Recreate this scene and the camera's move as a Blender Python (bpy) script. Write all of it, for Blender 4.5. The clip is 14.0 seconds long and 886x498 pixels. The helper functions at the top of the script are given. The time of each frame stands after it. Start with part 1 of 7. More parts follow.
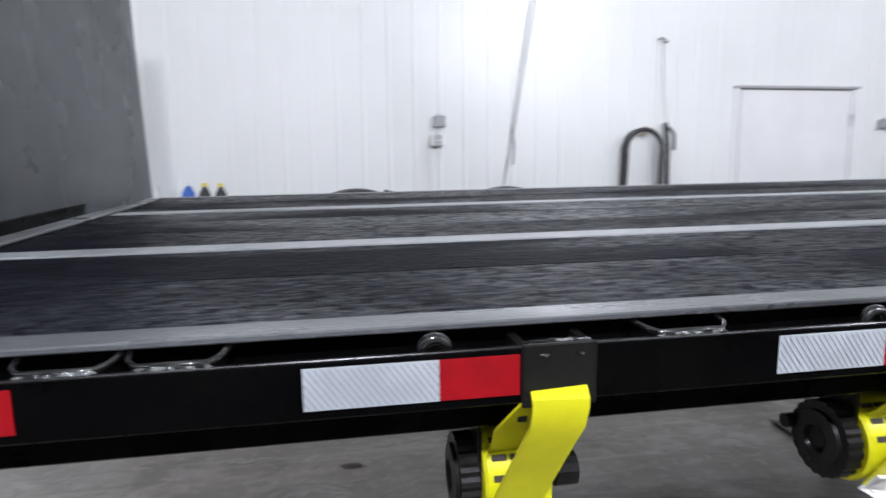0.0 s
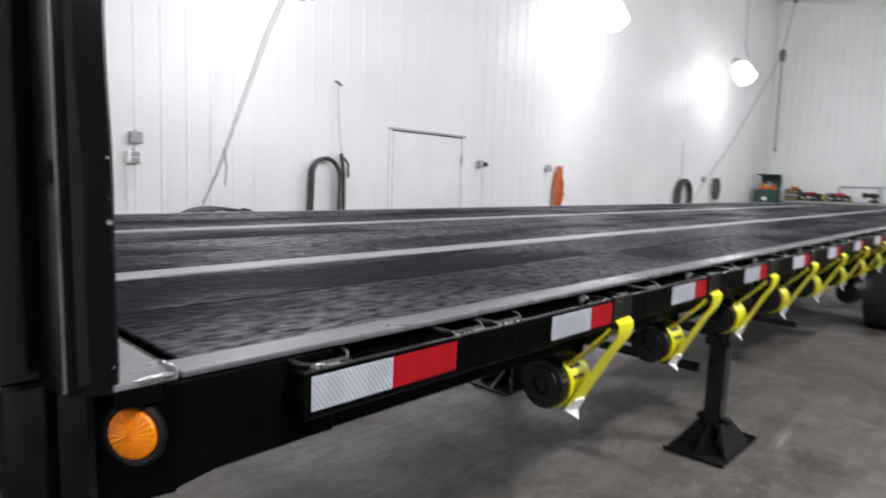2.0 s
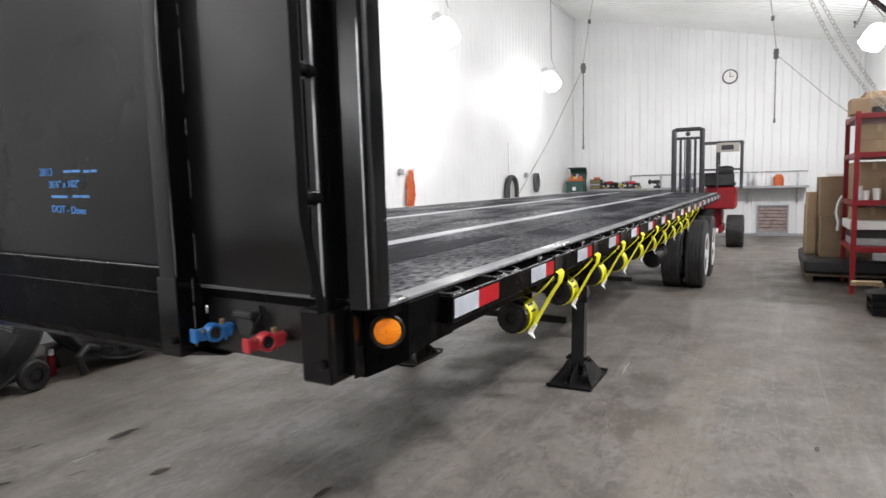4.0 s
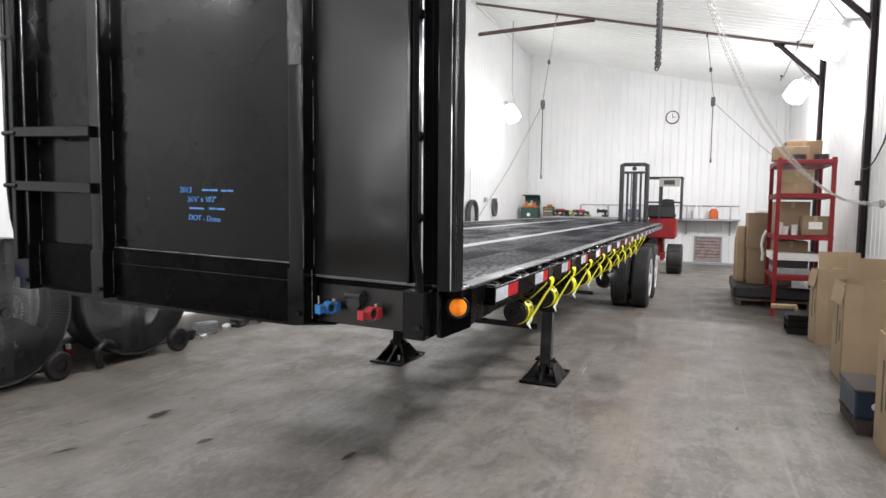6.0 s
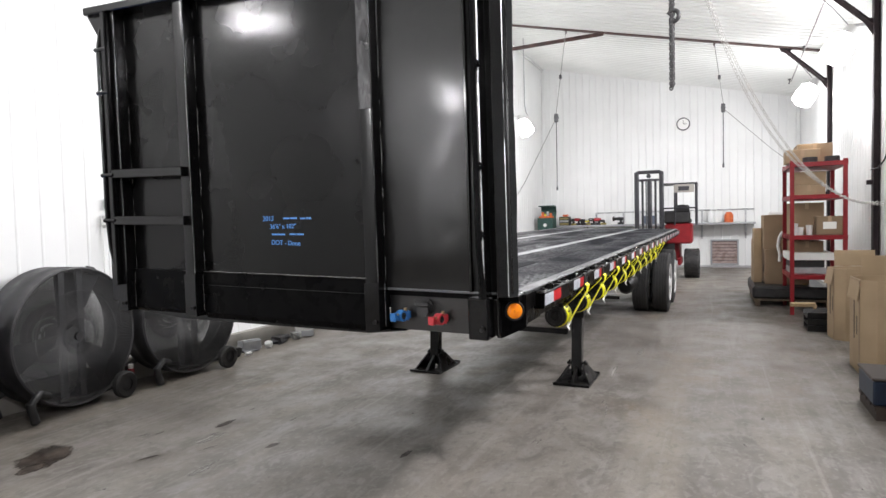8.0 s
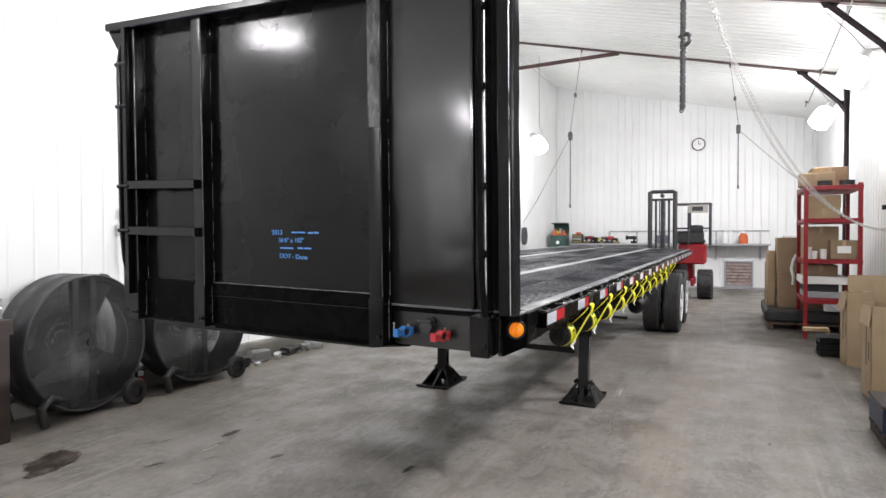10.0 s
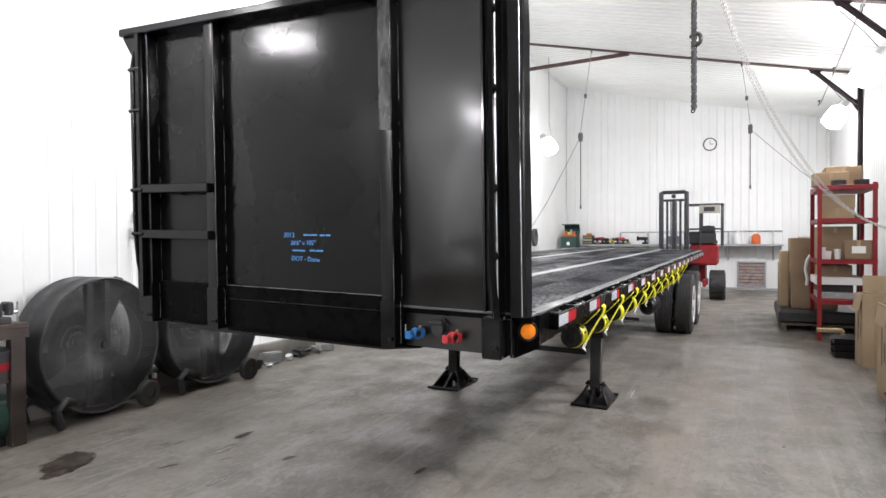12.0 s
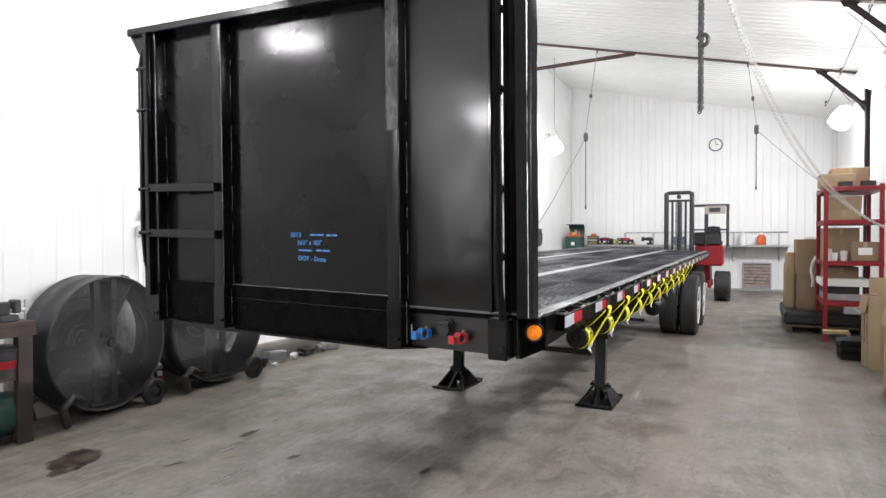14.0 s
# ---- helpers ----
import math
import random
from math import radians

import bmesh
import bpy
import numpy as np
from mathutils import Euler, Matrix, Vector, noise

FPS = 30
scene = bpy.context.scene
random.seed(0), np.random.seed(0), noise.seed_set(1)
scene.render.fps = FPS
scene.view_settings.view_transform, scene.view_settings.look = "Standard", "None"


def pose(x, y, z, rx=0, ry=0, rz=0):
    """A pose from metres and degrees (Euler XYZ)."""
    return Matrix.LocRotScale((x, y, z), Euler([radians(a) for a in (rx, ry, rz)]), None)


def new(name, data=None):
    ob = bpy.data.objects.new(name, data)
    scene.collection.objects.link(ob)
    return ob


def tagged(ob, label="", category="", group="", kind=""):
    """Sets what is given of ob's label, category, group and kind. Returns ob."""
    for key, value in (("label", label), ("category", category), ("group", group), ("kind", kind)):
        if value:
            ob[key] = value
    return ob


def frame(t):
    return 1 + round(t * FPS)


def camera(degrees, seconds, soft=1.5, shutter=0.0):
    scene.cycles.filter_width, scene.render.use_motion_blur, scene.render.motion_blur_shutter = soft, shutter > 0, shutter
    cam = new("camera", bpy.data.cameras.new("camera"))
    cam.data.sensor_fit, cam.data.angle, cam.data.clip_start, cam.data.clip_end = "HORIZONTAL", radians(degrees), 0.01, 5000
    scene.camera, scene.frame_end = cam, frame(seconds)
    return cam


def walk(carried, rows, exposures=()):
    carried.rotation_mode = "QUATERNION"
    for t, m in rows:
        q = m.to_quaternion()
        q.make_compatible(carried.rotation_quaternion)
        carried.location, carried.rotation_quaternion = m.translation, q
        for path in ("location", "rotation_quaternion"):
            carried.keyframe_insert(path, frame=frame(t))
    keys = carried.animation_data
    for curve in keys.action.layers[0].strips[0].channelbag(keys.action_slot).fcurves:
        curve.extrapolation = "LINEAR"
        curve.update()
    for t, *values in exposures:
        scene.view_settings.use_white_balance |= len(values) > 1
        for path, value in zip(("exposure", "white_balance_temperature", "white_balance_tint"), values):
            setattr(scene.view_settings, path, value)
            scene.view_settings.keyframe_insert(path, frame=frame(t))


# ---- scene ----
cam = camera(70.6, 14.0, shutter=0.5)
# seconds, eye, turn about x, y, z in degrees
PATH = [
    (0.0, 0.371, -0.736, 1.477, 82.19, 0.53, -9.53),
    (0.5, 0.024, -0.766, 1.480, 83.92, -0.33, -22.74),
    (1.0, -0.333, -0.731, 1.467, 84.44, -0.18, -27.40),
    (1.5, -0.584, -0.700, 1.491, 85.21, 2.38, -30.40),
    (2.0, -0.840, -0.755, 1.517, 84.26, -1.81, -46.55),
    (2.5, -1.084, -0.800, 1.514, 83.17, -0.44, -50.38),
    (3.0, -1.338, -0.864, 1.531, 84.55, 0.47, -54.51),
    (3.2, -1.434, -0.851, 1.532, 84.58, 0.51, -56.86),
    (5.3, -2.485, -0.671, 1.548, 86.33, 1.14, -66.60),
    (5.5, -2.567, -0.685, 1.560, 87.33, 0.38, -66.83),
    (6.0, -2.731, -0.770, 1.546, 86.47, -1.01, -67.32),
    (6.5, -2.874, -0.817, 1.554, 87.43, -0.31, -66.12),
    (7.0, -3.015, -0.797, 1.569, 88.11, 0.21, -66.70),
    (7.5, -3.152, -0.740, 1.567, 87.50, 1.37, -66.39),
    (10.0, -3.184, -0.800, 1.585, 89.05, 0.00, -64.94),
    (10.5, -3.184, -0.798, 1.584, 88.85, 0.15, -64.50),
    (11.0, -3.183, -0.798, 1.586, 89.11, 0.21, -64.41),
    (11.5, -3.187, -0.796, 1.586, 89.25, 0.09, -63.89),
    (12.0, -3.191, -0.797, 1.586, 89.21, 0.25, -64.02),
    (12.5, -3.194, -0.792, 1.588, 89.02, 0.16, -63.96),
    (13.0, -3.196, -0.789, 1.588, 89.30, 0.15, -63.88),
    (13.5, -3.196, -0.789, 1.589, 89.26, 0.05, -63.71),
    (14.0, -3.199, -0.789, 1.592, 89.15, -0.01, -63.64),
]
walk(cam, [(t, pose(*p)) for t, *p in PATH], exposures=[(0.0, -0.22, 6080, 10), (1.2, -0.24, 6250, 10), (2.2, -0.34, 6420, 10), (3.2, -0.10, 6540, 10), (5.3, 0.22, 6600, 10), (7.5, 0.26, 6590, 10), (14.0, 0.30, 6580, 10)])

# ---- plan ----
Y_N, Y_S, X_E, X_W = 4.957, -3.0, 18.61, -16.0     # wall faces
Z_N, Z_S = 6.94, 5.15                              # ceiling height at the north and south wall


def ceil_z(y):
    return Z_S + (Z_N - Z_S) * (y - Y_S) / (Y_N - Y_S)


# ---- light ----
world = bpy.data.worlds.new("World")
scene.world = world
world.use_nodes = True
world.node_tree.nodes["Background"].inputs[0].default_value = (0.9, 0.95, 1.0, 1)
world.node_tree.nodes["Background"].inputs[1].default_value = 0.3
# x -15 north and south lamps west of 8.8 are unseen, added as fill
LAMPS = [(-15.0, 1, 1.6), (-9.5, 1, 2.4), (-3.8, 1, 2.9), (2.2, 1, 1.25), (8.2, 1, 1.6), (14.2, 1, 1.6), (-9.0, -1, 0.4), (-3.8, -1, 1.0), (0.4, -1, 1.9), (4.6, -1, 1.7), (8.8, -1, 1.6), (13.0, -1, 1.55)]   # x, side, strength (tuned to balance the brightness)
LAMP_Z, LAMP_IN = 4.34, {1: 0.60, -1: 0.43}    # height, and distance from the wall on each side
LAMP_W = 165.0
for lx, side, strength in LAMPS:
    # point glow and tilted spot by each bowl; shares tuned to balance the room
    wall_y = Y_N if side > 0 else Y_S
    watts = LAMP_W * strength
    d = bpy.data.lights.new("lamp_light", "POINT")
    d.shadow_soft_size, d.energy, d.color = 0.13, watts * ((0.13 if lx > -6 else 0.75) if side > 0 else 0.17 if lx < 6 else 0.22 if lx < 11 else 0.46), (1.0, 0.985, 1.04)
    new("lamp_light", d).location = (lx, wall_y - side * (LAMP_IN[side] + 0.32), LAMP_Z - 0.48)
    d = bpy.data.lights.new("lamp_beam", "SPOT")
    d.shadow_soft_size, d.energy, d.color = 0.10, watts * ((0.5 if lx < -6 or lx > 0 else 0.8) if side > 0 else 1.85), (1.0, 0.985, 1.04)
    d.spot_size, d.spot_blend = radians(125 if side > 0 else 138), 0.8
    ob = new("lamp_beam", d)
    ob.location = (lx, wall_y - side * LAMP_IN[side], LAMP_Z - 0.46)
    # the two easternmost beams, not their bowls, are aimed to brighten the east wall
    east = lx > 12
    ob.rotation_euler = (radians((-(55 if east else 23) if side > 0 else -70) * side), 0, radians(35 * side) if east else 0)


# ---- materials ----
def mat(name, base, rough=0.5, metal=0.0, spec=0.5, var=None, scale=6.0, detail=5.0, stretch=(1, 1, 1), lo=0.35, hi=0.65,
        grain=0.0, grain_scale=60.0, bump=0.0, bump_scale=80.0, rough_var=0.0, coat=0.0, rnd=0.0, bump_dist=0.004):
    """A surface: base colour mixed with var by noise, a finer grain, bump, and a spread of roughness."""
    m = bpy.data.materials.new(name)
    m.use_nodes = True
    nt = m.node_tree
    b = nt.nodes["Principled BSDF"]
    L = nt.links.new
    b.inputs["Roughness"].default_value, b.inputs["Metallic"].default_value = rough, metal
    b.inputs["Specular IOR Level"].default_value = spec
    b.inputs["Coat Weight"].default_value = coat
    b.inputs["Coat Roughness"].default_value = 0.12
    tc = nt.nodes.new("ShaderNodeTexCoord")
    mp = nt.nodes.new("ShaderNodeMapping")
    mp.inputs["Scale"].default_value = stretch
    L(tc.outputs["Object"], mp.inputs[0])
    info = nt.nodes.new("ShaderNodeObjectInfo")
    if rnd:
        off = nt.nodes.new("ShaderNodeVectorMath")
        off.operation = "SCALE"
        off.inputs[0].default_value = (7.3, 3.1, 5.7)
        L(info.outputs["Random"], off.inputs["Scale"])
        L(off.outputs[0], mp.inputs["Location"])

    def noise_tex(s, d):
        n = nt.nodes.new("ShaderNodeTexNoise")
        n.inputs["Scale"].default_value, n.inputs["Detail"].default_value = s, d
        L(mp.outputs[0], n.inputs["Vector"])
        return n

    def ramp(src, a, z):
        r = nt.nodes.new("ShaderNodeMapRange")
        r.inputs[1].default_value, r.inputs[2].default_value = a, z
        L(src, r.inputs[0])
        return r.outputs[0]

    def mix(fac, a, z):
        x = nt.nodes.new("ShaderNodeMix")
        x.data_type = "RGBA"
        L(fac, x.inputs[0])
        for s, v in ((6, a), (7, z)):
            if isinstance(v, tuple):
                x.inputs[s].default_value = (*v, 1)
            else:
                L(v, x.inputs[s])
        return x.outputs[2]

    n1 = noise_tex(scale, detail)
    col = None
    if var:
        col = mix(ramp(n1.outputs[0], lo, hi), base, var)
    if grain:
        n2 = noise_tex(grain_scale, 4)
        dark = tuple(c * (1 - grain) for c in base)
        g = mix(ramp(n2.outputs[0], 0.35, 0.7), col if col else base, dark)
        if col:
            half = nt.nodes.new("ShaderNodeMix")
            half.data_type = "RGBA"
            half.inputs[0].default_value = min(1.0, grain * 1.5)
            L(col, half.inputs[6])
            L(g, half.inputs[7])
            col = half.outputs[2]
        else:
            col = g
    if rnd:
        hsv = nt.nodes.new("ShaderNodeHueSaturation")
        r = nt.nodes.new("ShaderNodeMapRange")
        r.inputs[3].default_value, r.inputs[4].default_value = 1 - rnd, 1 + rnd
        L(info.outputs["Random"], r.inputs[0])
        L(r.outputs[0], hsv.inputs["Value"])
        if col:
            L(col, hsv.inputs["Color"])
        else:
            hsv.inputs["Color"].default_value = (*base, 1)
        col = hsv.outputs[0]
    if col:
        L(col, b.inputs["Base Color"])
    else:
        b.inputs["Base Color"].default_value = (*base, 1)
    if rough_var:
        n3 = noise_tex(scale * 1.7, 6)
        r = nt.nodes.new("ShaderNodeMapRange")
        r.inputs[1].default_value, r.inputs[2].default_value = 0.35, 0.65
        r.inputs[3].default_value, r.inputs[4].default_value = max(0.03, rough - rough_var), min(1, rough + rough_var)
        L(n3.outputs[0], r.inputs[0])
        L(r.outputs[0], b.inputs["Roughness"])
    if bump:
        n4 = noise_tex(bump_scale, 4)
        bp = nt.nodes.new("ShaderNodeBump")
        bp.inputs["Strength"].default_value, bp.inputs["Distance"].default_value = bump, bump_dist
        L(n4.outputs[0], bp.inputs["Height"])
        L(bp.outputs[0], b.inputs["Normal"])
    return m


def glow(name, color, strength):
    m = bpy.data.materials.new(name)
    m.use_nodes = True
    b = m.node_tree.nodes["Principled BSDF"]
    b.inputs["Base Color"].default_value = (*color, 1)
    b.inputs["Emission Color"].default_value = (*color, 1)
    b.inputs["Emission Strength"].default_value = strength
    return m


M_WALL = mat("white_steel_panel", (0.80, 0.81, 0.80), 0.42, spec=0.32, var=(0.74, 0.75, 0.74), scale=0.7, grain=0.05, grain_scale=9, rough_var=0.08, bump=0.06, bump_scale=3, bump_dist=0.01)
M_CEIL = mat("white_ceiling_steel", (0.80, 0.81, 0.79), 0.42, var=(0.72, 0.73, 0.71), scale=0.5, grain=0.05, grain_scale=7, rough_var=0.08)
M_STEEL_BROWN = mat("red_oxide_steel", (0.11, 0.06, 0.05), 0.55, var=(0.05, 0.035, 0.035), scale=5, grain=0.3, bump=0.2)
M_STEEL_DARK = mat("dark_oxide_steel", (0.030, 0.019, 0.022), 0.6, spec=0.25, var=(0.016, 0.012, 0.014), scale=5, grain=0.3, bump=0.2)
M_RAIL = mat("black_rail_paint", (0.0014, 0.0014, 0.0017), 0.30, spec=0.045, var=(0.0028, 0.0028, 0.0028), scale=7, rough_var=0.08, bump=0.12, bump_scale=18, bump_dist=0.003)
M_GLOSS = mat("wet_black_paint", (0.006, 0.006, 0.0065), 0.12, spec=0.9, bump=0.3, bump_scale=60, bump_dist=0.002)
M_BLACK = mat("gloss_black_paint", (0.0035, 0.0035, 0.0038), 0.13, spec=0.30, var=(0.006, 0.006, 0.006), scale=3, rough_var=0.05, bump=0.10, bump_scale=14, bump_dist=0.002)
M_BLACK_SHEET = mat("satin_black_sheet", (0.0060, 0.0060, 0.0062), 0.28, spec=0.12, coat=0.75, var=(0.0075, 0.0075, 0.0072), scale=1.6, rough_var=0.03, bump=0.02, bump_scale=9, bump_dist=0.004)
M_SHEET_DULL = mat("dusty_black_sheet", (0.0065, 0.0065, 0.0066), 0.34, spec=0.50, coat=0.38, var=(0.013, 0.0125, 0.012), scale=2.2, rough_var=0.04, grain=0.2, grain_scale=25, bump=0.02, bump_scale=9, bump_dist=0.004)
M_LINER = mat("scuffed_liner", (0.12, 0.127, 0.138), 0.27, 0.10, spec=0.65, var=(0.20, 0.208, 0.222), scale=1.4, stretch=(1, 1, 0.8), grain=0.15, grain_scale=12, rough_var=0.08, bump=0.04, bump_scale=3, bump_dist=0.01)
M_BLACK_DULL = mat("dull_black_steel", (0.005, 0.005, 0.0052), 0.42, spec=0.25, var=(0.012, 0.011, 0.010), scale=5, rough_var=0.15, grain=0.3, bump=0.2, bump_scale=50)
M_WELD = mat("weld_bead", (0.30, 0.30, 0.31), 0.15, 0.85, var=(0.03, 0.03, 0.03), scale=90, lo=0.45, hi=0.55, bump=1.0, bump_scale=110, bump_dist=0.006)
M_BRIGHT = mat("bright_weld", (0.42, 0.42, 0.42), 0.2, 0.8, bump=0.8, bump_scale=150, bump_dist=0.003)
# pale metal for edge rods that stand for glints along post edges
M_EDGE_GLINT = mat("edge_glint_metal", (0.50, 0.50, 0.505), 0.22, 0.85, var=(0.02, 0.02, 0.02), scale=5, lo=0.50, hi=0.64)
# darker metal for the thin rod standing for the rail edge's highlight
M_RAIL_GLINT = mat("rail_glint_metal", (0.08, 0.08, 0.083), 0.25, 0.6, var=(0.008, 0.008, 0.008), scale=3, lo=0.40, hi=0.56)
M_PLATE = mat("scuffed_grey_plate", (0.19, 0.195, 0.20), 0.36, spec=0.45, var=(0.10, 0.103, 0.107), scale=3, grain=0.3, grain_scale=18, rough_var=0.2, bump=0.25, bump_scale=25, bump_dist=0.004)
M_FLANGE = mat("scuffed_black_flange", (0.005, 0.005, 0.0055), 0.15, spec=0.26, var=(0.007, 0.007, 0.0075), scale=2.5, stretch=(1, 1, 0.4), grain=0.3, grain_scale=30, rough_var=0.10, bump=0.06, bump_scale=6, bump_dist=0.006)
M_WOOD_DARK = mat("dirty_board", (0.16, 0.115, 0.075), 0.8, var=(0.09, 0.065, 0.045), scale=5, stretch=(1, 6, 6), grain=0.3, rnd=0.2)
M_SCUFF = mat("scuffed_primer", (0.006, 0.006, 0.0064), 0.30, spec=0.35, var=(0.060, 0.060, 0.061), scale=11, stretch=(1, 1, 0.4), lo=0.48, hi=0.58, grain=0.4, grain_scale=50, rough_var=0.15, bump=0.2)
M_RUBBER = mat("tyre_rubber", (0.018, 0.018, 0.019), 0.62, var=(0.034, 0.033, 0.031), scale=9, grain=0.25, grain_scale=120, bump=0.25, bump_scale=160)
M_PLASTIC = mat("black_plastic", (0.012, 0.012, 0.013), 0.45, var=(0.02, 0.02, 0.02), scale=12)
M_WHITE_RIM = mat("white_rim_paint", (0.82, 0.82, 0.82), 0.4, var=(0.66, 0.65, 0.63), scale=9, grain=0.12, rough_var=0.1)
M_STRIP = mat("grey_strip_metal", (0.31, 0.317, 0.325), 0.42, spec=0.4, var=(0.07, 0.072, 0.080), scale=2.2, stretch=(0.45, 1.0, 1.0), lo=0.53, hi=0.66, rough_var=0.1, grain=0.35, grain_scale=70, bump=0.15, bump_scale=90)
M_ALU = mat("grey_edge_metal", (0.12, 0.123, 0.13), 0.32, spec=0.65, var=(0.028, 0.029, 0.033), scale=2.6, stretch=(0.6, 1.5, 1.5), lo=0.42, hi=0.66, rough_var=0.12, grain=0.4, grain_scale=70, bump=0.25, bump_scale=90)
M_GALV = mat("galvanised_steel", (0.58, 0.59, 0.59), 0.4, 0.8, var=(0.28, 0.29, 0.3), scale=18, rough_var=0.12)
M_YELLOW = mat("yellow_webbing", (0.88, 0.86, 0.006), 0.36, var=(0.70, 0.67, 0.008), scale=9, grain=0.22, grain_scale=240, bump=0.3, bump_scale=420, bump_dist=0.001)
M_WHITE_TAG = mat("white_webbing", (0.8, 0.8, 0.78), 0.7, var=(0.66, 0.65, 0.62), scale=30)
M_RED = mat("red_paint", (0.26, 0.008, 0.014), 0.45, spec=0.35, var=(0.19, 0.007, 0.011), scale=4, grain=0.2, rough_var=0.1)
M_RED_TAPE = mat("red_reflective_tape", (0.35, 0.003, 0.009), 0.45, spec=0.25, var=(0.28, 0.003, 0.007), scale=30)
M_WHITE_TAPE = mat("white_reflective_tape", (0.52, 0.55, 0.59), 0.4, var=(0.42, 0.445, 0.48), scale=14, rough_var=0.1)
M_TAPE_LINE = mat("tape_cell_lines", (0.24, 0.255, 0.285), 0.4)
M_BLUE = mat("blue_cast_metal", (0.015, 0.13, 0.36), 0.42, var=(0.02, 0.12, 0.33), scale=20, bump=0.2)
M_REDCAST = mat("red_cast_metal", (0.40, 0.022, 0.03), 0.42, var=(0.38, 0.03, 0.04), scale=20, bump=0.2)
M_BRASS = mat("brass", (0.55, 0.40, 0.22), 0.35, 0.9)
M_AMBER = mat("amber_lens", (0.80, 0.19, 0.001), 0.2, spec=0.3, var=(0.92, 0.29, 0.002), scale=30, coat=0.15, bump=0.4, bump_scale=160)
M_CARD = mat("cardboard", (0.36, 0.262, 0.163), 0.8, var=(0.30, 0.216, 0.132), scale=3, grain=0.1, grain_scale=90, rnd=0.12)
M_CARD_DARK = mat("brown_cardboard", (0.285, 0.20, 0.125), 0.82, var=(0.235, 0.165, 0.102), scale=3, grain=0.1, grain_scale=90, rnd=0.12)
M_WOOD_PALE = mat("pine_board", (0.50, 0.37, 0.22), 0.75, var=(0.38, 0.27, 0.15), scale=4, stretch=(1, 8, 8), grain=0.2, grain_scale=50, rnd=0.15)
M_PAPER = mat("white_label", (0.78, 0.78, 0.76), 0.7)
M_INK = mat("dark_print", (0.05, 0.04, 0.035), 0.8)
M_GREY_BOX = mat("grey_enclosure", (0.36, 0.37, 0.38), 0.5, var=(0.3, 0.31, 0.32), scale=12)
M_CURB = mat("concrete_curb", (0.30, 0.285, 0.26), 0.8, var=(0.20, 0.19, 0.17), scale=3, grain=0.2, grain_scale=40, bump=0.2)
M_DOOR = mat("white_door_paint", (0.80, 0.80, 0.80), 0.42, var=(0.74, 0.74, 0.74), scale=2)
M_TRIM = mat("grey_door_frame", (0.40, 0.40, 0.41), 0.5, var=(0.33, 0.33, 0.34), scale=9)
M_GREEN = mat("dark_green_paint", (0.025, 0.075, 0.06), 0.45, var=(0.018, 0.05, 0.042), scale=8)
M_ORANGE = mat("orange_rubber", (0.62, 0.13, 0.03), 0.6, var=(0.50, 0.10, 0.025), scale=14)
M_FAN = mat("dusty_fan_steel", (0.020, 0.020, 0.023), 0.5, var=(0.036, 0.035, 0.036), scale=5, rough_var=0.1, grain=0.2)
M_FAN_WIRE = mat("fan_guard_wire", (0.052, 0.052, 0.055), 0.55, 0.1, var=(0.085, 0.084, 0.083), scale=4)
M_FAN_BLADE = mat("fan_blade_metal", (0.058, 0.060, 0.064), 0.5, 0.2, var=(0.034, 0.035, 0.038), scale=7)
M_RUST = mat("rusty_steel", (0.060, 0.042, 0.034), 0.6, 0.2, var=(0.030, 0.023, 0.021), scale=5, grain=0.3, bump=0.3)
M_CHALK = mat("blue_paint_marker", (0.07, 0.25, 0.62), 0.5)
M_HOSE = mat("black_hose", (0.022, 0.022, 0.024), 0.5, var=(0.035, 0.035, 0.036), scale=15)
M_ROPE = mat("grey_rope", (0.38, 0.37, 0.36), 0.8, var=(0.28, 0.275, 0.27), scale=60)
M_CORD = mat("dark_cord", (0.08, 0.08, 0.085), 0.6)
M_LAMP = glow("lamp_lens", (1.0, 1.0, 0.99), 14.0)
M_LAMP_BODY = mat("lamp_housing", (0.5, 0.5, 0.5), 0.4, 0.3)
M_BLUE_PLASTIC = mat("blue_plastic", (0.02, 0.10, 0.42), 0.4)
M_YELLOW_CAP = mat("yellow_plastic", (0.70, 0.60, 0.05), 0.45)
M_OCHRE = mat("dirty_yellow_plastic", (0.30, 0.24, 0.07), 0.5, var=(0.16, 0.13, 0.05), scale=30)
M_CLEAR = mat("milky_plastic", (0.72, 0.73, 0.72), 0.4)


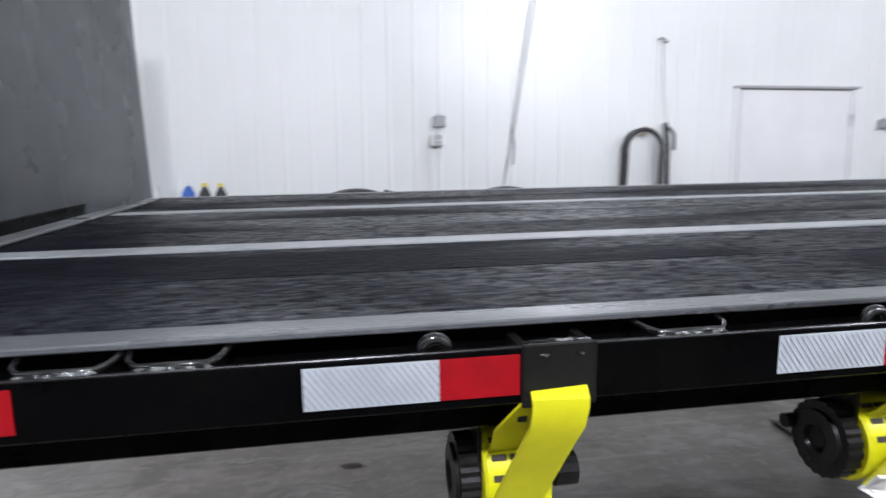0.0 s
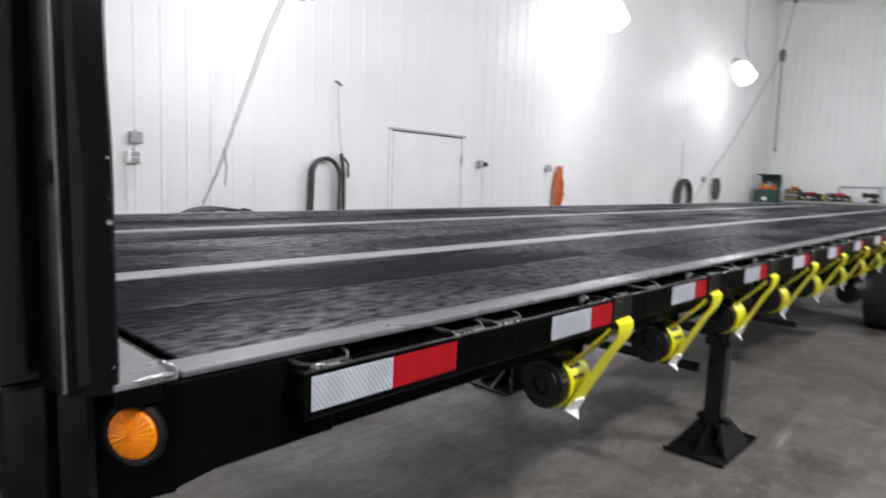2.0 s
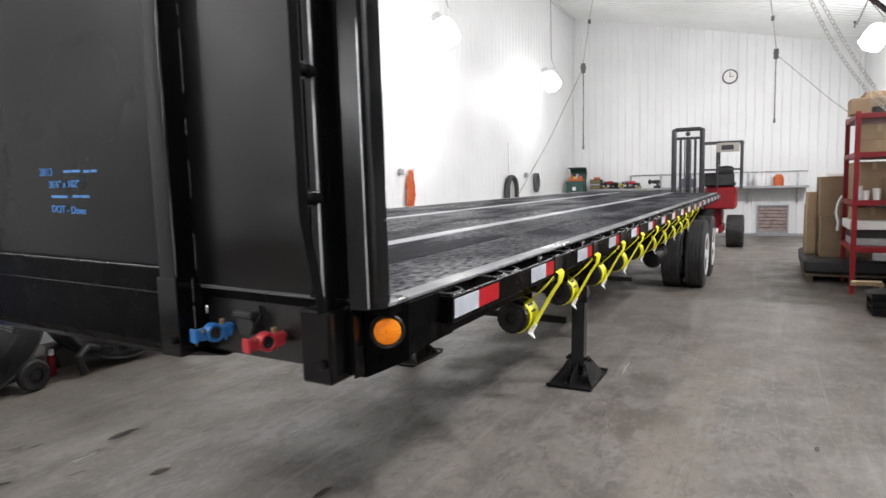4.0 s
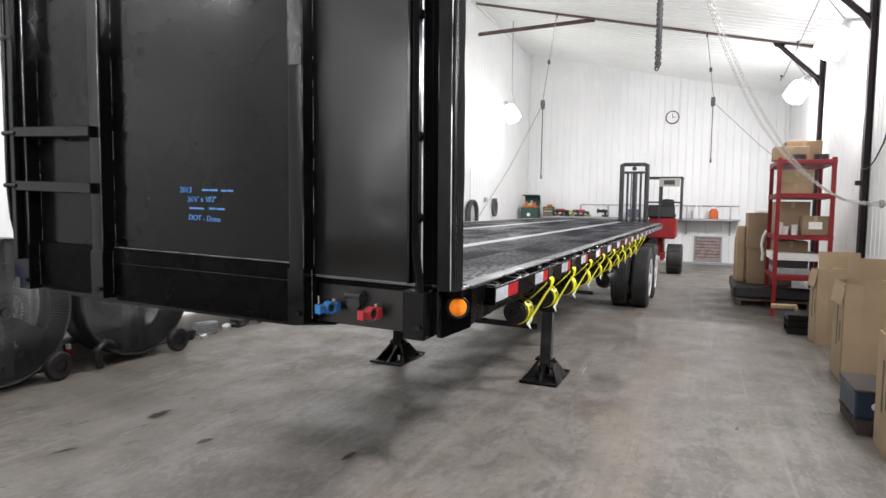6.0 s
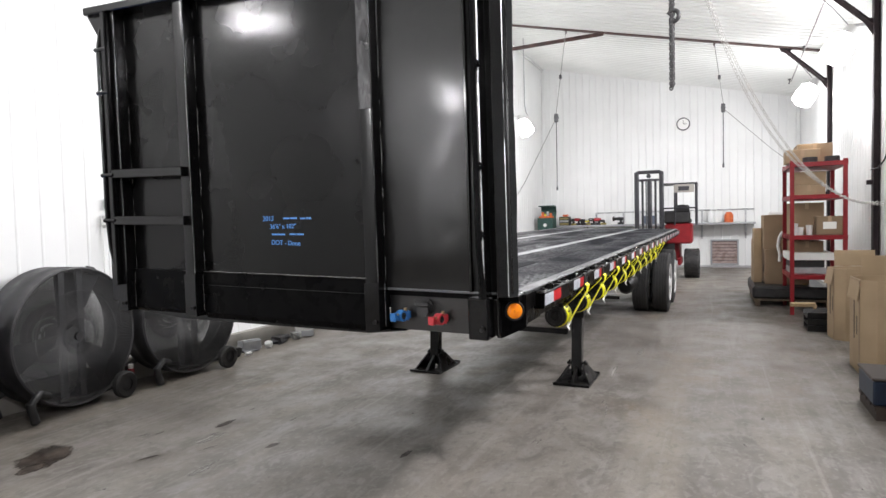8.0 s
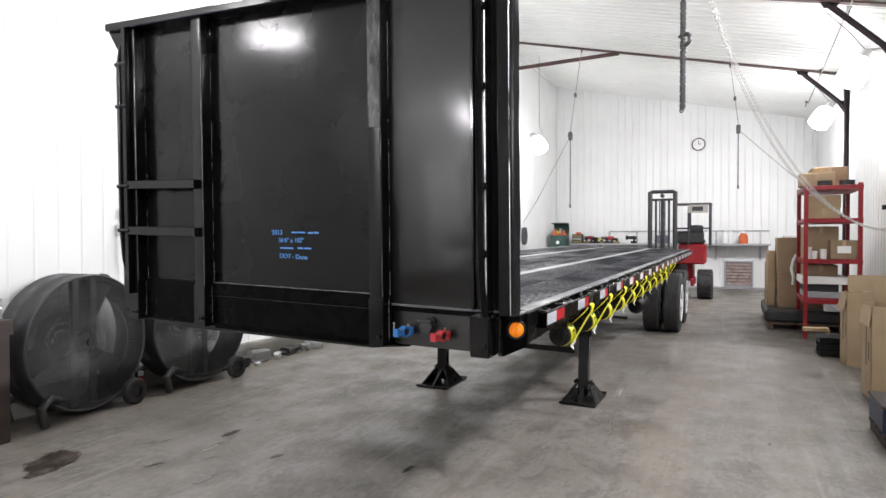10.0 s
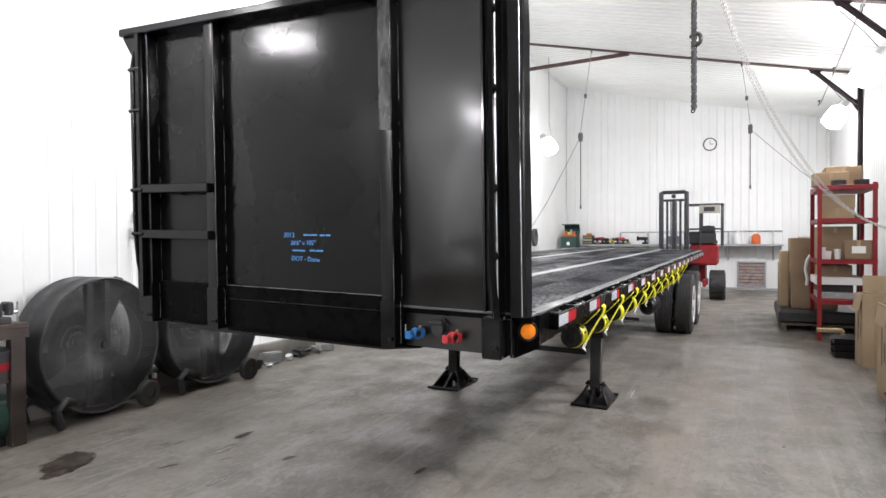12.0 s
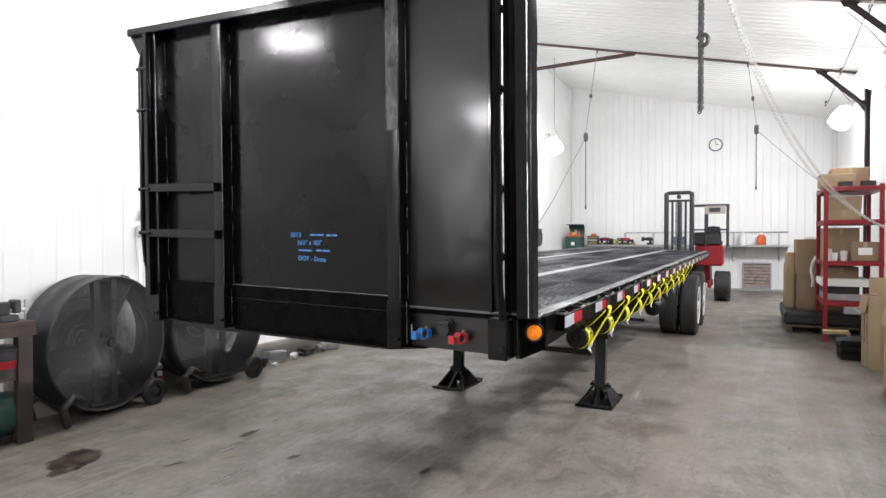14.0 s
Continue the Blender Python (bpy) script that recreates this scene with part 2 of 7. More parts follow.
def floor_material():
    m = mat("stained_concrete", (0.335, 0.305, 0.275), 0.50, rough_var=0.15, scale=1.2)
    nt = m.node_tree
    L = nt.links.new
    b = nt.nodes["Principled BSDF"]
    tc = nt.nodes.new("ShaderNodeTexCoord")

    def layer(prev, scale, lo, hi, color, amount, stretch=(1, 1, 1), detail=6, dist=0.0):
        mp = nt.nodes.new("ShaderNodeMapping")
        mp.inputs["Scale"].default_value = stretch
        n = nt.nodes.new("ShaderNodeTexNoise")
        n.inputs["Scale"].default_value, n.inputs["Detail"].default_value, n.inputs["Distortion"].default_value = scale, detail, dist
        r = nt.nodes.new("ShaderNodeMapRange")
        r.inputs[1].default_value, r.inputs[2].default_value, r.inputs[4].default_value = lo, hi, amount
        x = nt.nodes.new("ShaderNodeMix")
        x.data_type = "RGBA"
        L(tc.outputs["Object"], mp.inputs[0])
        L(mp.outputs[0], n.inputs["Vector"])
        L(n.outputs[0], r.inputs[0])
        L(r.outputs[0], x.inputs[0])
        if isinstance(prev, tuple):
            x.inputs[6].default_value = (*prev, 1)
        else:
            L(prev, x.inputs[6])
        x.inputs[7].default_value = (*color, 1)
        return x.outputs[2]

    c = layer((0.186, 0.169, 0.149), 0.30, 0.38, 0.62, (0.146, 0.130, 0.111), 1.0, dist=0.4)
    c = layer(c, 0.9, 0.46, 0.70, (0.094, 0.082, 0.070), 0.85, (0.7, 1.2, 1), dist=0.8)
    c = layer(c, 1.5, 0.55, 0.72, (0.245, 0.232, 0.216), 0.65, (0.8, 1.0, 1), dist=0.7)
    c = layer(c, 0.75, 0.58, 0.70, (0.17, 0.128, 0.085), 0.60, (1, 1.3, 1), dist=0.5)
    c = layer(c, 3.2, 0.50, 0.62, (0.105, 0.092, 0.080), 0.75, (0.8, 1.3, 1), 10, dist=0.9)
    c = layer(c, 4.5, 0.55, 0.64, (0.225, 0.213, 0.198), 0.60, (0.7, 1.3, 1), 10, dist=1.0)
    c = layer(c, 5.0, 0.62, 0.70, (0.075, 0.064, 0.055), 0.6, (1, 1.4, 1), 8, dist=1.2)
    c = layer(c, 13, 0.69, 0.74, (0.07, 0.060, 0.052), 0.75, (0.8, 1.3, 1))
    c = layer(c, 1.8, 0.58, 0.74, (0.30, 0.282, 0.260), 0.60, (0.14, 1.5, 1), dist=0.7)
    c = layer(c, 2.6, 0.60, 0.72, (0.100, 0.086, 0.073), 0.60, (0.11, 1.7, 1), dist=0.8)
    c = layer(c, 1.1, 0.52, 0.66, (0.235, 0.205, 0.168), 0.55, (0.10, 1.6, 1), 5, dist=0.5)
    c = layer(c, 7.0, 0.60, 0.70, (0.30, 0.285, 0.262), 0.45, (0.05, 1.5, 1), 6, dist=0.6)
    c = layer(c, 6.0, 0.62, 0.72, (0.085, 0.072, 0.060), 0.50, (0.06, 1.6, 1), 6, dist=0.6)
    c = layer(c, 5.0, 0.60, 0.72, (0.25, 0.236, 0.218), 0.40, (0.16, 1.6, 1), 7, dist=2.0)
    c = layer(c, 22, 0.68, 0.75, (0.30, 0.29, 0.276), 0.5, detail=4)
    c = layer(c, 28, 0.66, 0.74, (0.075, 0.066, 0.058), 0.5, detail=5)
    c = layer(c, 90, 0.4, 0.75, (0.105, 0.095, 0.083), 0.40, detail=4)
    c = layer(c, 18, 0.53, 0.63, (0.225, 0.212, 0.195), 0.45, (0.8, 1.2, 1), 8, dist=0.4)
    c = layer(c, 16, 0.56, 0.66, (0.095, 0.084, 0.073), 0.45, (0.7, 1.2, 1), 8, dist=0.6)
    L(c, b.inputs["Base Color"])
    return m


def deck_material():
    """Boards brushed with black paint, worn to grey along the grain, glossy in patches."""
    m = mat("black_stained_boards", (0.02, 0.02, 0.021), 0.32, spec=0.22, rnd=0.0, bump=0.0)
    nt = m.node_tree
    L = nt.links.new
    b = nt.nodes["Principled BSDF"]
    tc = nt.nodes.new("ShaderNodeTexCoord")
    info = nt.nodes.new("ShaderNodeObjectInfo")
    off = nt.nodes.new("ShaderNodeVectorMath")
    off.operation = "SCALE"
    off.inputs[0].default_value = (31.0, 17.0, 11.0)
    L(info.outputs["Random"], off.inputs["Scale"])

    def nz(scale, stretch, detail=6, dist=0.0):
        mp = nt.nodes.new("ShaderNodeMapping")
        mp.inputs["Scale"].default_value = stretch
        L(off.outputs[0], mp.inputs["Location"])
        L(tc.outputs["Object"], mp.inputs[0])
        n = nt.nodes.new("ShaderNodeTexNoise")
        n.inputs["Scale"].default_value, n.inputs["Detail"].default_value, n.inputs["Distortion"].default_value = scale, detail, dist
        L(mp.outputs[0], n.inputs["Vector"])
        return n.outputs[0]

    def rng(src, a, z, o0=0.0, o1=1.0):
        r = nt.nodes.new("ShaderNodeMapRange")
        r.inputs[1].default_value, r.inputs[2].default_value, r.inputs[3].default_value, r.inputs[4].default_value = a, z, o0, o1
        L(src, r.inputs[0])
        return r.outputs[0]

    def mixc(fac, a, z):
        x = nt.nodes.new("ShaderNodeMix")
        x.data_type = "RGBA"
        L(fac, x.inputs[0])
        for s, v in ((6, a), (7, z)):
            if isinstance(v, tuple):
                x.inputs[s].default_value = (*v, 1)
            else:
                L(v, x.inputs[s])
        return x.outputs[2]

    fine = nz(40, (0.8, 1.2, 1), 6, 0.3)
    fleck = nz(36, (0.6, 1.25, 1), 9, 0.4)
    patch = nz(1.5, (0.6, 1.3, 1), 7, 0.3)
    wear = nz(11, (0.8, 1.2, 1), 8, 0.6)
    c = mixc(rng(patch, 0.36, 0.66), (0.0042, 0.0043, 0.0066), (0.0090, 0.0094, 0.0138))
    c = mixc(rng(wear, 0.44, 0.68, 0.0, 0.8), c, (0.0128, 0.0134, 0.0190))
    c = mixc(rng(fine, 0.48, 0.74, 0.0, 0.35), c, (0.021, 0.0225, 0.032))
    c = mixc(rng(fleck, 0.58, 0.72, 0.0, 0.16), c, (0.060, 0.063, 0.080))
    L(c, b.inputs["Base Color"])
    b.inputs["Specular Tint"].default_value = (0.80, 0.86, 1.0, 1)
    glaze = nt.nodes.new("ShaderNodeMath")
    glaze.operation = "MULTIPLY"
    L(rng(patch, 0.42, 0.70), glaze.inputs[0])
    L(rng(fleck, 0.38, 0.76), glaze.inputs[1])
    L(rng(glaze.outputs[0], 0.0, 1.0, 0.48, 0.17), b.inputs["Roughness"])
    L(rng(glaze.outputs[0], 0.0, 1.0, 0.009, 0.40), b.inputs["Specular IOR Level"])
    glit = nz(54, (0.6, 1.2, 1), 7, 0.2)
    both = nt.nodes.new("ShaderNodeMath")
    both.operation = "MULTIPLY_ADD"
    L(glit, both.inputs[0])
    both.inputs[1].default_value = 0.9
    low = nt.nodes.new("ShaderNodeMath")
    low.operation = "MULTIPLY_ADD"
    L(wear, low.inputs[0])
    low.inputs[1].default_value = 0.9
    L(fine, low.inputs[2])
    L(low.outputs[0], both.inputs[2])
    bp = nt.nodes.new("ShaderNodeBump")
    bp.inputs["Strength"].default_value, bp.inputs["Distance"].default_value = 0.65, 0.006
    L(both.outputs[0], bp.inputs["Height"])
    L(bp.outputs[0], b.inputs["Normal"])
    return m


M_FLOOR = floor_material()
M_DECK = deck_material()


# ---- mesh helpers ----
def mesh_of(name, bm):
    me = bpy.data.meshes.new(name)
    bmesh.ops.recalc_face_normals(bm, faces=bm.faces)
    bm.to_mesh(me)
    bm.free()
    return me


def part(name, bm, material, parent=None, label="", smooth=None):
    """Link a bmesh (or a ready mesh) as one object, under parent if given."""
    me = bm if isinstance(bm, bpy.types.Mesh) else mesh_of(name, bm)
    if material and not me.materials:
        me.materials.append(material)
    if smooth:
        me.shade_smooth()
        me.set_sharp_from_angle(angle=radians(smooth))
    ob = new(name, me)
    if parent:
        ob.parent = parent
    if label:
        ob["label"] = label
    return ob


def thing(name, m, label, category, group="", kind=""):
    ob = new(name)
    ob.empty_display_size = 0.2
    ob.matrix_world = m
    return tagged(ob, label, category, group, kind)


def box(bm, x0, x1, y0, y1, z0, z1, bevel=0.0, m=None):
    """Add a box between two corners, with bevelled edges if asked."""
    r = bmesh.ops.create_cube(bm, size=1.0)
    vs = r["verts"]
    bmesh.ops.scale(bm, vec=(abs(x1 - x0), abs(y1 - y0), abs(z1 - z0)), verts=vs)
    bmesh.ops.translate(bm, vec=((x0 + x1) / 2, (y0 + y1) / 2, (z0 + z1) / 2), verts=vs)
    if bevel:
        es = list({e for v in vs for e in v.link_edges})
        r = bmesh.ops.bevel(bm, geom=es, offset=bevel, segments=1, affect="EDGES")
        vs = list({v for f in r["faces"] for v in f.verts} | {v for v in vs if v.is_valid})
    if m is not None:
        bmesh.ops.transform(bm, matrix=m, verts=vs)
    return vs


def a_box(*args, **kw):
    bm = bmesh.new()
    box(bm, *args, **kw)
    return bm


def cyl(bm, p, q, r, n=16, r2=None, caps=True):
    """A rod, or a cone, from p to q."""
    p, q = Vector(p), Vector(q)
    d = q - p
    g = bmesh.ops.create_cone(bm, cap_ends=caps, segments=n, radius1=r, radius2=r if r2 is None else r2, depth=d.length)
    m = Matrix.Translation((p + q) / 2) @ d.to_track_quat("Z", "Y").to_matrix().to_4x4()
    bmesh.ops.transform(bm, matrix=m, verts=g["verts"])
    return g["verts"]


def a_cyl(*args, **kw):
    bm = bmesh.new()
    cyl(bm, *args, **kw)
    return bm


def lathe(bm, profile, axis="y", n=32, centre=(0, 0, 0), caps=True):
    """Turn (radius, along) points about an axis."""
    rings = []
    c = Vector(centre)
    for r, h in profile:
        ring = []
        for i in range(n):
            a = 2 * math.pi * i / n
            u, v = r * math.cos(a), r * math.sin(a)
            p = {"y": (u, h, v), "x": (h, u, v), "z": (u, v, h)}[axis]
            ring.append(bm.verts.new(c + Vector(p)))
        rings.append(ring)
    for a, b in zip(rings, rings[1:]):
        for i in range(n):
            j = (i + 1) % n
            bm.faces.new((a[i], a[j], b[j], b[i]))
    for ring in (rings[0], rings[-1]) if caps else ():
        if (ring[0].co - ring[n // 2].co).length > 1e-5:
            bm.faces.new(ring)
    return bm


def prism(bm, pts, axis, a, b):
    """Extrude a flat outline along an axis from a to b. pts are in the other two axes, in xyz order."""
    def at(p, h):
        p = list(p)
        p.insert("xyz".index(axis), h)
        return bm.verts.new(p)
    lo, hi = [at(p, a) for p in pts], [at(p, b) for p in pts]
    n = len(pts)
    bm.faces.new(lo)
    bm.faces.new(hi)
    for i in range(n):
        bm.faces.new((lo[i], lo[(i + 1) % n], hi[(i + 1) % n], hi[i]))
    return bm


def a_prism(pts, axis, a, b, bevel=0.0):
    bm = prism(bmesh.new(), pts, axis, a, b)
    if bevel:
        bmesh.ops.bevel(bm, geom=bm.edges[:], offset=bevel, segments=1, affect="EDGES")
    return bm


def tube(bm, pts, r, n=8, closed=False):
    """A round tube along points."""
    pts = [Vector(p) for p in pts]
    k = len(pts)
    rings = []
    up = Vector((0, 0, 1))
    for i, p in enumerate(pts):
        a = pts[(i - 1) % k] if closed or i else p
        b = pts[(i + 1) % k] if closed or i < k - 1 else p
        d = (b - a).normalized()
        s = d.cross(up)
        if s.length < 0.05:
            s = d.cross(Vector((1, 0, 0)))
        s.normalize()
        w = s.cross(d).normalized()
        rings.append([bm.verts.new(p + r * (math.cos(2 * math.pi * j / n) * s + math.sin(2 * math.pi * j / n) * w)) for j in range(n)])
        up = w
    pairs = list(zip(rings, rings[1:])) + ([(rings[-1], rings[0])] if closed else [])
    for a, b in pairs:
        for j in range(n):
            bm.faces.new((a[j], a[(j + 1) % n], b[(j + 1) % n], b[j]))
    if not closed:
        bm.faces.new(rings[0])
        bm.faces.new(rings[-1])
    return bm


def a_tube(*args, **kw):
    return tube(bmesh.new(), *args, **kw)


def ribbon(bm, pts, half, thick, across):
    """A strap: a band of a width along points; across is its width direction."""
    pts = [Vector(p) for p in pts]
    across = Vector(across).normalized()
    rows = []
    for i, p in enumerate(pts):
        d = (pts[min(i + 1, len(pts) - 1)] - pts[max(i - 1, 0)]).normalized()
        a = (across - d * across.dot(d)).normalized()
        nrm = d.cross(a).normalized()
        rows.append([bm.verts.new(p + sa * half * a + sn * thick / 2 * nrm) for sa, sn in ((-1, -1), (1, -1), (1, 1), (-1, 1))])
    for a, b in zip(rows, rows[1:]):
        for j in range(4):
            bm.faces.new((a[j], a[(j + 1) % 4], b[(j + 1) % 4], b[j]))
    bm.faces.new(rows[0])
    bm.faces.new(rows[-1])
    return bm


def text_mesh(words, size, depth=0.001):
    cu = bpy.data.curves.new("words", "FONT")
    cu.body, cu.size, cu.extrude = words, size, depth
    ob = bpy.data.objects.new("words", cu)
    scene.collection.objects.link(ob)
    me = bpy.data.meshes.new_from_object(ob.evaluated_get(bpy.context.evaluated_depsgraph_get()))
    bpy.data.objects.remove(ob)
    bpy.data.curves.remove(cu)
    return me


def bead(bm, a, b, r0, seed):
    """A lumpy weld bead from a to b."""
    r = random.Random(seed)
    a, b = Vector(a), Vector(b)
    d = b - a
    n = max(3, int(d.length / (r0 * 1.6)))
    s = d.normalized().orthogonal().normalized()
    w = d.normalized().cross(s)
    rings = []
    for k in range(n + 1):
        q = r0 * (r.uniform(0.55, 1.25) if 0 < k < n else 0.25)
        p = a + d * (k / n) + s * r.uniform(-0.2, 0.2) * r0 + w * r.uniform(-0.2, 0.2) * r0
        rings.append([bm.verts.new(p + q * (math.cos(j * math.pi / 3) * s + math.sin(j * math.pi / 3) * w)) for j in range(6)])
    for x, y in zip(rings, rings[1:]):
        for j in range(6):
            bm.faces.new((x[j], x[(j + 1) % 6], y[(j + 1) % 6], y[j]))
    bm.faces.new(rings[0])
    bm.faces.new(rings[-1])
    return bm


# ---- room ----
def slab(name, bm, material, label, category):
    return tagged(part(name, bm, material), label, category, kind="structure")


slab("floor", a_box(X_W - 0.2, X_E + 0.2, Y_S - 0.2, Y_N + 0.2, -0.15, 0.0), M_FLOOR, "worn grey-brown concrete shop floor with oil stains", "floor")


def ribbed(length, heights, spacing=0.2286, rib=0.034, proud=0.0075, start=0.0, phase=0.05):
    """A ribbed steel sheet in the plane of x and z, ribs standing out to -y. heights(x) gives bottom and top."""
    bm = bmesh.new()
    xs = [(start, 0.0)]
    x = start + phase
    while x + rib < start + length:
        xs += [(x, 0.0), (x + rib * 0.3, -proud), (x + rib * 0.7, -proud), (x + rib, 0.0)]
        x += spacing
    xs.append((start + length, 0.0))
    prev = None
    for px, py in xs:
        lo, hi = heights(px)
        cur = (bm.verts.new((px, py, lo)), bm.verts.new((px, py, hi)))
        if prev:
            bm.faces.new((prev[0], cur[0], cur[1], prev[1]))
        prev = cur
    back = 0.12
    lo0, hi0 = heights(start)
    lo1, hi1 = heights(start + length)
    b = [bm.verts.new(p) for p in ((start, back, lo0), (start + length, back, lo1), (start + length, back, hi1), (start, back, hi0))]
    bm.faces.new(b)
    return bm


def wall(name, bm, m, label):
    ob = slab(name, bm, M_WALL, label, "wall")
    ob.matrix_world = m
    return ob


RIBBED = "white ribbed steel wall panelling with a slight sheen"
DOOR_X0, DOOR_X1, DOOR_Z = 4.235, 5.550, 2.195
# north wall in three runs round the door opening
wall("wall_north_1", ribbed(DOOR_X0 - X_W, lambda x: (0.0, Z_N), start=X_W, phase=0.1414), pose(0, Y_N, 0), RIBBED)
wall("wall_north_2", ribbed(DOOR_X1 - DOOR_X0, lambda x: (DOOR_Z, Z_N), start=DOOR_X0, phase=0.1345), pose(0, Y_N, 0), RIBBED)
wall("wall_north_3", ribbed(X_E - DOOR_X1, lambda x: (0.0, Z_N), start=DOOR_X1, phase=0.181), pose(0, Y_N, 0), RIBBED)
wall("wall_east", ribbed(Y_N - Y_S, lambda x: (0.0, ceil_z(-x)), start=-Y_N, phase=0.05, proud=0.02), pose(X_E, 0, 0, 0, 0, -90), RIBBED)
slab("wall_west", a_prism([(Y_S, 0.0), (Y_N, 0.0), (Y_N, Z_N), (Y_S, Z_S)], "x", X_W - 0.12, X_W), M_WALL, "plain white end wall closing the shop", "wall")
wall("wall_south", ribbed(X_E + 1.2, lambda x: (0.0, Z_S), start=-X_E, phase=0.1), pose(0, Y_S, 0, 0, 0, 180), RIBBED)
# unseen plain south wall closing the front bay, dark to dim trailer reflections
M_PLAIN = mat("unseen_dark_wall", (0.10, 0.10, 0.105), 0.7, var=(0.075, 0.075, 0.08), scale=1.2, grain=0.15, grain_scale=20)
slab("wall_south_2", a_box(X_W, -1.2, Y_S - 0.12, Y_S, 0.0, Z_S), M_PLAIN, "unseen plain wall, made dark to dim reflections in the trailer paint", "wall")

# ceiling sheets, ribs running down the slope
cbm = bmesh.new()
x = X_W
prev = None
while x < X_E:
    for dx, dz in ((0.0, 0.0), (0.15, 0.0), (0.165, -0.02), (0.205, -0.02), (0.22, 0.0)):
        cur = (cbm.verts.new((x + dx, Y_S, Z_S + dz)), cbm.verts.new((x + dx, Y_N, Z_N + dz)))
        if prev:
            cbm.faces.new((prev[0], cur[0], cur[1], prev[1]))
        prev = cur
    x += 0.2286
top = [cbm.verts.new(p) for p in ((X_W, Y_S, Z_S + 0.2), (x, Y_S, Z_S + 0.2), (x, Y_N, Z_N + 0.2), (X_W, Y_N, Z_N + 0.2))]
cbm.faces.new(top)
slab("ceiling", cbm, M_CEIL, "sloping white ribbed steel ceiling", "ceiling")

# eave trims
slab("trim", a_box(X_W, X_E, Y_N - 0.07, Y_N - 0.02, Z_N - 0.09, Z_N - 0.03), M_WALL, "white eave trim strip along wall top", "trim")
slab("trim", a_box(X_E - 0.05, X_E - 0.02, Y_N - 0.10, Y_N - 0.02, 0.0, Z_N - 0.1), M_WALL, "white corner trim strip", "trim")
slab("trim", a_box(X_E - 0.05, X_E - 0.02, Y_S + 0.02, Y_S + 0.10, 0.0, Z_S), M_WALL, "white corner trim strip", "trim")
slab("baseboard", a_box(X_W, DOOR_X0 - 0.03, Y_N - 0.07, Y_N - 0.009, 0.0, 0.24, bevel=0.008), M_CURB, "grey concrete curb along the wall foot", "baseboard")
slab("baseboard", a_box(X_E - 0.05, X_E - 0.02, Y_S, Y_N, 0.0, 0.06), M_TRIM, "grey metal base strip along the wall foot", "baseboard")


def steel_frame(fx, full=True):
    """A steel portal frame: rafter flange under the ceiling, columns, and knee braces."""
    root = thing("portal_frame", pose(fx, 0, 0), "dark red-brown steel portal frame against wall and ceiling", "steel frame", group="portal frames")
    slope = math.atan2(Z_N - Z_S, Y_N - Y_S)
    bm = bmesh.new()
    length = (Y_N - Y_S) / math.cos(slope)
    box(bm, -0.06, 0.06, 0.02, length - 0.02, -0.055, -0.022, m=pose(0, Y_S, Z_S, math.degrees(slope), 0, 0))
    part("rafter", bm, M_STEEL_BROWN, root)
    bm = bmesh.new()
    box(bm, -0.075, 0.075, Y_S + 0.010, Y_S + 0.019, 0.0, Z_S - 0.03)
    box(bm, -0.005, 0.005, Y_S + 0.019, Y_S + 0.085, 0.0, Z_S - 0.03)
    box(bm, -0.075, 0.075, Y_S + 0.085, Y_S + 0.094, 0.0, Z_S - 0.03)
    part("column", bm, M_STEEL_DARK, root)
    part("clip", a_box(-0.04, 0.04, Y_S + 0.094, Y_S + 0.17, 2.03, 2.10, bevel=0.006), M_STEEL_DARK, root)
    a, b = Vector((0, Y_S + 0.09, 4.45)), Vector((0, -2.08, ceil_z(-2.08) - 0.075))
    bm = bmesh.new()
    cyl(bm, a, b, 0.048, 4)
    part("brace", bm, M_STEEL_DARK, root)
    # gusset plates at both ends of the brace
    part("gusset", a_prism([(Y_S + 0.094, 4.30), (Y_S + 0.094, 4.56), (Y_S + 0.26, 4.60)], "x", -0.012, 0.012), M_STEEL_DARK, root)
    za, zb = ceil_z(-2.25) - 0.056, ceil_z(-1.98) - 0.056
    part("gusset", a_prism([(-2.25, za), (-1.98, zb), (-2.03, zb - 0.10), (-2.17, za - 0.07)], "x", -0.012, 0.012), M_STEEL_DARK, root)
    if full:
        bm = bmesh.new()
        a, b = Vector((0, Y_N - 0.15, 6.10)), Vector((0, 1.85, ceil_z(1.85) - 0.06))
        cyl(bm, a, b, 0.05, 4)
        part("brace", bm, M_STEEL_BROWN, root)
    return root


for fx in (12.8, 8.35):
    steel_frame(fx, fx > 10)


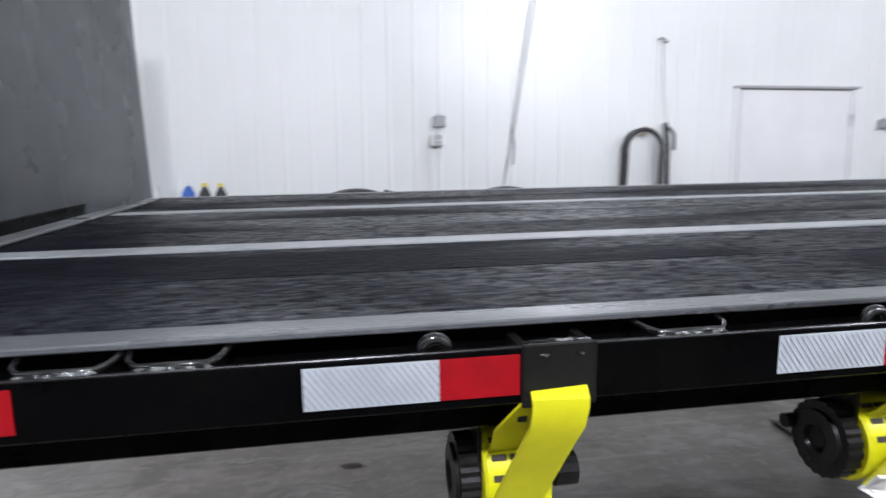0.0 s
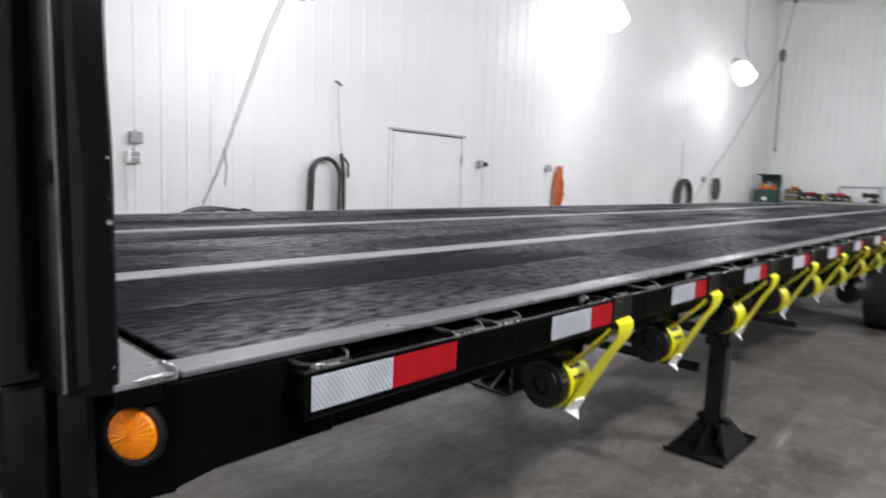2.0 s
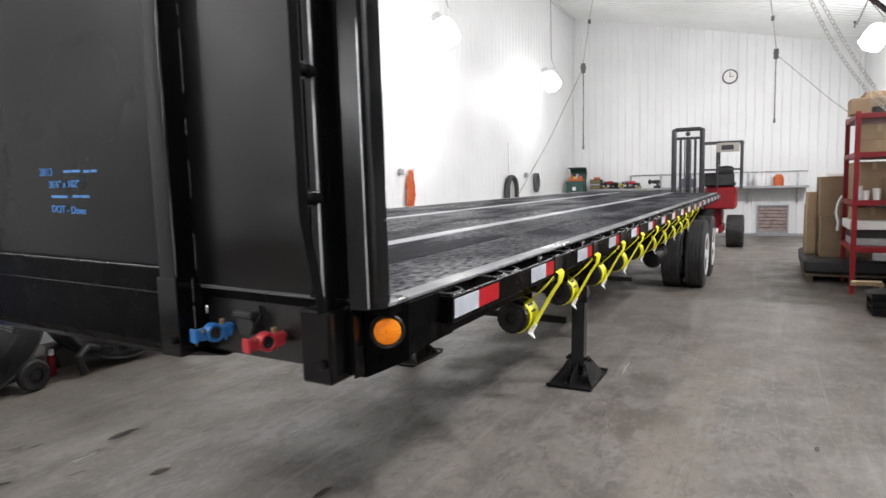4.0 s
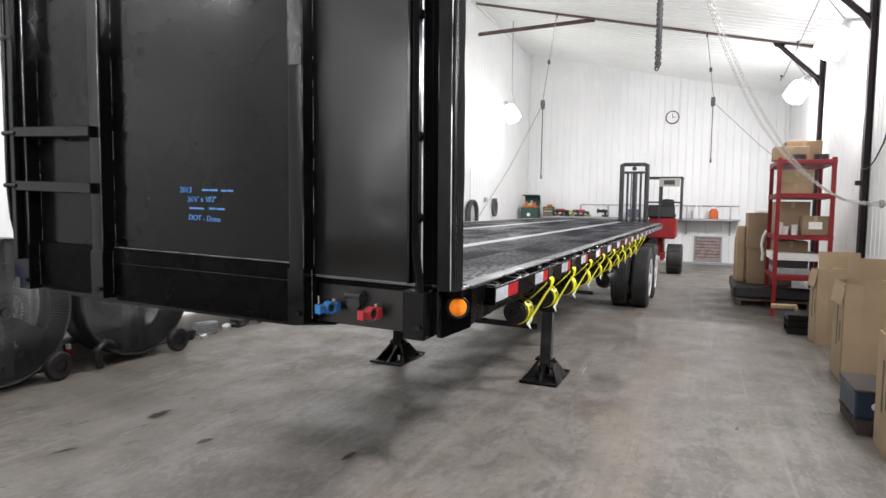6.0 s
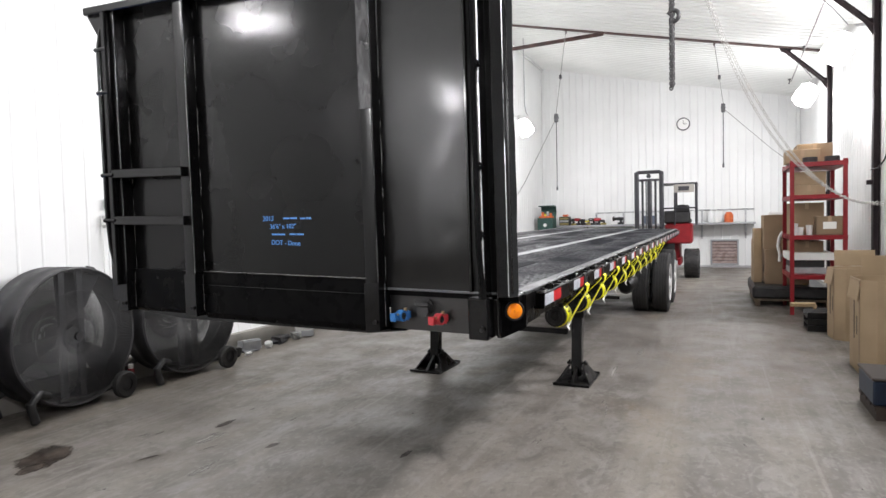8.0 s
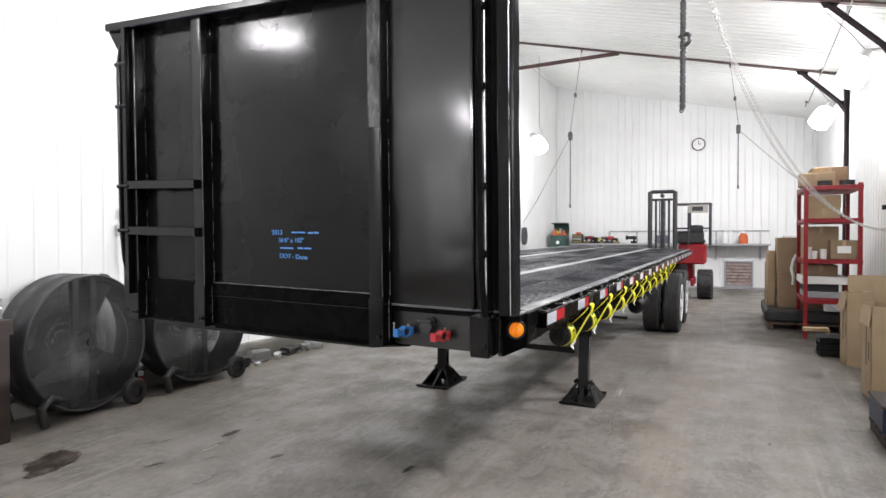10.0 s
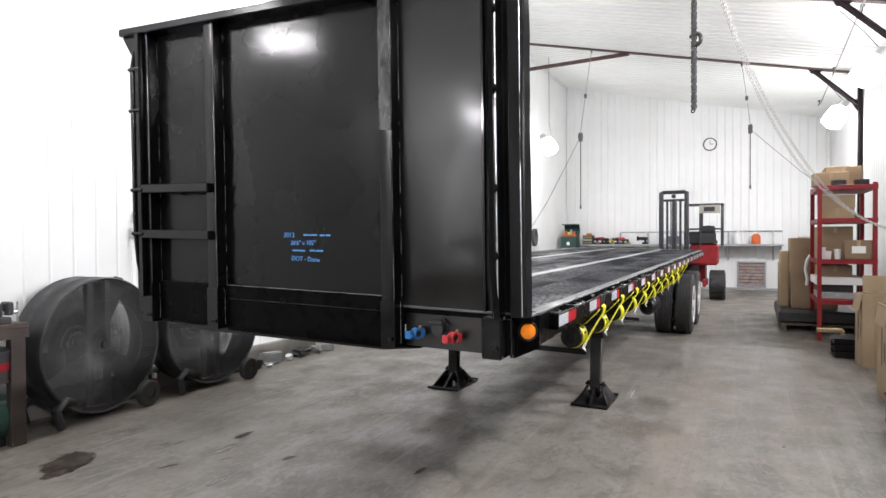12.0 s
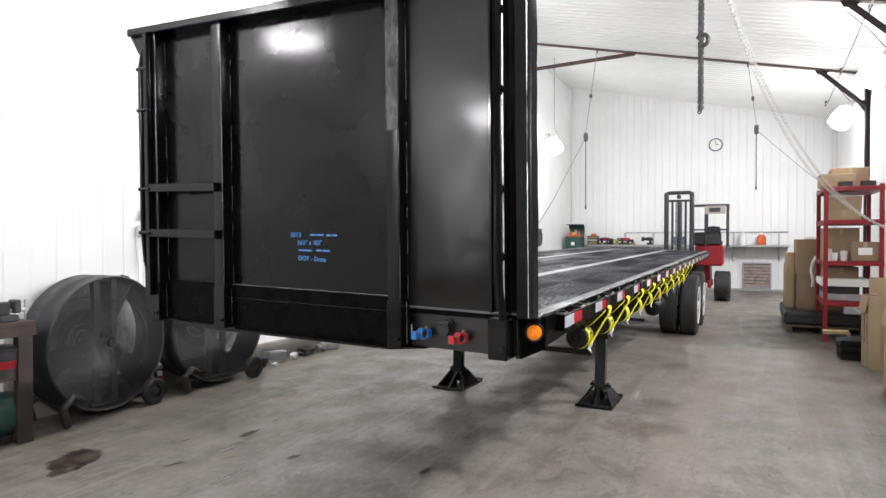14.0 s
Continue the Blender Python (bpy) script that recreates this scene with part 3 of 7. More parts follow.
def wall_lamp(lx, side):
    """A low-bay lamp: dark ballast case over a glowing faceted refractor, hung on a pipe near the wall."""
    y = Y_N - LAMP_IN[1] if side > 0 else Y_S + LAMP_IN[-1]
    root = thing("low_bay_lamp", pose(lx, y, LAMP_Z, 0, 0, 0 if side > 0 else 180), "glowing white low-bay lamp hung beside the wall", "ceiling lamp", group="low-bay lamps")
    tip = Matrix.Rotation(radians(-32), 4, "X")
    bm = lathe(bmesh.new(), [(0.05, 0.30), (0.085, 0.29), (0.095, 0.16), (0.11, 0.13), (0.12, 0.10)], "z", 20)
    bm.transform(tip)
    part("ballast_case", bm, M_LAMP_BODY, root, "grey ballast case", smooth=40)
    bm = lathe(bmesh.new(), [(0.11, 0.15), (0.185, 0.09), (0.215, -0.10), (0.205, -0.29), (0.10, -0.34)], "z", 8)
    bm.transform(tip)
    part("refractor", bm, M_LAMP, root, "bright white faceted refractor")
    top = ceil_z(y) - LAMP_Z - 0.03
    if side > 0:
        part("stem", a_tube([(0, -0.16, 0.25), (0, -0.10, 0.34), (0, -0.06, 0.55), (0, -0.05, top)], 0.014, 8), M_TRIM, root)
    else:
        part("bracket", a_box(-0.05, 0.05, 0.10, LAMP_IN[-1] - 0.012, 0.22, 0.27, bevel=0.006), M_TRIM, root)
        top = ceil_z(y + 0.45) - LAMP_Z - 0.06
        part("cable", a_tube([(0, 0.10, 0.26), (0, -0.12, 0.26 + 0.45 * (top - 0.26)), (0, -0.45, top)], 0.007, 6), M_CORD, root)
    return root


# unseen fill lamps get the same bodies as the others
for lx, side, _ in LAMPS:
    wall_lamp(lx, side)


# ---- flatbed trailer ----
# its own axes: x to the rear, y across from the rub rail, z up from the rub rail's top edge
T_Z, T_ROLL, T_PITCH = 1.2356, 1.39, -0.543
trailer = thing("flatbed_trailer", pose(0, 0, T_Z, T_ROLL, T_PITCH, -0.02), "glossy black flatbed semi trailer standing on its landing legs", "trailer")
LEN, WID, DECK = 10.54, 2.59, 0.024


def ground(u, v):
    """The floor's height in the trailer's axes."""
    return -(T_Z + u * math.sin(radians(-T_PITCH)) + v * math.sin(radians(T_ROLL)))


def tp(name, bm, material, label="", smooth=None, parent=None):
    return part(name, bm, material, parent or trailer, label, smooth)


# deck boards between steel strips
STRIPS = [(0.775, 0.862), (1.735, 1.822)]
FRONT = -0.47
bays = [(0.108, STRIPS[0][0]), (STRIPS[0][1], STRIPS[1][0]), (STRIPS[1][1], WID - 0.108)]
rnd = random.Random(4)
for y0, y1 in bays:
    n = 2 if y1 - y0 < 0.7 else 3
    w = (y1 - y0) / n
    for i in range(n):
        dz = rnd.uniform(-0.001, 0.001)
        bm = a_box(FRONT + 0.012, LEN - 0.06, y0 + i * w + 0.0015, y0 + (i + 1) * w - 0.0015, DECK - 0.035, DECK + dz, bevel=0.003)
        tp("deck_board", bm, M_DECK)
for y0, y1 in STRIPS:
    bm = a_box(FRONT + 0.012, LEN - 0.06, y0, y1, DECK - 0.03, DECK + 0.003, bevel=0.002)
    tp("deck_strip", bm, M_STRIP, "grey steel nailing strip")
# front cross plate of the deck and the edge trims
tp("front_plate", a_box(-0.569, FRONT - 0.018, 0.05, WID - 0.05, DECK - 0.006, DECK + 0.004, bevel=0.002), M_PLATE, "scuffed grey steel plate at the deck front")
tp("front_beam", a_box(-0.567, FRONT, 0.052, WID - 0.052, DECK - 0.03, DECK - 0.007), M_RAIL)
bm = bead(bmesh.new(), (-0.490, 0.05, DECK + 0.004), (-0.488, 0.12, DECK + 0.003), 0.006, 5)
bead(bm, (-0.545, 0.052, DECK + 0.003), (-0.492, 0.050, DECK + 0.003), 0.005, 6)
tagged(tp("weld", bm, M_BRIGHT, "bright ground weld at the deck corner"), kind="stuff")
tp("rear_plate", a_box(LEN - 0.06, LEN, 0.05, WID - 0.05, DECK - 0.12, DECK + 0.003, bevel=0.004), M_ALU)
for s in (0, 1):
    f = (lambda v: v) if not s else (lambda v: WID - v)
    tp("edge_trim", a_box(FRONT - 0.016, LEN, f(0.045), f(0.106), DECK - 0.004, DECK + 0.0055, bevel=0.002), M_ALU, "worn grey metal edge trim of the deck")
    tp("side_channel", a_box(-0.24, LEN, f(0.072), f(0.11), -0.132, DECK - 0.005, bevel=0.003), M_RAIL)
    tp("rub_rail", a_box(-0.326, LEN, f(0.0), f(0.012), -0.070, 0.006, bevel=0.003), M_RAIL, "black flat steel rub rail")
    # this thin rod puts the rail edge's highlight into shape and colour
    tp("rail_lip", a_tube([(-0.324, f(0.0015), 0.0052), (LEN, f(0.0015), 0.0052)], 0.0018, 6), M_RAIL_GLINT, "thin metal rod drawn as the highlight along the rub rail edge")
    tp("rail_end", a_box(-0.326, -0.316, f(0.012), f(0.078), -0.070, 0.004, bevel=0.002), M_RAIL)
    tp("side_plate", a_prism([(-0.498, 0.018), (-0.498, -0.130), (-0.440, -0.116), (-0.24, -0.118), (-0.24, 0.018)], "y", f(0.041), f(0.10), bevel=0.002), M_RAIL)
    # the corner plate stands askew between the side and the headboard's foot
    bm = bmesh.new()
    lo = [bm.verts.new((u, f(v), z)) for u, v, z in ((-0.562, 0.126, -0.172), (-0.4985, 0.037, -0.130), (-0.4985, 0.15, -0.130), (-0.562, 0.15, -0.172))]
    hi = [bm.verts.new((u, f(v), 0.0175)) for u, v in ((-0.562, 0.126), (-0.4985, 0.037), (-0.4985, 0.15), (-0.562, 0.15))]
    bm.faces.new(lo)
    bm.faces.new(hi)
    for q in range(4):
        bm.faces.new((lo[q], lo[(q + 1) % 4], hi[(q + 1) % 4], hi[q]))
    tp("corner_plate", bm, M_RAIL)

# side details repeat along the rail
TAPES = [(-0.313, -0.152, 0.006), (0.322, 0.487, 0.590)]
WINCH = [0.64 + 0.634 * i for i in range(10)]
for i in range(1, 16):
    x0 = 0.319 + 0.634 * i
    TAPES.append((x0, x0 + 0.165, x0 + 0.255))


def white_tape(x0, x1):
    bm = bmesh.new()
    box(bm, x0, x1, -0.0022, 0.0, -0.056, -0.003)
    return bm


for x0, xm, x1 in TAPES:
    t = tp("white_tape", white_tape(x0, xm), M_WHITE_TAPE, "white reflective tape with diagonal cells")
    if x0 < 1.8:
        bm = bmesh.new()
        k = x0 + 0.006
        while k < xm + 0.03:
            # slanting cell lines
            a, b = (k, -0.054), (k - 0.035, -0.005)
            lo, hi = max(x0, min(a[0], b[0])), min(xm, max(a[0], b[0]))
            if hi - lo > 0.004:
                sl = (b[1] - a[1]) / (b[0] - a[0])
                za, zb = a[1] + (lo - a[0]) * sl, a[1] + (hi - a[0]) * sl
                vs = [bm.verts.new(p) for p in ((lo, -0.0032, za), (lo + 0.0016, -0.0032, za), (hi + 0.0016, -0.0032, zb), (hi, -0.0032, zb))]
                bm.faces.new(vs)
            k += 0.0085
        tagged(tp("tape_pattern", bm, M_TAPE_LINE, parent=t), kind="stuff")
    bm = bmesh.new()
    box(bm, xm, x1, -0.0022, 0.0, -0.056, -0.003)
    tp("red_tape", bm, M_RED_TAPE, "red reflective tape")

# spacers and pockets between the rub rail and the channel
for i in range(17):
    x0 = 0.592 + 0.634 * i
    if x0 > LEN - 0.1:
        break
    bm = bmesh.new()
    box(bm, x0, x0 + 0.10, -0.006, 0.0, -0.074, 0.010, bevel=0.002)
    box(bm, x0, x0 + 0.012, 0.012, 0.072, -0.10, 0.004)
    box(bm, x0 + 0.088, x0 + 0.10, 0.012, 0.072, -0.10, 0.004)
    tp("stake_pocket", bm, M_BLACK_DULL)
    bm = bmesh.new()
    bead(bm, (x0 + 0.004, 0.008, 0.008), (x0 + 0.096, 0.008, 0.008), 0.004, i)
    for k in (0.022, 0.070):
        bead(bm, (x0 + k, -0.0065, -0.004), (x0 + k + 0.014, -0.0065, -0.005), 0.0026, i + 40)
    tagged(tp("weld", bm, M_WELD, "dark lumpy weld bead"), kind="stuff")
    # far side
    bm = a_box(x0, x0 + 0.10, WID - 0.06, WID - 0.012, -0.10, 0.008)
    tp("stake_pocket", bm, M_RAIL)


def rope_hook(x0, w, lift=0.013):
    """A bent rod stapled from the channel to the rub rail top, with its weld."""
    bm = a_tube([(x0 - 0.012, 0.07, 0.003 + lift), (x0 - 0.002, 0.024, 0.012), (x0 + 0.010, 0.010, 0.0095), (x0 + w - 0.010, 0.010, 0.0095), (x0 + w + 0.002, 0.024, 0.012), (x0 + w + 0.010, 0.07, 0.003 + lift)], 0.0045, 8)
    h = tp("rope_hook", bm, M_GLOSS, smooth=50)
    bm = bmesh.new()
    bead(bm, (x0 + 0.004, 0.006, 0.006), (x0 + w - 0.004, 0.006, 0.006), 0.0050, int(x0 * 100))
    bead(bm, (x0 - 0.012, 0.066, lift - 0.002), (x0 - 0.011, 0.073, lift + 0.006), 0.006, int(x0 * 70))
    bead(bm, (x0 + w + 0.010, 0.066, lift - 0.002), (x0 + w + 0.010, 0.073, lift + 0.006), 0.006, int(x0 * 50))
    tagged(tp("weld", bm, M_WELD, parent=h), kind="stuff")


for x0, w in ((-0.318, 0.088), (0.0, 0.10), (0.125, 0.10), (0.775, 0.11)):
    rope_hook(x0, w)
for i in range(2, 15):
    rope_hook(0.16 + 0.634 * i, 0.10)
# small weld lumps on the rail's top
for i in range(10):
    bm = a_tube([(0.485 + 0.634 * i + 0.016 * math.cos(a), 0.020, 0.002 + 0.016 * math.sin(a)) for a in np.linspace(0, math.pi, 9)], 0.0085, 8)
    tp("eye_loop", bm, M_GLOSS, smooth=60)


# strap winches
def winch(x0, first):
    root = tp("strap_winch", a_box(x0 - 0.085, x0 + 0.035, 0.10, 0.20, -0.135, -0.104, bevel=0.004), M_BLACK, "sliding strap winch with a rolled yellow strap")
    cy, cz = 0.155, -0.245
    # ratchet wheel, a thick disc with shallow teeth
    n = 60
    gear = []
    for k in range(n):
        a = 2 * math.pi * k / n
        q = 0.066 if k % 3 < 2 else 0.063
        gear.append((cy + q * math.cos(a), cz + q * math.sin(a)))
    tp("ratchet_wheel", a_prism(gear, "x", x0 - 0.108, x0 - 0.080), M_BLACK_DULL, parent=root)
    bm = lathe(bmesh.new(), [(0.050, x0 - 0.108), (0.048, x0 - 0.114), (0.026, x0 - 0.116), (0.022, x0 - 0.106), (0.008, x0 - 0.106)], "x", 24, (0, cy, cz))
    tp("winch_cap", bm, M_BLACK_DULL, parent=root, smooth=40)
    tp("axle", a_cyl((x0 - 0.110, cy, cz), (x0 + 0.05, cy, cz), 0.016, 14), M_BLACK_DULL, parent=root)
    tp("axle_end", a_cyl((x0 + 0.048, cy - 0.01, cz), (x0 + 0.082, cy - 0.01, cz), 0.027, 14), M_BLACK_DULL, parent=root)
    for sx in (-0.079, 0.022):
        tp("bracket", a_box(x0 + sx, x0 + sx + 0.006, cy - 0.04, cy + 0.04, cz - 0.035, -0.10), M_BLACK_DULL, parent=root)
    # rolled webbing, its edge showing the layers
    prof = [(0.02, -0.074), (0.038, -0.074), (0.039, -0.068), (0.046, -0.074), (0.047, -0.068), (0.054, -0.074), (0.055, -0.068), (0.068, -0.074), (0.0725, -0.069), (0.071, -0.03), (0.0725, 0.010), (0.070, 0.026), (0.02, 0.026)]
    tp("strap_roll", lathe(bmesh.new(), [(q, x0 + h) for q, h in prof], "x", 32, (0, cy, cz)), M_YELLOW, parent=root, smooth=40)
    # the loose end, tucked over the rail and drawn down to the roll
    r = random.Random(int(x0 * 50))
    e = r.uniform(-0.008, 0.008)
    bm = bmesh.new()
    pts = [(x0, 0.020, -0.045), (x0, -0.008, -0.052), (x0 - 0.001, -0.018, -0.060), (x0 - 0.001, -0.019, -0.072), (x0 - 0.003, -0.014, -0.098), (x0 - 0.010, 0.012, -0.14), (x0 - 0.022 + e, 0.052, -0.22), (x0 - 0.034 + e, 0.084, -0.285), (x0 - 0.040 + e, 0.094, -0.305)]
    ribbon(bm, pts, 0.0375, 0.004, (1, 0, 0.05))
    pts2 = [(x0 - 0.010, 0.006, -0.075), (x0 - 0.026, 0.020, -0.098), (x0 - 0.036, 0.045, -0.125), (x0 - 0.030, 0.085, -0.165), (x0 - 0.028, 0.115, -0.190)]
    ribbon(bm, pts2, 0.036, 0.004, (1, 0, 0.05))
    tp("strap", bm, M_YELLOW, parent=root, smooth=35)
    bm = bmesh.new()
    ribbon(bm, [(x0 - 0.038 + e, 0.074, -0.278), (x0 - 0.044 + e, 0.090, -0.306), (x0 - 0.055 + e, 0.086, -0.322)], 0.032, 0.006, (1, 0, 0.12))
    tp("strap_tag", bm, M_WHITE_TAG, parent=root, label="white folded strap tag")
    if first:
        bm = bmesh.new()
        for k, a in enumerate((0.35, 0.75, 1.15)):
            for dx in (-0.05, -0.022):
                y, z = cy - 0.0725 * math.cos(a), cz + 0.0725 * math.sin(a)
                box(bm, -0.011, 0.011, -0.001, 0.001, -0.0045, 0.0045, m=Matrix.Translation((x0 + dx, y, z)) @ Matrix.Rotation(-a, 4, "X"))
        tp("print_mark", bm, M_INK, parent=root, label="dark printed bars")
    return root


for k, x0 in enumerate(WINCH):
    winch(x0, k < 2)


# chassis
def beam(v):
    bm = bmesh.new()
    pts = [(-0.45, DECK - 0.14), (LEN - 0.1, DECK - 0.14), (LEN - 0.1, -0.5), (10.0, -0.62), (3.6, -0.62), (2.6, -0.23), (-0.1, -0.19), (-0.45, -0.17)]
    prism(bm, pts, "y", v - 0.006, v + 0.006)
    for (a, za), (b, zb) in zip(((-0.1, -0.19), (2.6, -0.23), (3.6, -0.62)), ((2.6, -0.23), (3.6, -0.62), (10.0, -0.62))):
        prism(bm, [(a, za), (b, zb), (b, zb - 0.018), (a, za - 0.018)], "y", v - 0.065, v + 0.065)
    return bm


for v in (0.74, 1.85):
    tp("main_beam", beam(v), M_BLACK_DULL, "black tapered steel chassis beam")
for i in range(34):
    x0 = -0.3 + i * 0.32
    tp("cross_member", a_box(x0, x0 + 0.04, 0.10, WID - 0.10, DECK - 0.135, DECK - 0.04), M_BLACK_DULL)


def landing_leg(v, d):
    """Outer and inner square tube on a pivoting foot: base plate with turned-up ends, side cheeks, ears and a pin."""
    g = ground(2.93 + d, v)
    c = 2.97 + d
    leg = tp("landing_leg", a_box(c - 0.065, c + 0.065, v - 0.065, v + 0.065, -0.62, -0.12, bevel=0.008), M_BLACK, "black square-tube landing leg")
    tp("collar", a_box(c - 0.073, c + 0.073, v - 0.073, v + 0.073, -0.645, -0.60, bevel=0.006), M_BLACK_DULL, parent=leg)
    tp("inner_leg", a_box(c - 0.05, c + 0.05, v - 0.05, v + 0.05, g + 0.05, -0.62, bevel=0.006), M_BLACK, parent=leg)
    lip = [(c - 0.285, g + 0.002), (c + 0.265, g + 0.002), (c + 0.285, g + 0.030), (c + 0.275, g + 0.032), (c + 0.258, g + 0.014), (c - 0.278, g + 0.014), (c - 0.295, g + 0.030), (c - 0.302, g + 0.026)]
    tp("foot", a_prism(lip, "y", v - 0.172, v + 0.172), M_BLACK_DULL, "wide black steel sand foot", parent=leg)
    for s in (-1, 1):
        # cheek plates lean in from the foot's long edges to the leg
        w0, w1 = v + s * 0.150, v + s * 0.060
        bm = bmesh.new()
        lo = [(c - 0.20, w0, g + 0.014), (c + 0.20, w0, g + 0.014), (c + 0.085, w1, g + 0.165), (c - 0.085, w1, g + 0.165)]
        a_ = [bm.verts.new(p) for p in lo]
        b_ = [bm.verts.new((p[0], p[1] + s * 0.010, p[2])) for p in lo]
        bm.faces.new(a_)
        bm.faces.new(b_)
        for q in range(4):
            bm.faces.new((a_[q], a_[(q + 1) % 4], b_[(q + 1) % 4], b_[q]))
        tp("gusset", bm, M_BLACK_DULL, parent=leg)
        tp("gusset", a_prism([(c + s * 0.255, g + 0.014), (c + s * 0.052, g + 0.014), (c + s * 0.052, g + 0.15)], "y", v - 0.012, v + 0.012), M_BLACK_DULL, parent=leg)
        tp("ear", a_box(c - 0.028, c + 0.028, v + s * 0.066, v + s * 0.082, g + 0.13, g + 0.20, bevel=0.006), M_BLACK_DULL, parent=leg)
    tp("pin", a_cyl((c, v - 0.10, g + 0.165), (c, v + 0.10, g + 0.165), 0.014, 10), M_BLACK_DULL, parent=leg)
    bm = bmesh.new()
    box(bm, c - 0.025, c + 0.025, min(v + 0.06, 1.3), max(v + 0.06, 1.3), -0.60, -0.55)
    cyl(bm, (c - 0.03, v, -0.60), (2.30, v, -0.15), 0.028, 8)
    cyl(bm, (c + 0.03, v, -0.58), (3.6, v + (0.2 if v < 1.3 else -0.2), -0.30), 0.026, 8)
    tp("brace", bm, M_BLACK_DULL, parent=leg)
    return leg


for v, d in ((0.52, 0.0), (2.08, 0.05)):
    landing_leg(v, d)
tp("leg_crossbar", a_box(2.80, 2.84, 0.585, 2.035, -0.80, -0.75, bevel=0.004), M_BLACK_DULL)
tp("crank_shaft", a_tube([(2.82, 0.1, -0.42), (2.82, 2.0, -0.42)], 0.016, 10), M_BLACK_DULL)
bm = a_tube([(2.3, 0.30, -0.20), (2.3, 0.24, -0.215), (1.7, 0.22, -0.235), (1.15, 0.22, -0.24)], 0.013, 8)
tp("crank_handle", bm, M_BLACK_DULL, smooth=50)


# wheels
R_T = 0.505


def tyre_bm(w=0.275):
    h = w / 2
    prof = [(0.29, -h * 0.78), (0.33, -h * 0.95), (0.40, -h), (0.46, -h * 0.93), (R_T - 0.012, -h * 0.84)]
    n = 5
    for k in range(n):
        a, b = -h * 0.80 + k * (1.6 * h / n), -h * 0.80 + (k + 1) * (1.6 * h / n)
        prof += [(R_T, a + 0.002), (R_T, b - 0.010)]
        if k < n - 1:
            prof += [(R_T - 0.013, b - 0.008), (R_T - 0.013, b)]
    prof += [(R_T - 0.012, h * 0.84), (0.46, h * 0.93), (0.40, h), (0.33, h * 0.95), (0.29, h * 0.78)]
    return lathe(bmesh.new(), prof + prof[:1], "y", 56, caps=False)


def rim_bm(out):
    s = out
    prof = [(0.284, -0.130), (0.298, -0.141), (0.312, -0.138), (0.306, -0.120), (0.290, -0.10), (0.27, -0.05), (0.265, 0.03 * s), (0.15, 0.05 * s), (0.12, 0.075 * s), (0.07, 0.085 * s), (0.065, 0.14 * s), (0.0001, 0.145 * s)]
    bm = lathe(bmesh.new(), prof, "y", 40, caps=False)
    for k in range(10):
        a = 2 * math.pi * k / 10
        cyl(bm, (0.11 * math.cos(a), 0.07 * s, 0.11 * math.sin(a)), (0.11 * math.cos(a), 0.105 * s, 0.11 * math.sin(a)), 0.013, 6)
    prof = [(0.27, 0.05), (0.292, 0.09), (0.300, 0.115), (0.288, 0.11)]
    lathe(bm, prof, "y", 40, caps=False)
    return bm


tyre_me, rim_out, rim_in = mesh_of("tyre", tyre_bm()), mesh_of("rim", rim_bm(-1)), mesh_of("rim", rim_bm(1))
for me, m in ((tyre_me, M_RUBBER), (rim_out, M_WHITE_RIM), (rim_in, M_WHITE_RIM)):
    me.materials.append(m)
    me.shade_smooth()
    me.set_sharp_from_angle(angle=radians(40))
AXLES = [8.17, 9.42]
for u in AXLES:
    for v in (0.142, 0.462, 2.128, 2.448):
        hub = new("wheel")
        hub.parent = trailer
        hub.location = (u, v, ground(u, v) + R_T - 0.012)
        part("tyre", tyre_me, None, hub)
        part("rim", rim_out if v < 1 else rim_in, None, hub, "white painted steel rim")
    tp("axle_beam", a_cyl((u, 0.2, ground(u, 1.3) + R_T), (u, 2.4, ground(u, 1.3) + R_T), 0.065, 16), M_BLACK_DULL)
tp("suspension", a_box(7.6, 10.0, 0.68, 0.80, -0.80, -0.60, bevel=0.01), M_BLACK_DULL)
tp("suspension", a_box(7.6, 10.0, 1.79, 1.91, -0.80, -0.60, bevel=0.01), M_BLACK_DULL)
for v in (0.36, 2.23):
    tp("mud_flap", a_box(10.05, 10.06, v - 0.3, v + 0.3, -0.98, -0.25), M_RUBBER)
tp("rear_bumper", a_box(LEN - 0.14, LEN - 0.04, 0.35, 2.24, -0.78, -0.68, bevel=0.006), M_BLACK)
for v in (0.7, 1.85):
    tp("bumper_post", a_box(LEN - 0.12, LEN - 0.06, v, v + 0.06, -0.70, -0.15), M_BLACK)
bm = lathe(bmesh.new(), [(0.0001, 6.6), (0.09, 6.61), (0.12, 6.65), (0.12, 7.3), (0.09, 7.34), (0.0001, 7.35)], "x", 24, (0, 0.55, -0.75))
tp("air_tank", bm, M_BLACK_DULL, smooth=40)

# ---- headboard ----
before_headboard = set(bpy.data.objects)
HB_TOP = 1.505
PANEL0 = -0.578
POST_F = -0.65


def waved(v, w):
    """Thin sheet drawn by its welds: shallow waves, strongest high up."""
    d = 0.0019 * math.sin(2 * math.pi * (v - 1.30) / 0.62 + 0.9 * w) * (0.35 + 0.65 * w / HB_TOP)
    d += 0.0012 * math.sin(2 * math.pi * (w - 0.2) / 0.85 + 2.0 * v)
    edge = min(1.0, (v - 0.735) / 0.12, (WID - 0.10 - v) / 0.12, (HB_TOP - w) / 0.10 + 0.3)
    return d * max(0.0, edge)


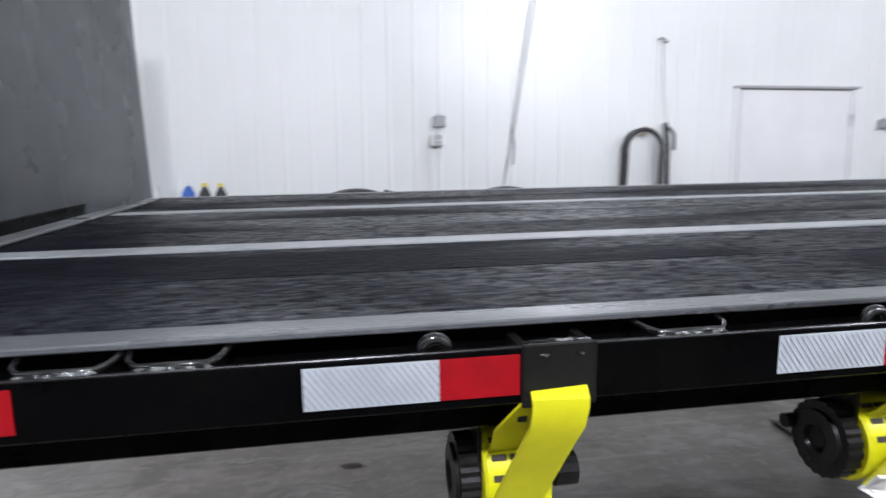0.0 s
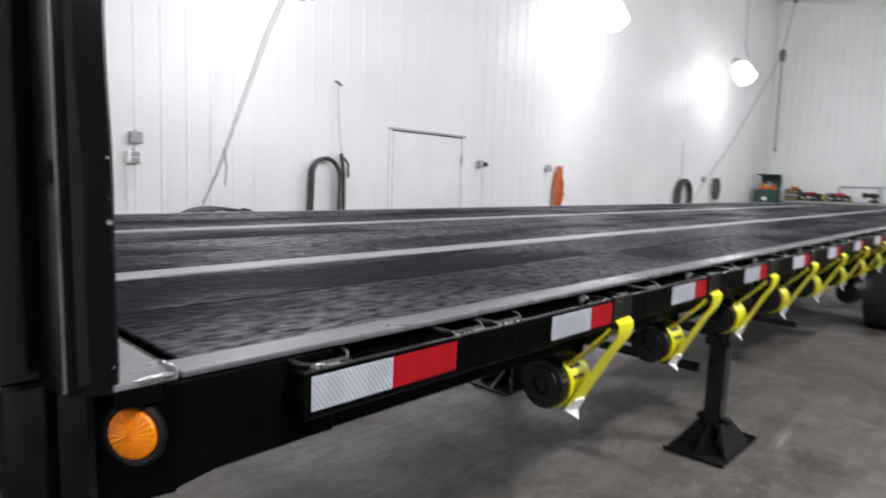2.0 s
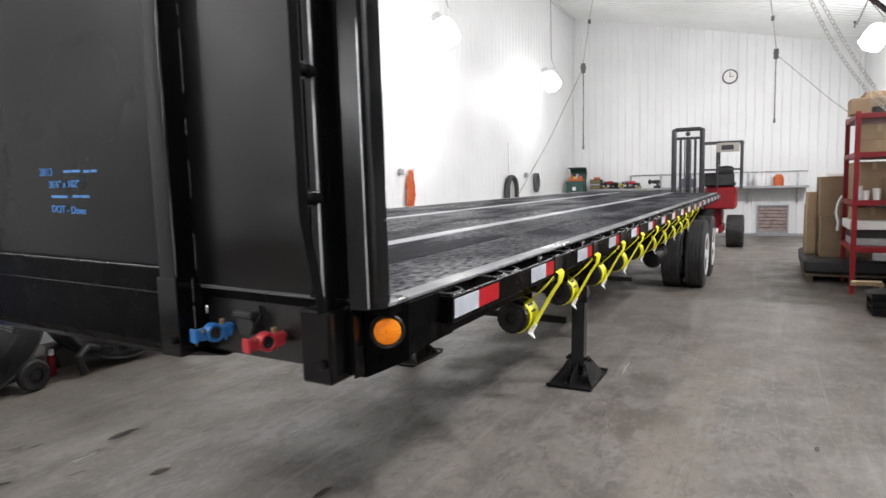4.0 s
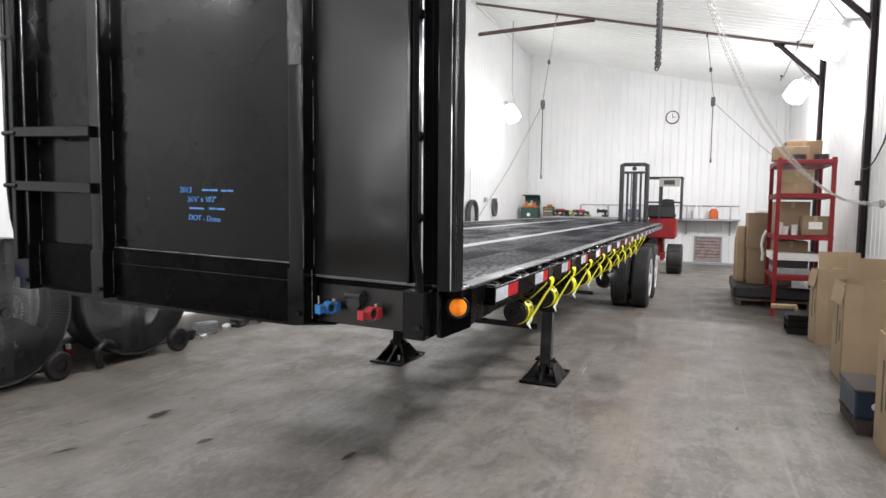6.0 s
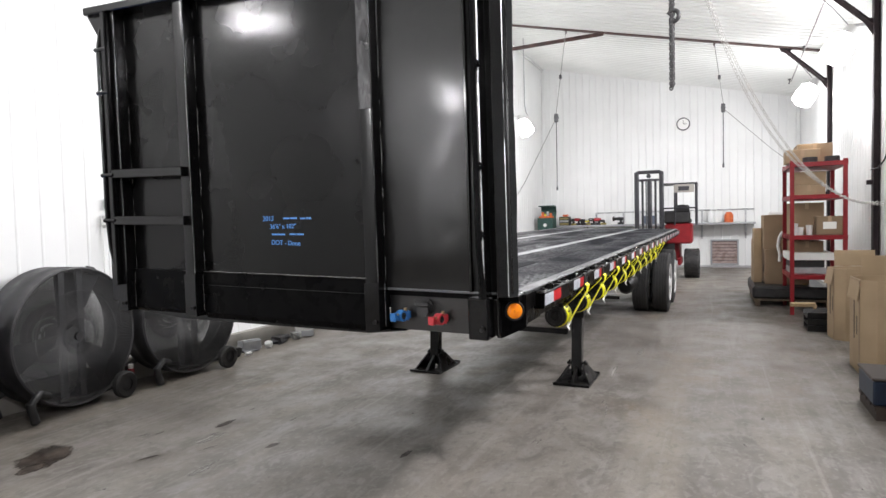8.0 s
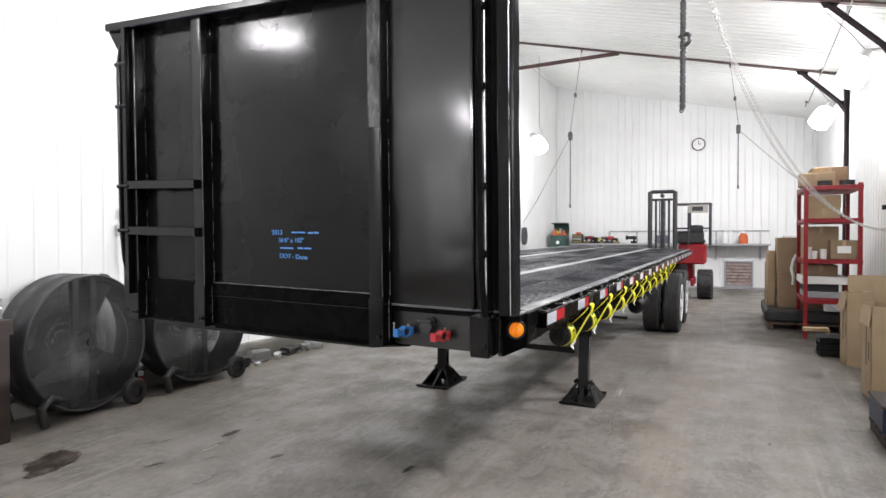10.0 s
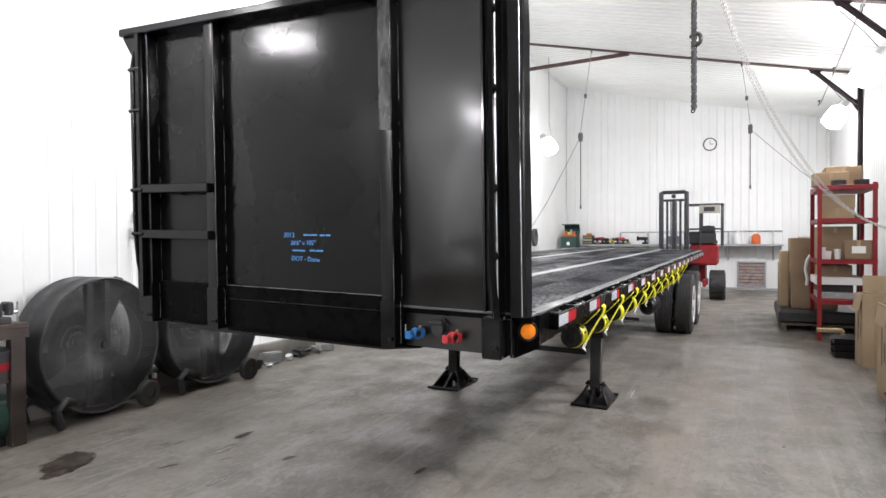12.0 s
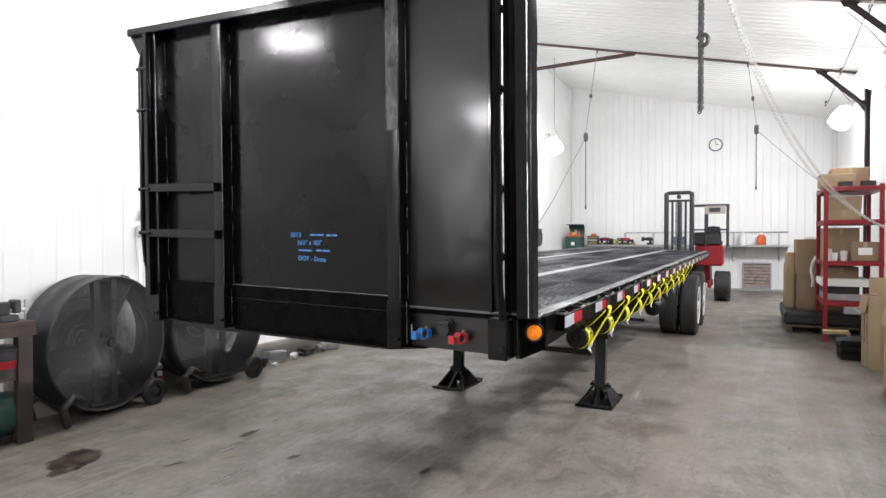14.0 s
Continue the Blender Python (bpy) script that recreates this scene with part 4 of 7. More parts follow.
bm = bmesh.new()
rows = [[bm.verts.new((PANEL0 + waved(v, w), v, w)) for v in np.linspace(0.735, WID - 0.10, 61)] for w in np.linspace(0.03, HB_TOP, 53)]
for ra, rb in zip(rows, rows[1:]):
    for q in range(60):
        bm.faces.new((ra[q], ra[q + 1], rb[q + 1], rb[q]))
bmesh.ops.solidify(bm, geom=bm.faces[:], thickness=-0.003)
tp("headboard_sheet", bm, M_BLACK_SHEET, "smooth gloss-black headboard sheet with faint dents", smooth=60)


def dished(v, w):
    """The near bay's sheet bellies forward low down, with one small crease."""
    side = math.sin(math.pi * min(1, max(0, (v - 0.20) / 0.50)))
    s = min(1, max(0, (w - 0.04) / 0.15)) if w < 0.19 else 1 - min(1, max(0, (w - 0.19) / 0.62))
    d = -0.024 * side * s * s * (3 - 2 * s)
    d += 0.0025 * math.exp(-((v - 0.35) / 0.05) ** 2 - ((w - 0.30) / 0.035) ** 2)
    return d


bm = bmesh.new()
rows = []
for k in range(61):
    w = 0.03 + (HB_TOP - 0.03) * k / 60
    rows.append([bm.verts.new((PANEL0 + dished(v, w), v, w)) for v in np.linspace(0.10, 0.735, 33)])
for ra, rb in zip(rows, rows[1:]):
    for q in range(32):
        bm.faces.new((ra[q], ra[q + 1], rb[q + 1], rb[q]))
bmesh.ops.solidify(bm, geom=bm.faces[:], thickness=-0.003)
tp("headboard_sheet", bm, M_SHEET_DULL, "gloss-black sheet pressed in by a shallow dent", smooth=60)


def bulged(v, w):
    """The liner stands off the sheet low down towards its far end."""
    s = min(1.0, max(0.0, (v - 1.3) / 1.1))
    return 0.040 * s * s * (3 - 2 * s) * (1 - w / HB_TOP) ** 1.6


bm = bmesh.new()
rows = [[bm.verts.new((-0.5705 + bulged(v, w), v, w)) for v in np.linspace(0.075, WID - 0.035, 25)] for w in np.linspace(DECK + 0.006, HB_TOP, 17)]
for ra, rb in zip(rows, rows[1:]):
    for q in range(24):
        bm.faces.new((ra[q], ra[q + 1], rb[q + 1], rb[q]))
bmesh.ops.solidify(bm, geom=bm.faces[:], thickness=-0.003)
tp("headboard_liner", bm, M_LINER, "grey-black scuffed rear liner of the headboard", smooth=60)


def post(v0, v1, front, z0):
    """A channel post in front of the sheet, with rounded front edges."""
    bm = bmesh.new()
    r = 0.009
    pts = [(PANEL0, v0)]
    pts += [(front + r - r * math.sin(a), v0 + r - r * math.cos(a)) for a in np.linspace(0, math.pi / 2, 6)]
    pts += [(front + r - r * math.cos(a), v1 - r + r * math.sin(a)) for a in np.linspace(0, math.pi / 2, 6)]
    pts.append((PANEL0, v1))
    prism(bm, pts, "z", z0, HB_TOP)
    return bm


def weld_line(name, pts, seed, r0=0.0018, gap=0.22):
    """A broken weld bead: small lumps strung along a line."""
    bm = bmesh.new()
    r = random.Random(seed)
    (a, b) = (Vector(p) for p in pts)
    d = b - a
    t, on = 0.0, True
    while t < d.length:
        if on:
            run = r.uniform(0.01, 0.22)
            bead(bm, a + d.normalized() * t, a + d.normalized() * min(t + run, d.length), r0, r.random())
            t += run
        else:
            t += r.uniform(0.003, gap * 0.5)
        on = not on
    return tagged(tp(name, bm, M_BRIGHT, "broken bright weld bead"), kind="stuff")


POSTS = [(0.697, 0.770), (1.819, 1.892), (2.335, 2.405)]
for k, (v0, v1) in enumerate(POSTS):
    tp("post", post(v0, v1, POST_F, 0.055), M_BLACK, "black steel upright post with a shiny edge", smooth=35)
    # highlight along the post edge, put in as a pale metal rod
    tp("post_edge", a_tube([(POST_F + 0.0035, v0 + 0.0035, 0.06), (POST_F + 0.0035, v0 + 0.0035, HB_TOP)], 0.0016, 6), M_EDGE_GLINT, "thin metal rod drawn as the highlight along a post edge")
    # doubled foot of the post
    tp("post_foot", a_box(POST_F - 0.005, -0.556, v0 - 0.004, v1 + 0.004, -0.170, 0.055, bevel=0.003), M_BLACK)
    weld_line("weld", ((PANEL0 - 0.002, v0 - 0.002, 0.07), (PANEL0 - 0.002, v0 - 0.002, HB_TOP - 0.03)), 11 + k)
    weld_line("weld", ((-0.60, v0 - 0.005, -0.15), (-0.60, v0 - 0.005, 0.05)), 17 + k, gap=0.02)
    if k == 0:
        tp("scuff_plate", a_box(POST_F - 0.003, POST_F - 0.001, v0 + 0.004, v1 - 0.006, 0.86, HB_TOP - 0.01), M_SCUFF, "grey scuffed primer patch on the post")
    tp("bolt_head", a_cyl((POST_F - 0.004, v0 + 0.02, -0.125), (POST_F - 0.018, v0 + 0.02, -0.125), 0.010, 6), M_BLACK_DULL)
# near corner: outer post, its square foot and the folded side flange
tp("corner_post", a_prism([(-0.576, 0.170), (-0.663, 0.170), (-0.667, 0.174), (-0.667, 0.194), (-0.663, 0.198), (-0.576, 0.198)], "z", 0.016, HB_TOP), M_BLACK, "black corner post with a bright edge line")
# corner post and flange fold highlights, drawn as pale rods too
tp("post_edge", a_tube([(-0.666, 0.1715, 0.02), (-0.666, 0.1715, HB_TOP)], 0.0034, 6), M_EDGE_GLINT, "thin metal rod drawn as the highlight along a post edge")
tp("post_edge", a_tube([(-0.6135, 0.0795, 0.02), (-0.6135, 0.0795, HB_TOP)], 0.0024, 6), M_EDGE_GLINT)
tp("corner_flange", a_box(-0.605, -0.576, 0.252, 0.262, 0.03, HB_TOP), M_BLACK)
tp("corner_foot", a_box(-0.668, -0.56, 0.158, 0.250, -0.168, 0.014, bevel=0.006), M_BLACK, "square black corner foot")
tp("bolt_head", a_cyl((-0.668, 0.185, -0.118), (-0.682, 0.185, -0.118), 0.012, 6), M_BLACK_DULL)
tp("corner_gusset", a_box(-0.61, -0.577, 0.128, 0.134, -0.160, HB_TOP), M_BLACK)
bm = bmesh.new()
# side flange folded round the corner, with a rippled rear edge
r = random.Random(8)
zs = [0.016 + (HB_TOP - 0.016) * k / 40 for k in range(41)]
prev = None
for z in zs:
    w = 0.0022 * math.sin(z * 9.0) + 0.0015 * math.sin(z * 23.0 + 1.0)
    row = [bm.verts.new(p) for p in ((-0.622, 0.128, z), (-0.614, 0.080, z), (-0.606, 0.072, z), (-0.566 + w, 0.048 + w, z), (-0.561 + w, 0.054 + w, z), (-0.602, 0.082, z), (-0.606, 0.128, z))]
    if prev:
        for q in range(7):
            bm.faces.new((prev[q], prev[(q + 1) % 7], row[(q + 1) % 7], row[q]))
    else:
        bm.faces.new(row)
    prev = row
bm.faces.new(prev)
tp("side_flange", bm, M_FLANGE, "black folded side flange with a rippled edge", smooth=25)
tp("side_return", a_box(-0.604, -0.577, 0.064, 0.11, 0.03, HB_TOP), M_BLACK)
tp("corner_filler", a_box(-0.585, -0.565, 0.135, 0.17, -0.158, 0.0), M_BLACK_DULL)
weld_line("weld", ((-0.590, 0.140, -0.15), (-0.590, 0.140, 0.006)), 31, gap=0.02)
bm = bmesh.new()
z = 0.05
while z < HB_TOP:
    bmesh.ops.create_icosphere(bm, subdivisions=1, radius=r.uniform(0.002, 0.0052), matrix=Matrix.Translation((-0.567, 0.051, z)))
    z += r.uniform(0.015, 0.085)
tagged(tp("weld", bm, M_WELD), kind="stuff")
# flat grab bar standing off the corner post on round spacers, bent in at its foot
bm = bmesh.new()
ribbon(bm, [(-0.722, 0.173, HB_TOP - 0.06), (-0.722, 0.173, 0.27), (-0.718, 0.173, 0.23), (-0.682, 0.170, 0.05), (-0.676, 0.170, 0.012)], 0.0105, 0.010, (0.72, -0.70, 0))
bar = tp("grab_bar", bm, M_BLACK, "flat black grab bar bent in at its foot", smooth=30)
for z in (0.285, 0.575, 1.0, 1.34):
    bm = a_cyl((-0.665, 0.176, z), (-0.716, 0.174, z), 0.015, 14)
    cyl(bm, (-0.684, 0.176, z), (-0.694, 0.1755, z), 0.020, 14)
    tp("spacer", bm, M_BLACK, parent=bar, smooth=40)
# cap rail along the top
tp("top_rail", a_box(-0.675, -0.556, 0.03, 2.545, HB_TOP, HB_TOP + 0.045, bevel=0.006), M_BLACK, "black folded top rail")
tp("corner_post", a_box(-0.64, -0.572, 2.41, 2.47, -0.12, HB_TOP, bevel=0.004), M_BLACK)
tp("corner_gusset", a_prism([(2.545, HB_TOP), (2.43, HB_TOP), (2.43, 1.33)], "x", -0.645, -0.635), M_BLACK)
# skirt panels under the sheet
tp("skirt", a_prism([(-0.600, 0.068), (-0.600, -0.155), (-0.580, -0.185), (-0.5555, -0.195), (-0.5555, 0.068)], "y", POSTS[0][1] + 0.005, POSTS[1][0] - 0.005, bevel=0.002), M_RAIL, "black lower skirt plate of the headboard")
tp("skirt", a_prism([(-0.600, 0.068), (-0.600, -0.155), (-0.580, -0.172), (-0.5555, -0.175), (-0.5555, 0.068)], "y", POSTS[1][1] + 0.005, POSTS[2][0] - 0.005, bevel=0.002), M_RAIL)
weld_line("weld", ((-0.595, POSTS[0][1] + 0.02, 0.071), (-0.595, POSTS[1][0] - 0.02, 0.071)), 41, r0=0.0022, gap=0.015)
tp("skirt_lip", a_box(-0.606, -0.60, POSTS[0][1] + 0.01, POSTS[1][0] - 0.01, -0.005, 0.0, bevel=0.001), M_BLACK)
tp("nose_pan", a_prism([(0.60, -0.17), (0.80, -0.195), (2.0, -0.20), (2.35, -0.17)], "x", -0.58, -0.2), M_BLACK)
tp("nose_plate", a_box(-0.555, -0.545, 0.252, 0.690, -0.168, 0.026, bevel=0.003), M_SHEET_DULL, "black nose plate behind the air couplings")
tp("nose_lip", a_box(-0.562, -0.552, 0.262, 0.690, 0.026, 0.034, bevel=0.002), M_BLACK)


def gladhand(v, w, material, label):
    """An air-brake coupling: block on the nose plate, ring with a rubber seal facing the side, outer detent plate, brass fitting."""
    turn = Matrix.Translation((-0.622, v, w)) @ Matrix.Rotation(radians(-16), 4, "Z") @ Matrix.Scale(0.82, 4)

    def turned(bm):
        bm.transform(turn)
        return bm

    ring = [(0.019, -0.020), (0.022, -0.024), (0.029, -0.024), (0.032, -0.019), (0.032, 0.014), (0.026, 0.022), (0.0001, 0.024)]
    g = tp("air_coupling", turned(lathe(bmesh.new(), ring + [(0.0001, -0.012), (0.019, -0.012), (0.019, -0.020)], "y", 24, caps=False)), material, label, smooth=35)
    tp("seal", turned(lathe(bmesh.new(), [(0.008, -0.013), (0.010, -0.021), (0.018, -0.021), (0.0185, -0.013)], "y", 20, caps=False)), M_PLASTIC, parent=g)
    tp("seal", turned(lathe(bmesh.new(), [(0.0001, -0.0145), (0.009, -0.0145)], "y", 16, caps=False)), M_PLASTIC, parent=g)
    tp("body_block", turned(a_box(0.022, 0.066, -0.016, 0.020, -0.022, 0.022, bevel=0.005)), material, parent=g)
    tp("neck", a_cyl((-0.585, v, w), (-0.551, v, w), 0.015, 14), material, parent=g)
    bm = a_prism([(-0.066, -0.019), (-0.030, -0.024), (-0.024, 0.0), (-0.030, 0.020), (-0.066, 0.015)], "y", -0.010, 0.012, bevel=0.003)
    tp("lug", turned(bm), material, parent=g)
    tp("detent_plate", turned(a_box(-0.072, -0.062, -0.022, 0.020, -0.025, 0.021, bevel=0.003)), material, parent=g)
    tp("clamp", turned(a_box(0.030, 0.040, -0.022, -0.014, -0.030, 0.016, bevel=0.002)), material, parent=g)
    tp("fitting", turned(a_cyl((0.034, 0.0, 0.020), (0.034, 0.0, 0.040), 0.009, 8)), M_BRASS, parent=g)
    tp("rivet", turned(a_cyl((-0.040, -0.014, 0.012), (-0.040, -0.004, 0.012), 0.006, 8)), M_BRASS, parent=g)


gladhand(0.598, -0.092, M_BLUE, "blue painted air coupling")
gladhand(0.407, -0.096, M_REDCAST, "red painted air coupling")
bm = lathe(bmesh.new(), [(0.0001, -0.600), (0.030, -0.600), (0.033, -0.54), (0.033, -0.550)], "x", 16, (0, 0.500, -0.067))
box(bm, -0.610, -0.590, 0.465, 0.535, -0.047, -0.027, bevel=0.004)
tp("electric_socket", bm, M_PLASTIC, "black round electric socket with a lid", smooth=35)
tp("socket_lever", a_tube([(-0.56, 0.48, -0.022), (-0.58, 0.455, -0.042), (-0.630, 0.44, -0.067)], 0.005, 6), M_BLACK_DULL)
# solid near-black block stands for the shade inside a square hole
tp("cutout", a_box(-0.5075, -0.549, 0.350, 0.392, -0.097, -0.052), M_INK, "near-black block drawn as a square dark hole in the nose plate")

# ladder at the far end of the headboard
tp("ladder_rail", a_box(-0.685, -0.655, 2.365, 2.398, -0.02, HB_TOP, bevel=0.004), M_BLACK)
for z in (0.345, 0.607):
    tp("rung", a_box(-0.685, POST_F - 0.001, 1.845, 2.385, z - 0.025, z + 0.025, bevel=0.004), M_BLACK, "black steel ladder rung")
bm = a_tube([(-0.62, 2.415, HB_TOP), (-0.66, 2.425, 1.40), (-0.675, 2.43, 1.30), (-0.675, 2.43, 0.35), (-0.665, 2.425, 0.18), (-0.645, 2.42, 0.08)], 0.014, 10)
tp("grab_bar", bm, M_BLACK, smooth=60)
for z in (1.30, 1.06, 0.60, 0.345):
    tp("knob", a_cyl((-0.68, 2.36, z), (-0.68, 2.45, z), 0.012, 10), M_BLACK)

# the headboard stands plumb while the deck leans a little
PLUMB = 0.0305
lean = Matrix.Identity(4)
lean[1][2] = PLUMB
for ob in bpy.data.objects:
    if ob not in before_headboard and ob.type == "MESH" and ob.parent is not None:
        ob.data.transform(lean)

# amber side marker in the askew corner plate
mk = tp("marker_light", lathe(bmesh.new(), [(0.045, 0.004), (0.0455, -0.006), (0.041, -0.010), (0.0355, -0.008), (0.035, 0.004)], "y", 36), M_BLACK_DULL, "round amber marker light in a black rubber ring", smooth=40)
mk.matrix_local = Matrix.Translation((-0.5310, 0.0815, -0.052)) @ Matrix.Rotation(radians(-54.5), 4, "Z")
bm = bmesh.new()
rings = []
for q, h in ((0.0345, 0.002), (0.0345, -0.009), (0.0325, -0.0118), (0.024, -0.0135), (0.010, -0.0148), (0.0035, -0.0152)):
    rings.append([bm.verts.new((q * math.cos(a), h - (0.0011 if k % 2 and q < 0.034 else 0.0), q * math.sin(a))) for k, a in enumerate(np.linspace(0, 2 * math.pi, 44, endpoint=False))])
for ra, rb in zip(rings, rings[1:]):
    for k in range(44):
        bm.faces.new((ra[k], ra[(k + 1) % 44], rb[(k + 1) % 44], rb[k]))
bm.faces.new(rings[-1])
tp("lens", bm, M_AMBER, "ridged amber lens", parent=mk)

# the note painted on the sheet
# first words of the note are a maker's name: plain bars
note = tp("painted_note", text_mesh("2013", 0.036), M_CHALK, "blue paint-marker note on the headboard")
TURN_NOTE = Matrix(((0, 0, -1, 0), (-1, 0, 0, 0), (0, 1, 0, 0), (0, 0, 0, 1)))


def note_at(ob, v, w, tilt):
    ob.matrix_local = Matrix.Translation((PANEL0 - 0.003, v + PLUMB * w, w)) @ TURN_NOTE @ Matrix.Rotation(radians(tilt), 4, "Z")


note_at(note, 1.409, 0.342, 0.5)
for words, v, w, s, tilt in (("36'6\" x 102\"", 1.364, 0.302, 0.033, 1.5), ("DOT - Done", 1.359, 0.222, 0.034, -1.0)):
    ob = part("painted_line", text_mesh(words, s), M_CHALK, trailer)
    note_at(ob, v, w, tilt)
bm = bmesh.new()
for v0, v1, w in ((1.31, 1.272, 0.356), (1.265, 1.225, 0.357), (1.205, 1.175, 0.356), (1.168, 1.14, 0.357), (1.382, 1.30, 0.274), (1.27, 1.235, 0.276), (1.228, 1.185, 0.276)):
    box(bm, PANEL0 - 0.0035, PANEL0 - 0.001, v1 - 0.021, v0 - 0.021, w - 0.004, w + 0.004)
tagged(tp("painted_bar", bm, M_CHALK), kind="stuff")


# ---- north wall ----
def wall_door():
    root = thing("door_1", pose(DOOR_X0, Y_N, 0), "closed white steel door in a thin grey frame", "door", kind="structure")
    w = DOOR_X1 - DOOR_X0
    part("door_leaf", a_box(0.035, w - 0.035, -0.016, 0.03, 0.01, DOOR_Z - 0.035, bevel=0.003), M_DOOR, root, "white flat door leaf")
    bm = bmesh.new()
    box(bm, -0.025, 0.03, -0.024, 0.09, 0.0, DOOR_Z + 0.005, bevel=0.003)
    part("jamb", bm, M_DOOR, root)
    part("jamb", a_box(w - 0.03, w + 0.025, -0.024, 0.09, 0.0, DOOR_Z + 0.005, bevel=0.003), M_DOOR, root)
    part("drip_cap", a_box(-0.03, w + 0.03, -0.036, 0.09, DOOR_Z - 0.022, DOOR_Z + 0.004, bevel=0.003), M_TRIM, root, "grey metal drip cap over the door")
    part("seal", a_box(0.030, 0.037, -0.026, 0.06, 0.0, DOOR_Z - 0.03), M_TRIM, root)
    part("seal", a_box(w - 0.037, w - 0.030, -0.020, 0.06, 0.0, DOOR_Z - 0.03), M_TRIM, root)
    part("hinge", a_box(w - 0.055, w - 0.02, -0.03, -0.005, 1.80, 1.93, bevel=0.004), M_GALV, root)
    part("hinge", a_box(w - 0.055, w - 0.02, -0.03, -0.005, 0.95, 1.08, bevel=0.004), M_GALV, root)
    part("back_panel", a_box(0.0, w, 0.095, 0.118, 0.0, DOOR_Z), M_WALL, root)


wall_door()


def outlet(x, z0, z1, w, material, label, holes=0, knob=False):
    root = thing("outlet_box", pose(x, Y_N - 0.018, 0), label, "wall box")
    part("case", a_box(-w / 2, w / 2, -0.06, 0.0, z0, z1, bevel=0.006), material, root)
    for k in range(holes):
        zc = z0 + (k + 0.5) * (z1 - z0) / holes
        part("socket", a_box(-w * 0.28, w * 0.28, -0.064, -0.059, zc - 0.022, zc + 0.022, bevel=0.004), M_GREY_BOX, root)
    if knob:
        part("knob", a_cyl((w * 0.3, -0.06, (z0 + z1) / 2), (w * 0.3, -0.10, (z0 + z1) / 2), 0.028, 12), M_PLASTIC, root)
    part("conduit", a_cyl((0, -0.02, z1), (0, -0.02, z1 + 0.02), 0.012, 8), M_GALV, root)


outlet(1.29, 1.80, 1.90, 0.10, M_GREY_BOX, "grey electrical box on the white wall")
outlet(1.27, 1.63, 1.735, 0.12, M_PAPER, "white double wall socket with dark outlets", holes=2)
outlet(5.90, 1.79, 1.88, 0.13, M_GREY_BOX, "small grey switch box with a black knob", knob=True)
outlet(7.56, 1.80, 1.90, 0.11, M_GREY_BOX, "small grey wall box beside an orange cord")
for x in (5.98, 1.20):
    tagged(part("wall_cable", a_tube([(x, Y_N - 0.03, 1.72), (x + 0.02, Y_N - 0.03, 1.3), (x, Y_N - 0.03, 0.6)], 0.006, 6), M_PAPER), "thin white cable clipped to the wall", "cable")


def hung_hose(xc, half, top, drop, strands, material, label, r=0.03):
    """A hose folded over a wall hook, its two bundles hanging down."""
    root = thing("hung_hose", pose(xc, Y_N - 0.07, 0), label, "hose")
    for k in range(strands):
        h = half - k * r * 1.25
        y = -0.01 - 0.035 * (k % 2)
        pts = [(-h - 0.02, y, top - drop + 0.03 * k), (-h, y, top - h * 1.3)]
        pts += [(-h * math.cos(a), y, top - h * 1.0 + h * math.sin(a)) for a in np.linspace(0.0, math.pi, 14)]
        pts += [(h, y, top - h * 1.3), (h - 0.01, y, top - drop + 0.05 * k)]
        part("hose_loop", a_tube(pts, r, 10), material, root, smooth=60)
    bm = bmesh.new()
    tube(bm, [(0, 0.06, top - 0.05), (0, -0.03, top - 0.05), (0, -0.05, top + 0.03)], 0.010, 6)
    part("hook", bm, M_BRASS, root, "brass wall hook")
    return root


hung_hose(3.235, 0.20, 1.775, 0.75, 2, M_HOSE, "thick black hose looped over a wall hook", r=0.020)
tagged(part("hung_strap", a_tube([(3.47, Y_N - 0.06, 1.84), (3.49, Y_N - 0.08, 1.6), (3.50, Y_N - 0.07, 1.2), (3.50, Y_N - 0.07, 0.9)], 0.022, 8), M_HOSE), "black hose end hanging on the wall", "hose")
tagged(part("hung_strap", a_tube([(3.50, Y_N - 0.06, 1.80), (3.55, Y_N - 0.08, 1.73), (3.56, Y_N - 0.07, 1.58)], 0.014, 8), M_HOSE), "short black air line hanging on the wall", "hose")
pin = thing("wall_hook", pose(3.408, Y_N - 0.02, 2.60), "small dark wall hook with a thin cord", "hook")
part("hook", a_tube([(0, 0.0, 0.02), (0, -0.06, 0.0), (0.02, -0.07, -0.03), (0.04, -0.05, -0.02)], 0.012, 8), M_CORD, pin)
part("cord", a_tube([(0, -0.05, -0.01), (0.02, -0.05, -0.5), (0.07, -0.04, -0.78)], 0.004, 6), M_ROPE, pin)

# orange cord coil
oc = thing("cord_coil", pose(7.83, Y_N - 0.08, 0), "orange extension cord coiled on a wall hook", "extension cord")
rr = random.Random(3)
for k in range(9):
    w, z1 = rr.uniform(0.05, 0.15), rr.uniform(1.15, 1.33)
    o = rr.uniform(-0.03, 0.03)
    pts = [(o + 0.012 * rr.uniform(-1, 1) + w * (0.35 + 0.65 * (math.sin(a / 2) ** 2)) * math.sin(a), rr.uniform(-0.03, 0.03), 1.88 - (1.88 - z1) * (1 - math.cos(a)) / 2) for a in np.linspace(0, 2 * math.pi, 22, endpoint=False)]
    part("cord_loop", a_tube(pts, 0.017, 8, closed=True), M_ORANGE, oc, smooth=60)
part("hook", a_tube([(0, 0.07, 1.87), (0, -0.05, 1.87), (0, -0.06, 1.91)], 0.008, 6), M_CORD, oc)

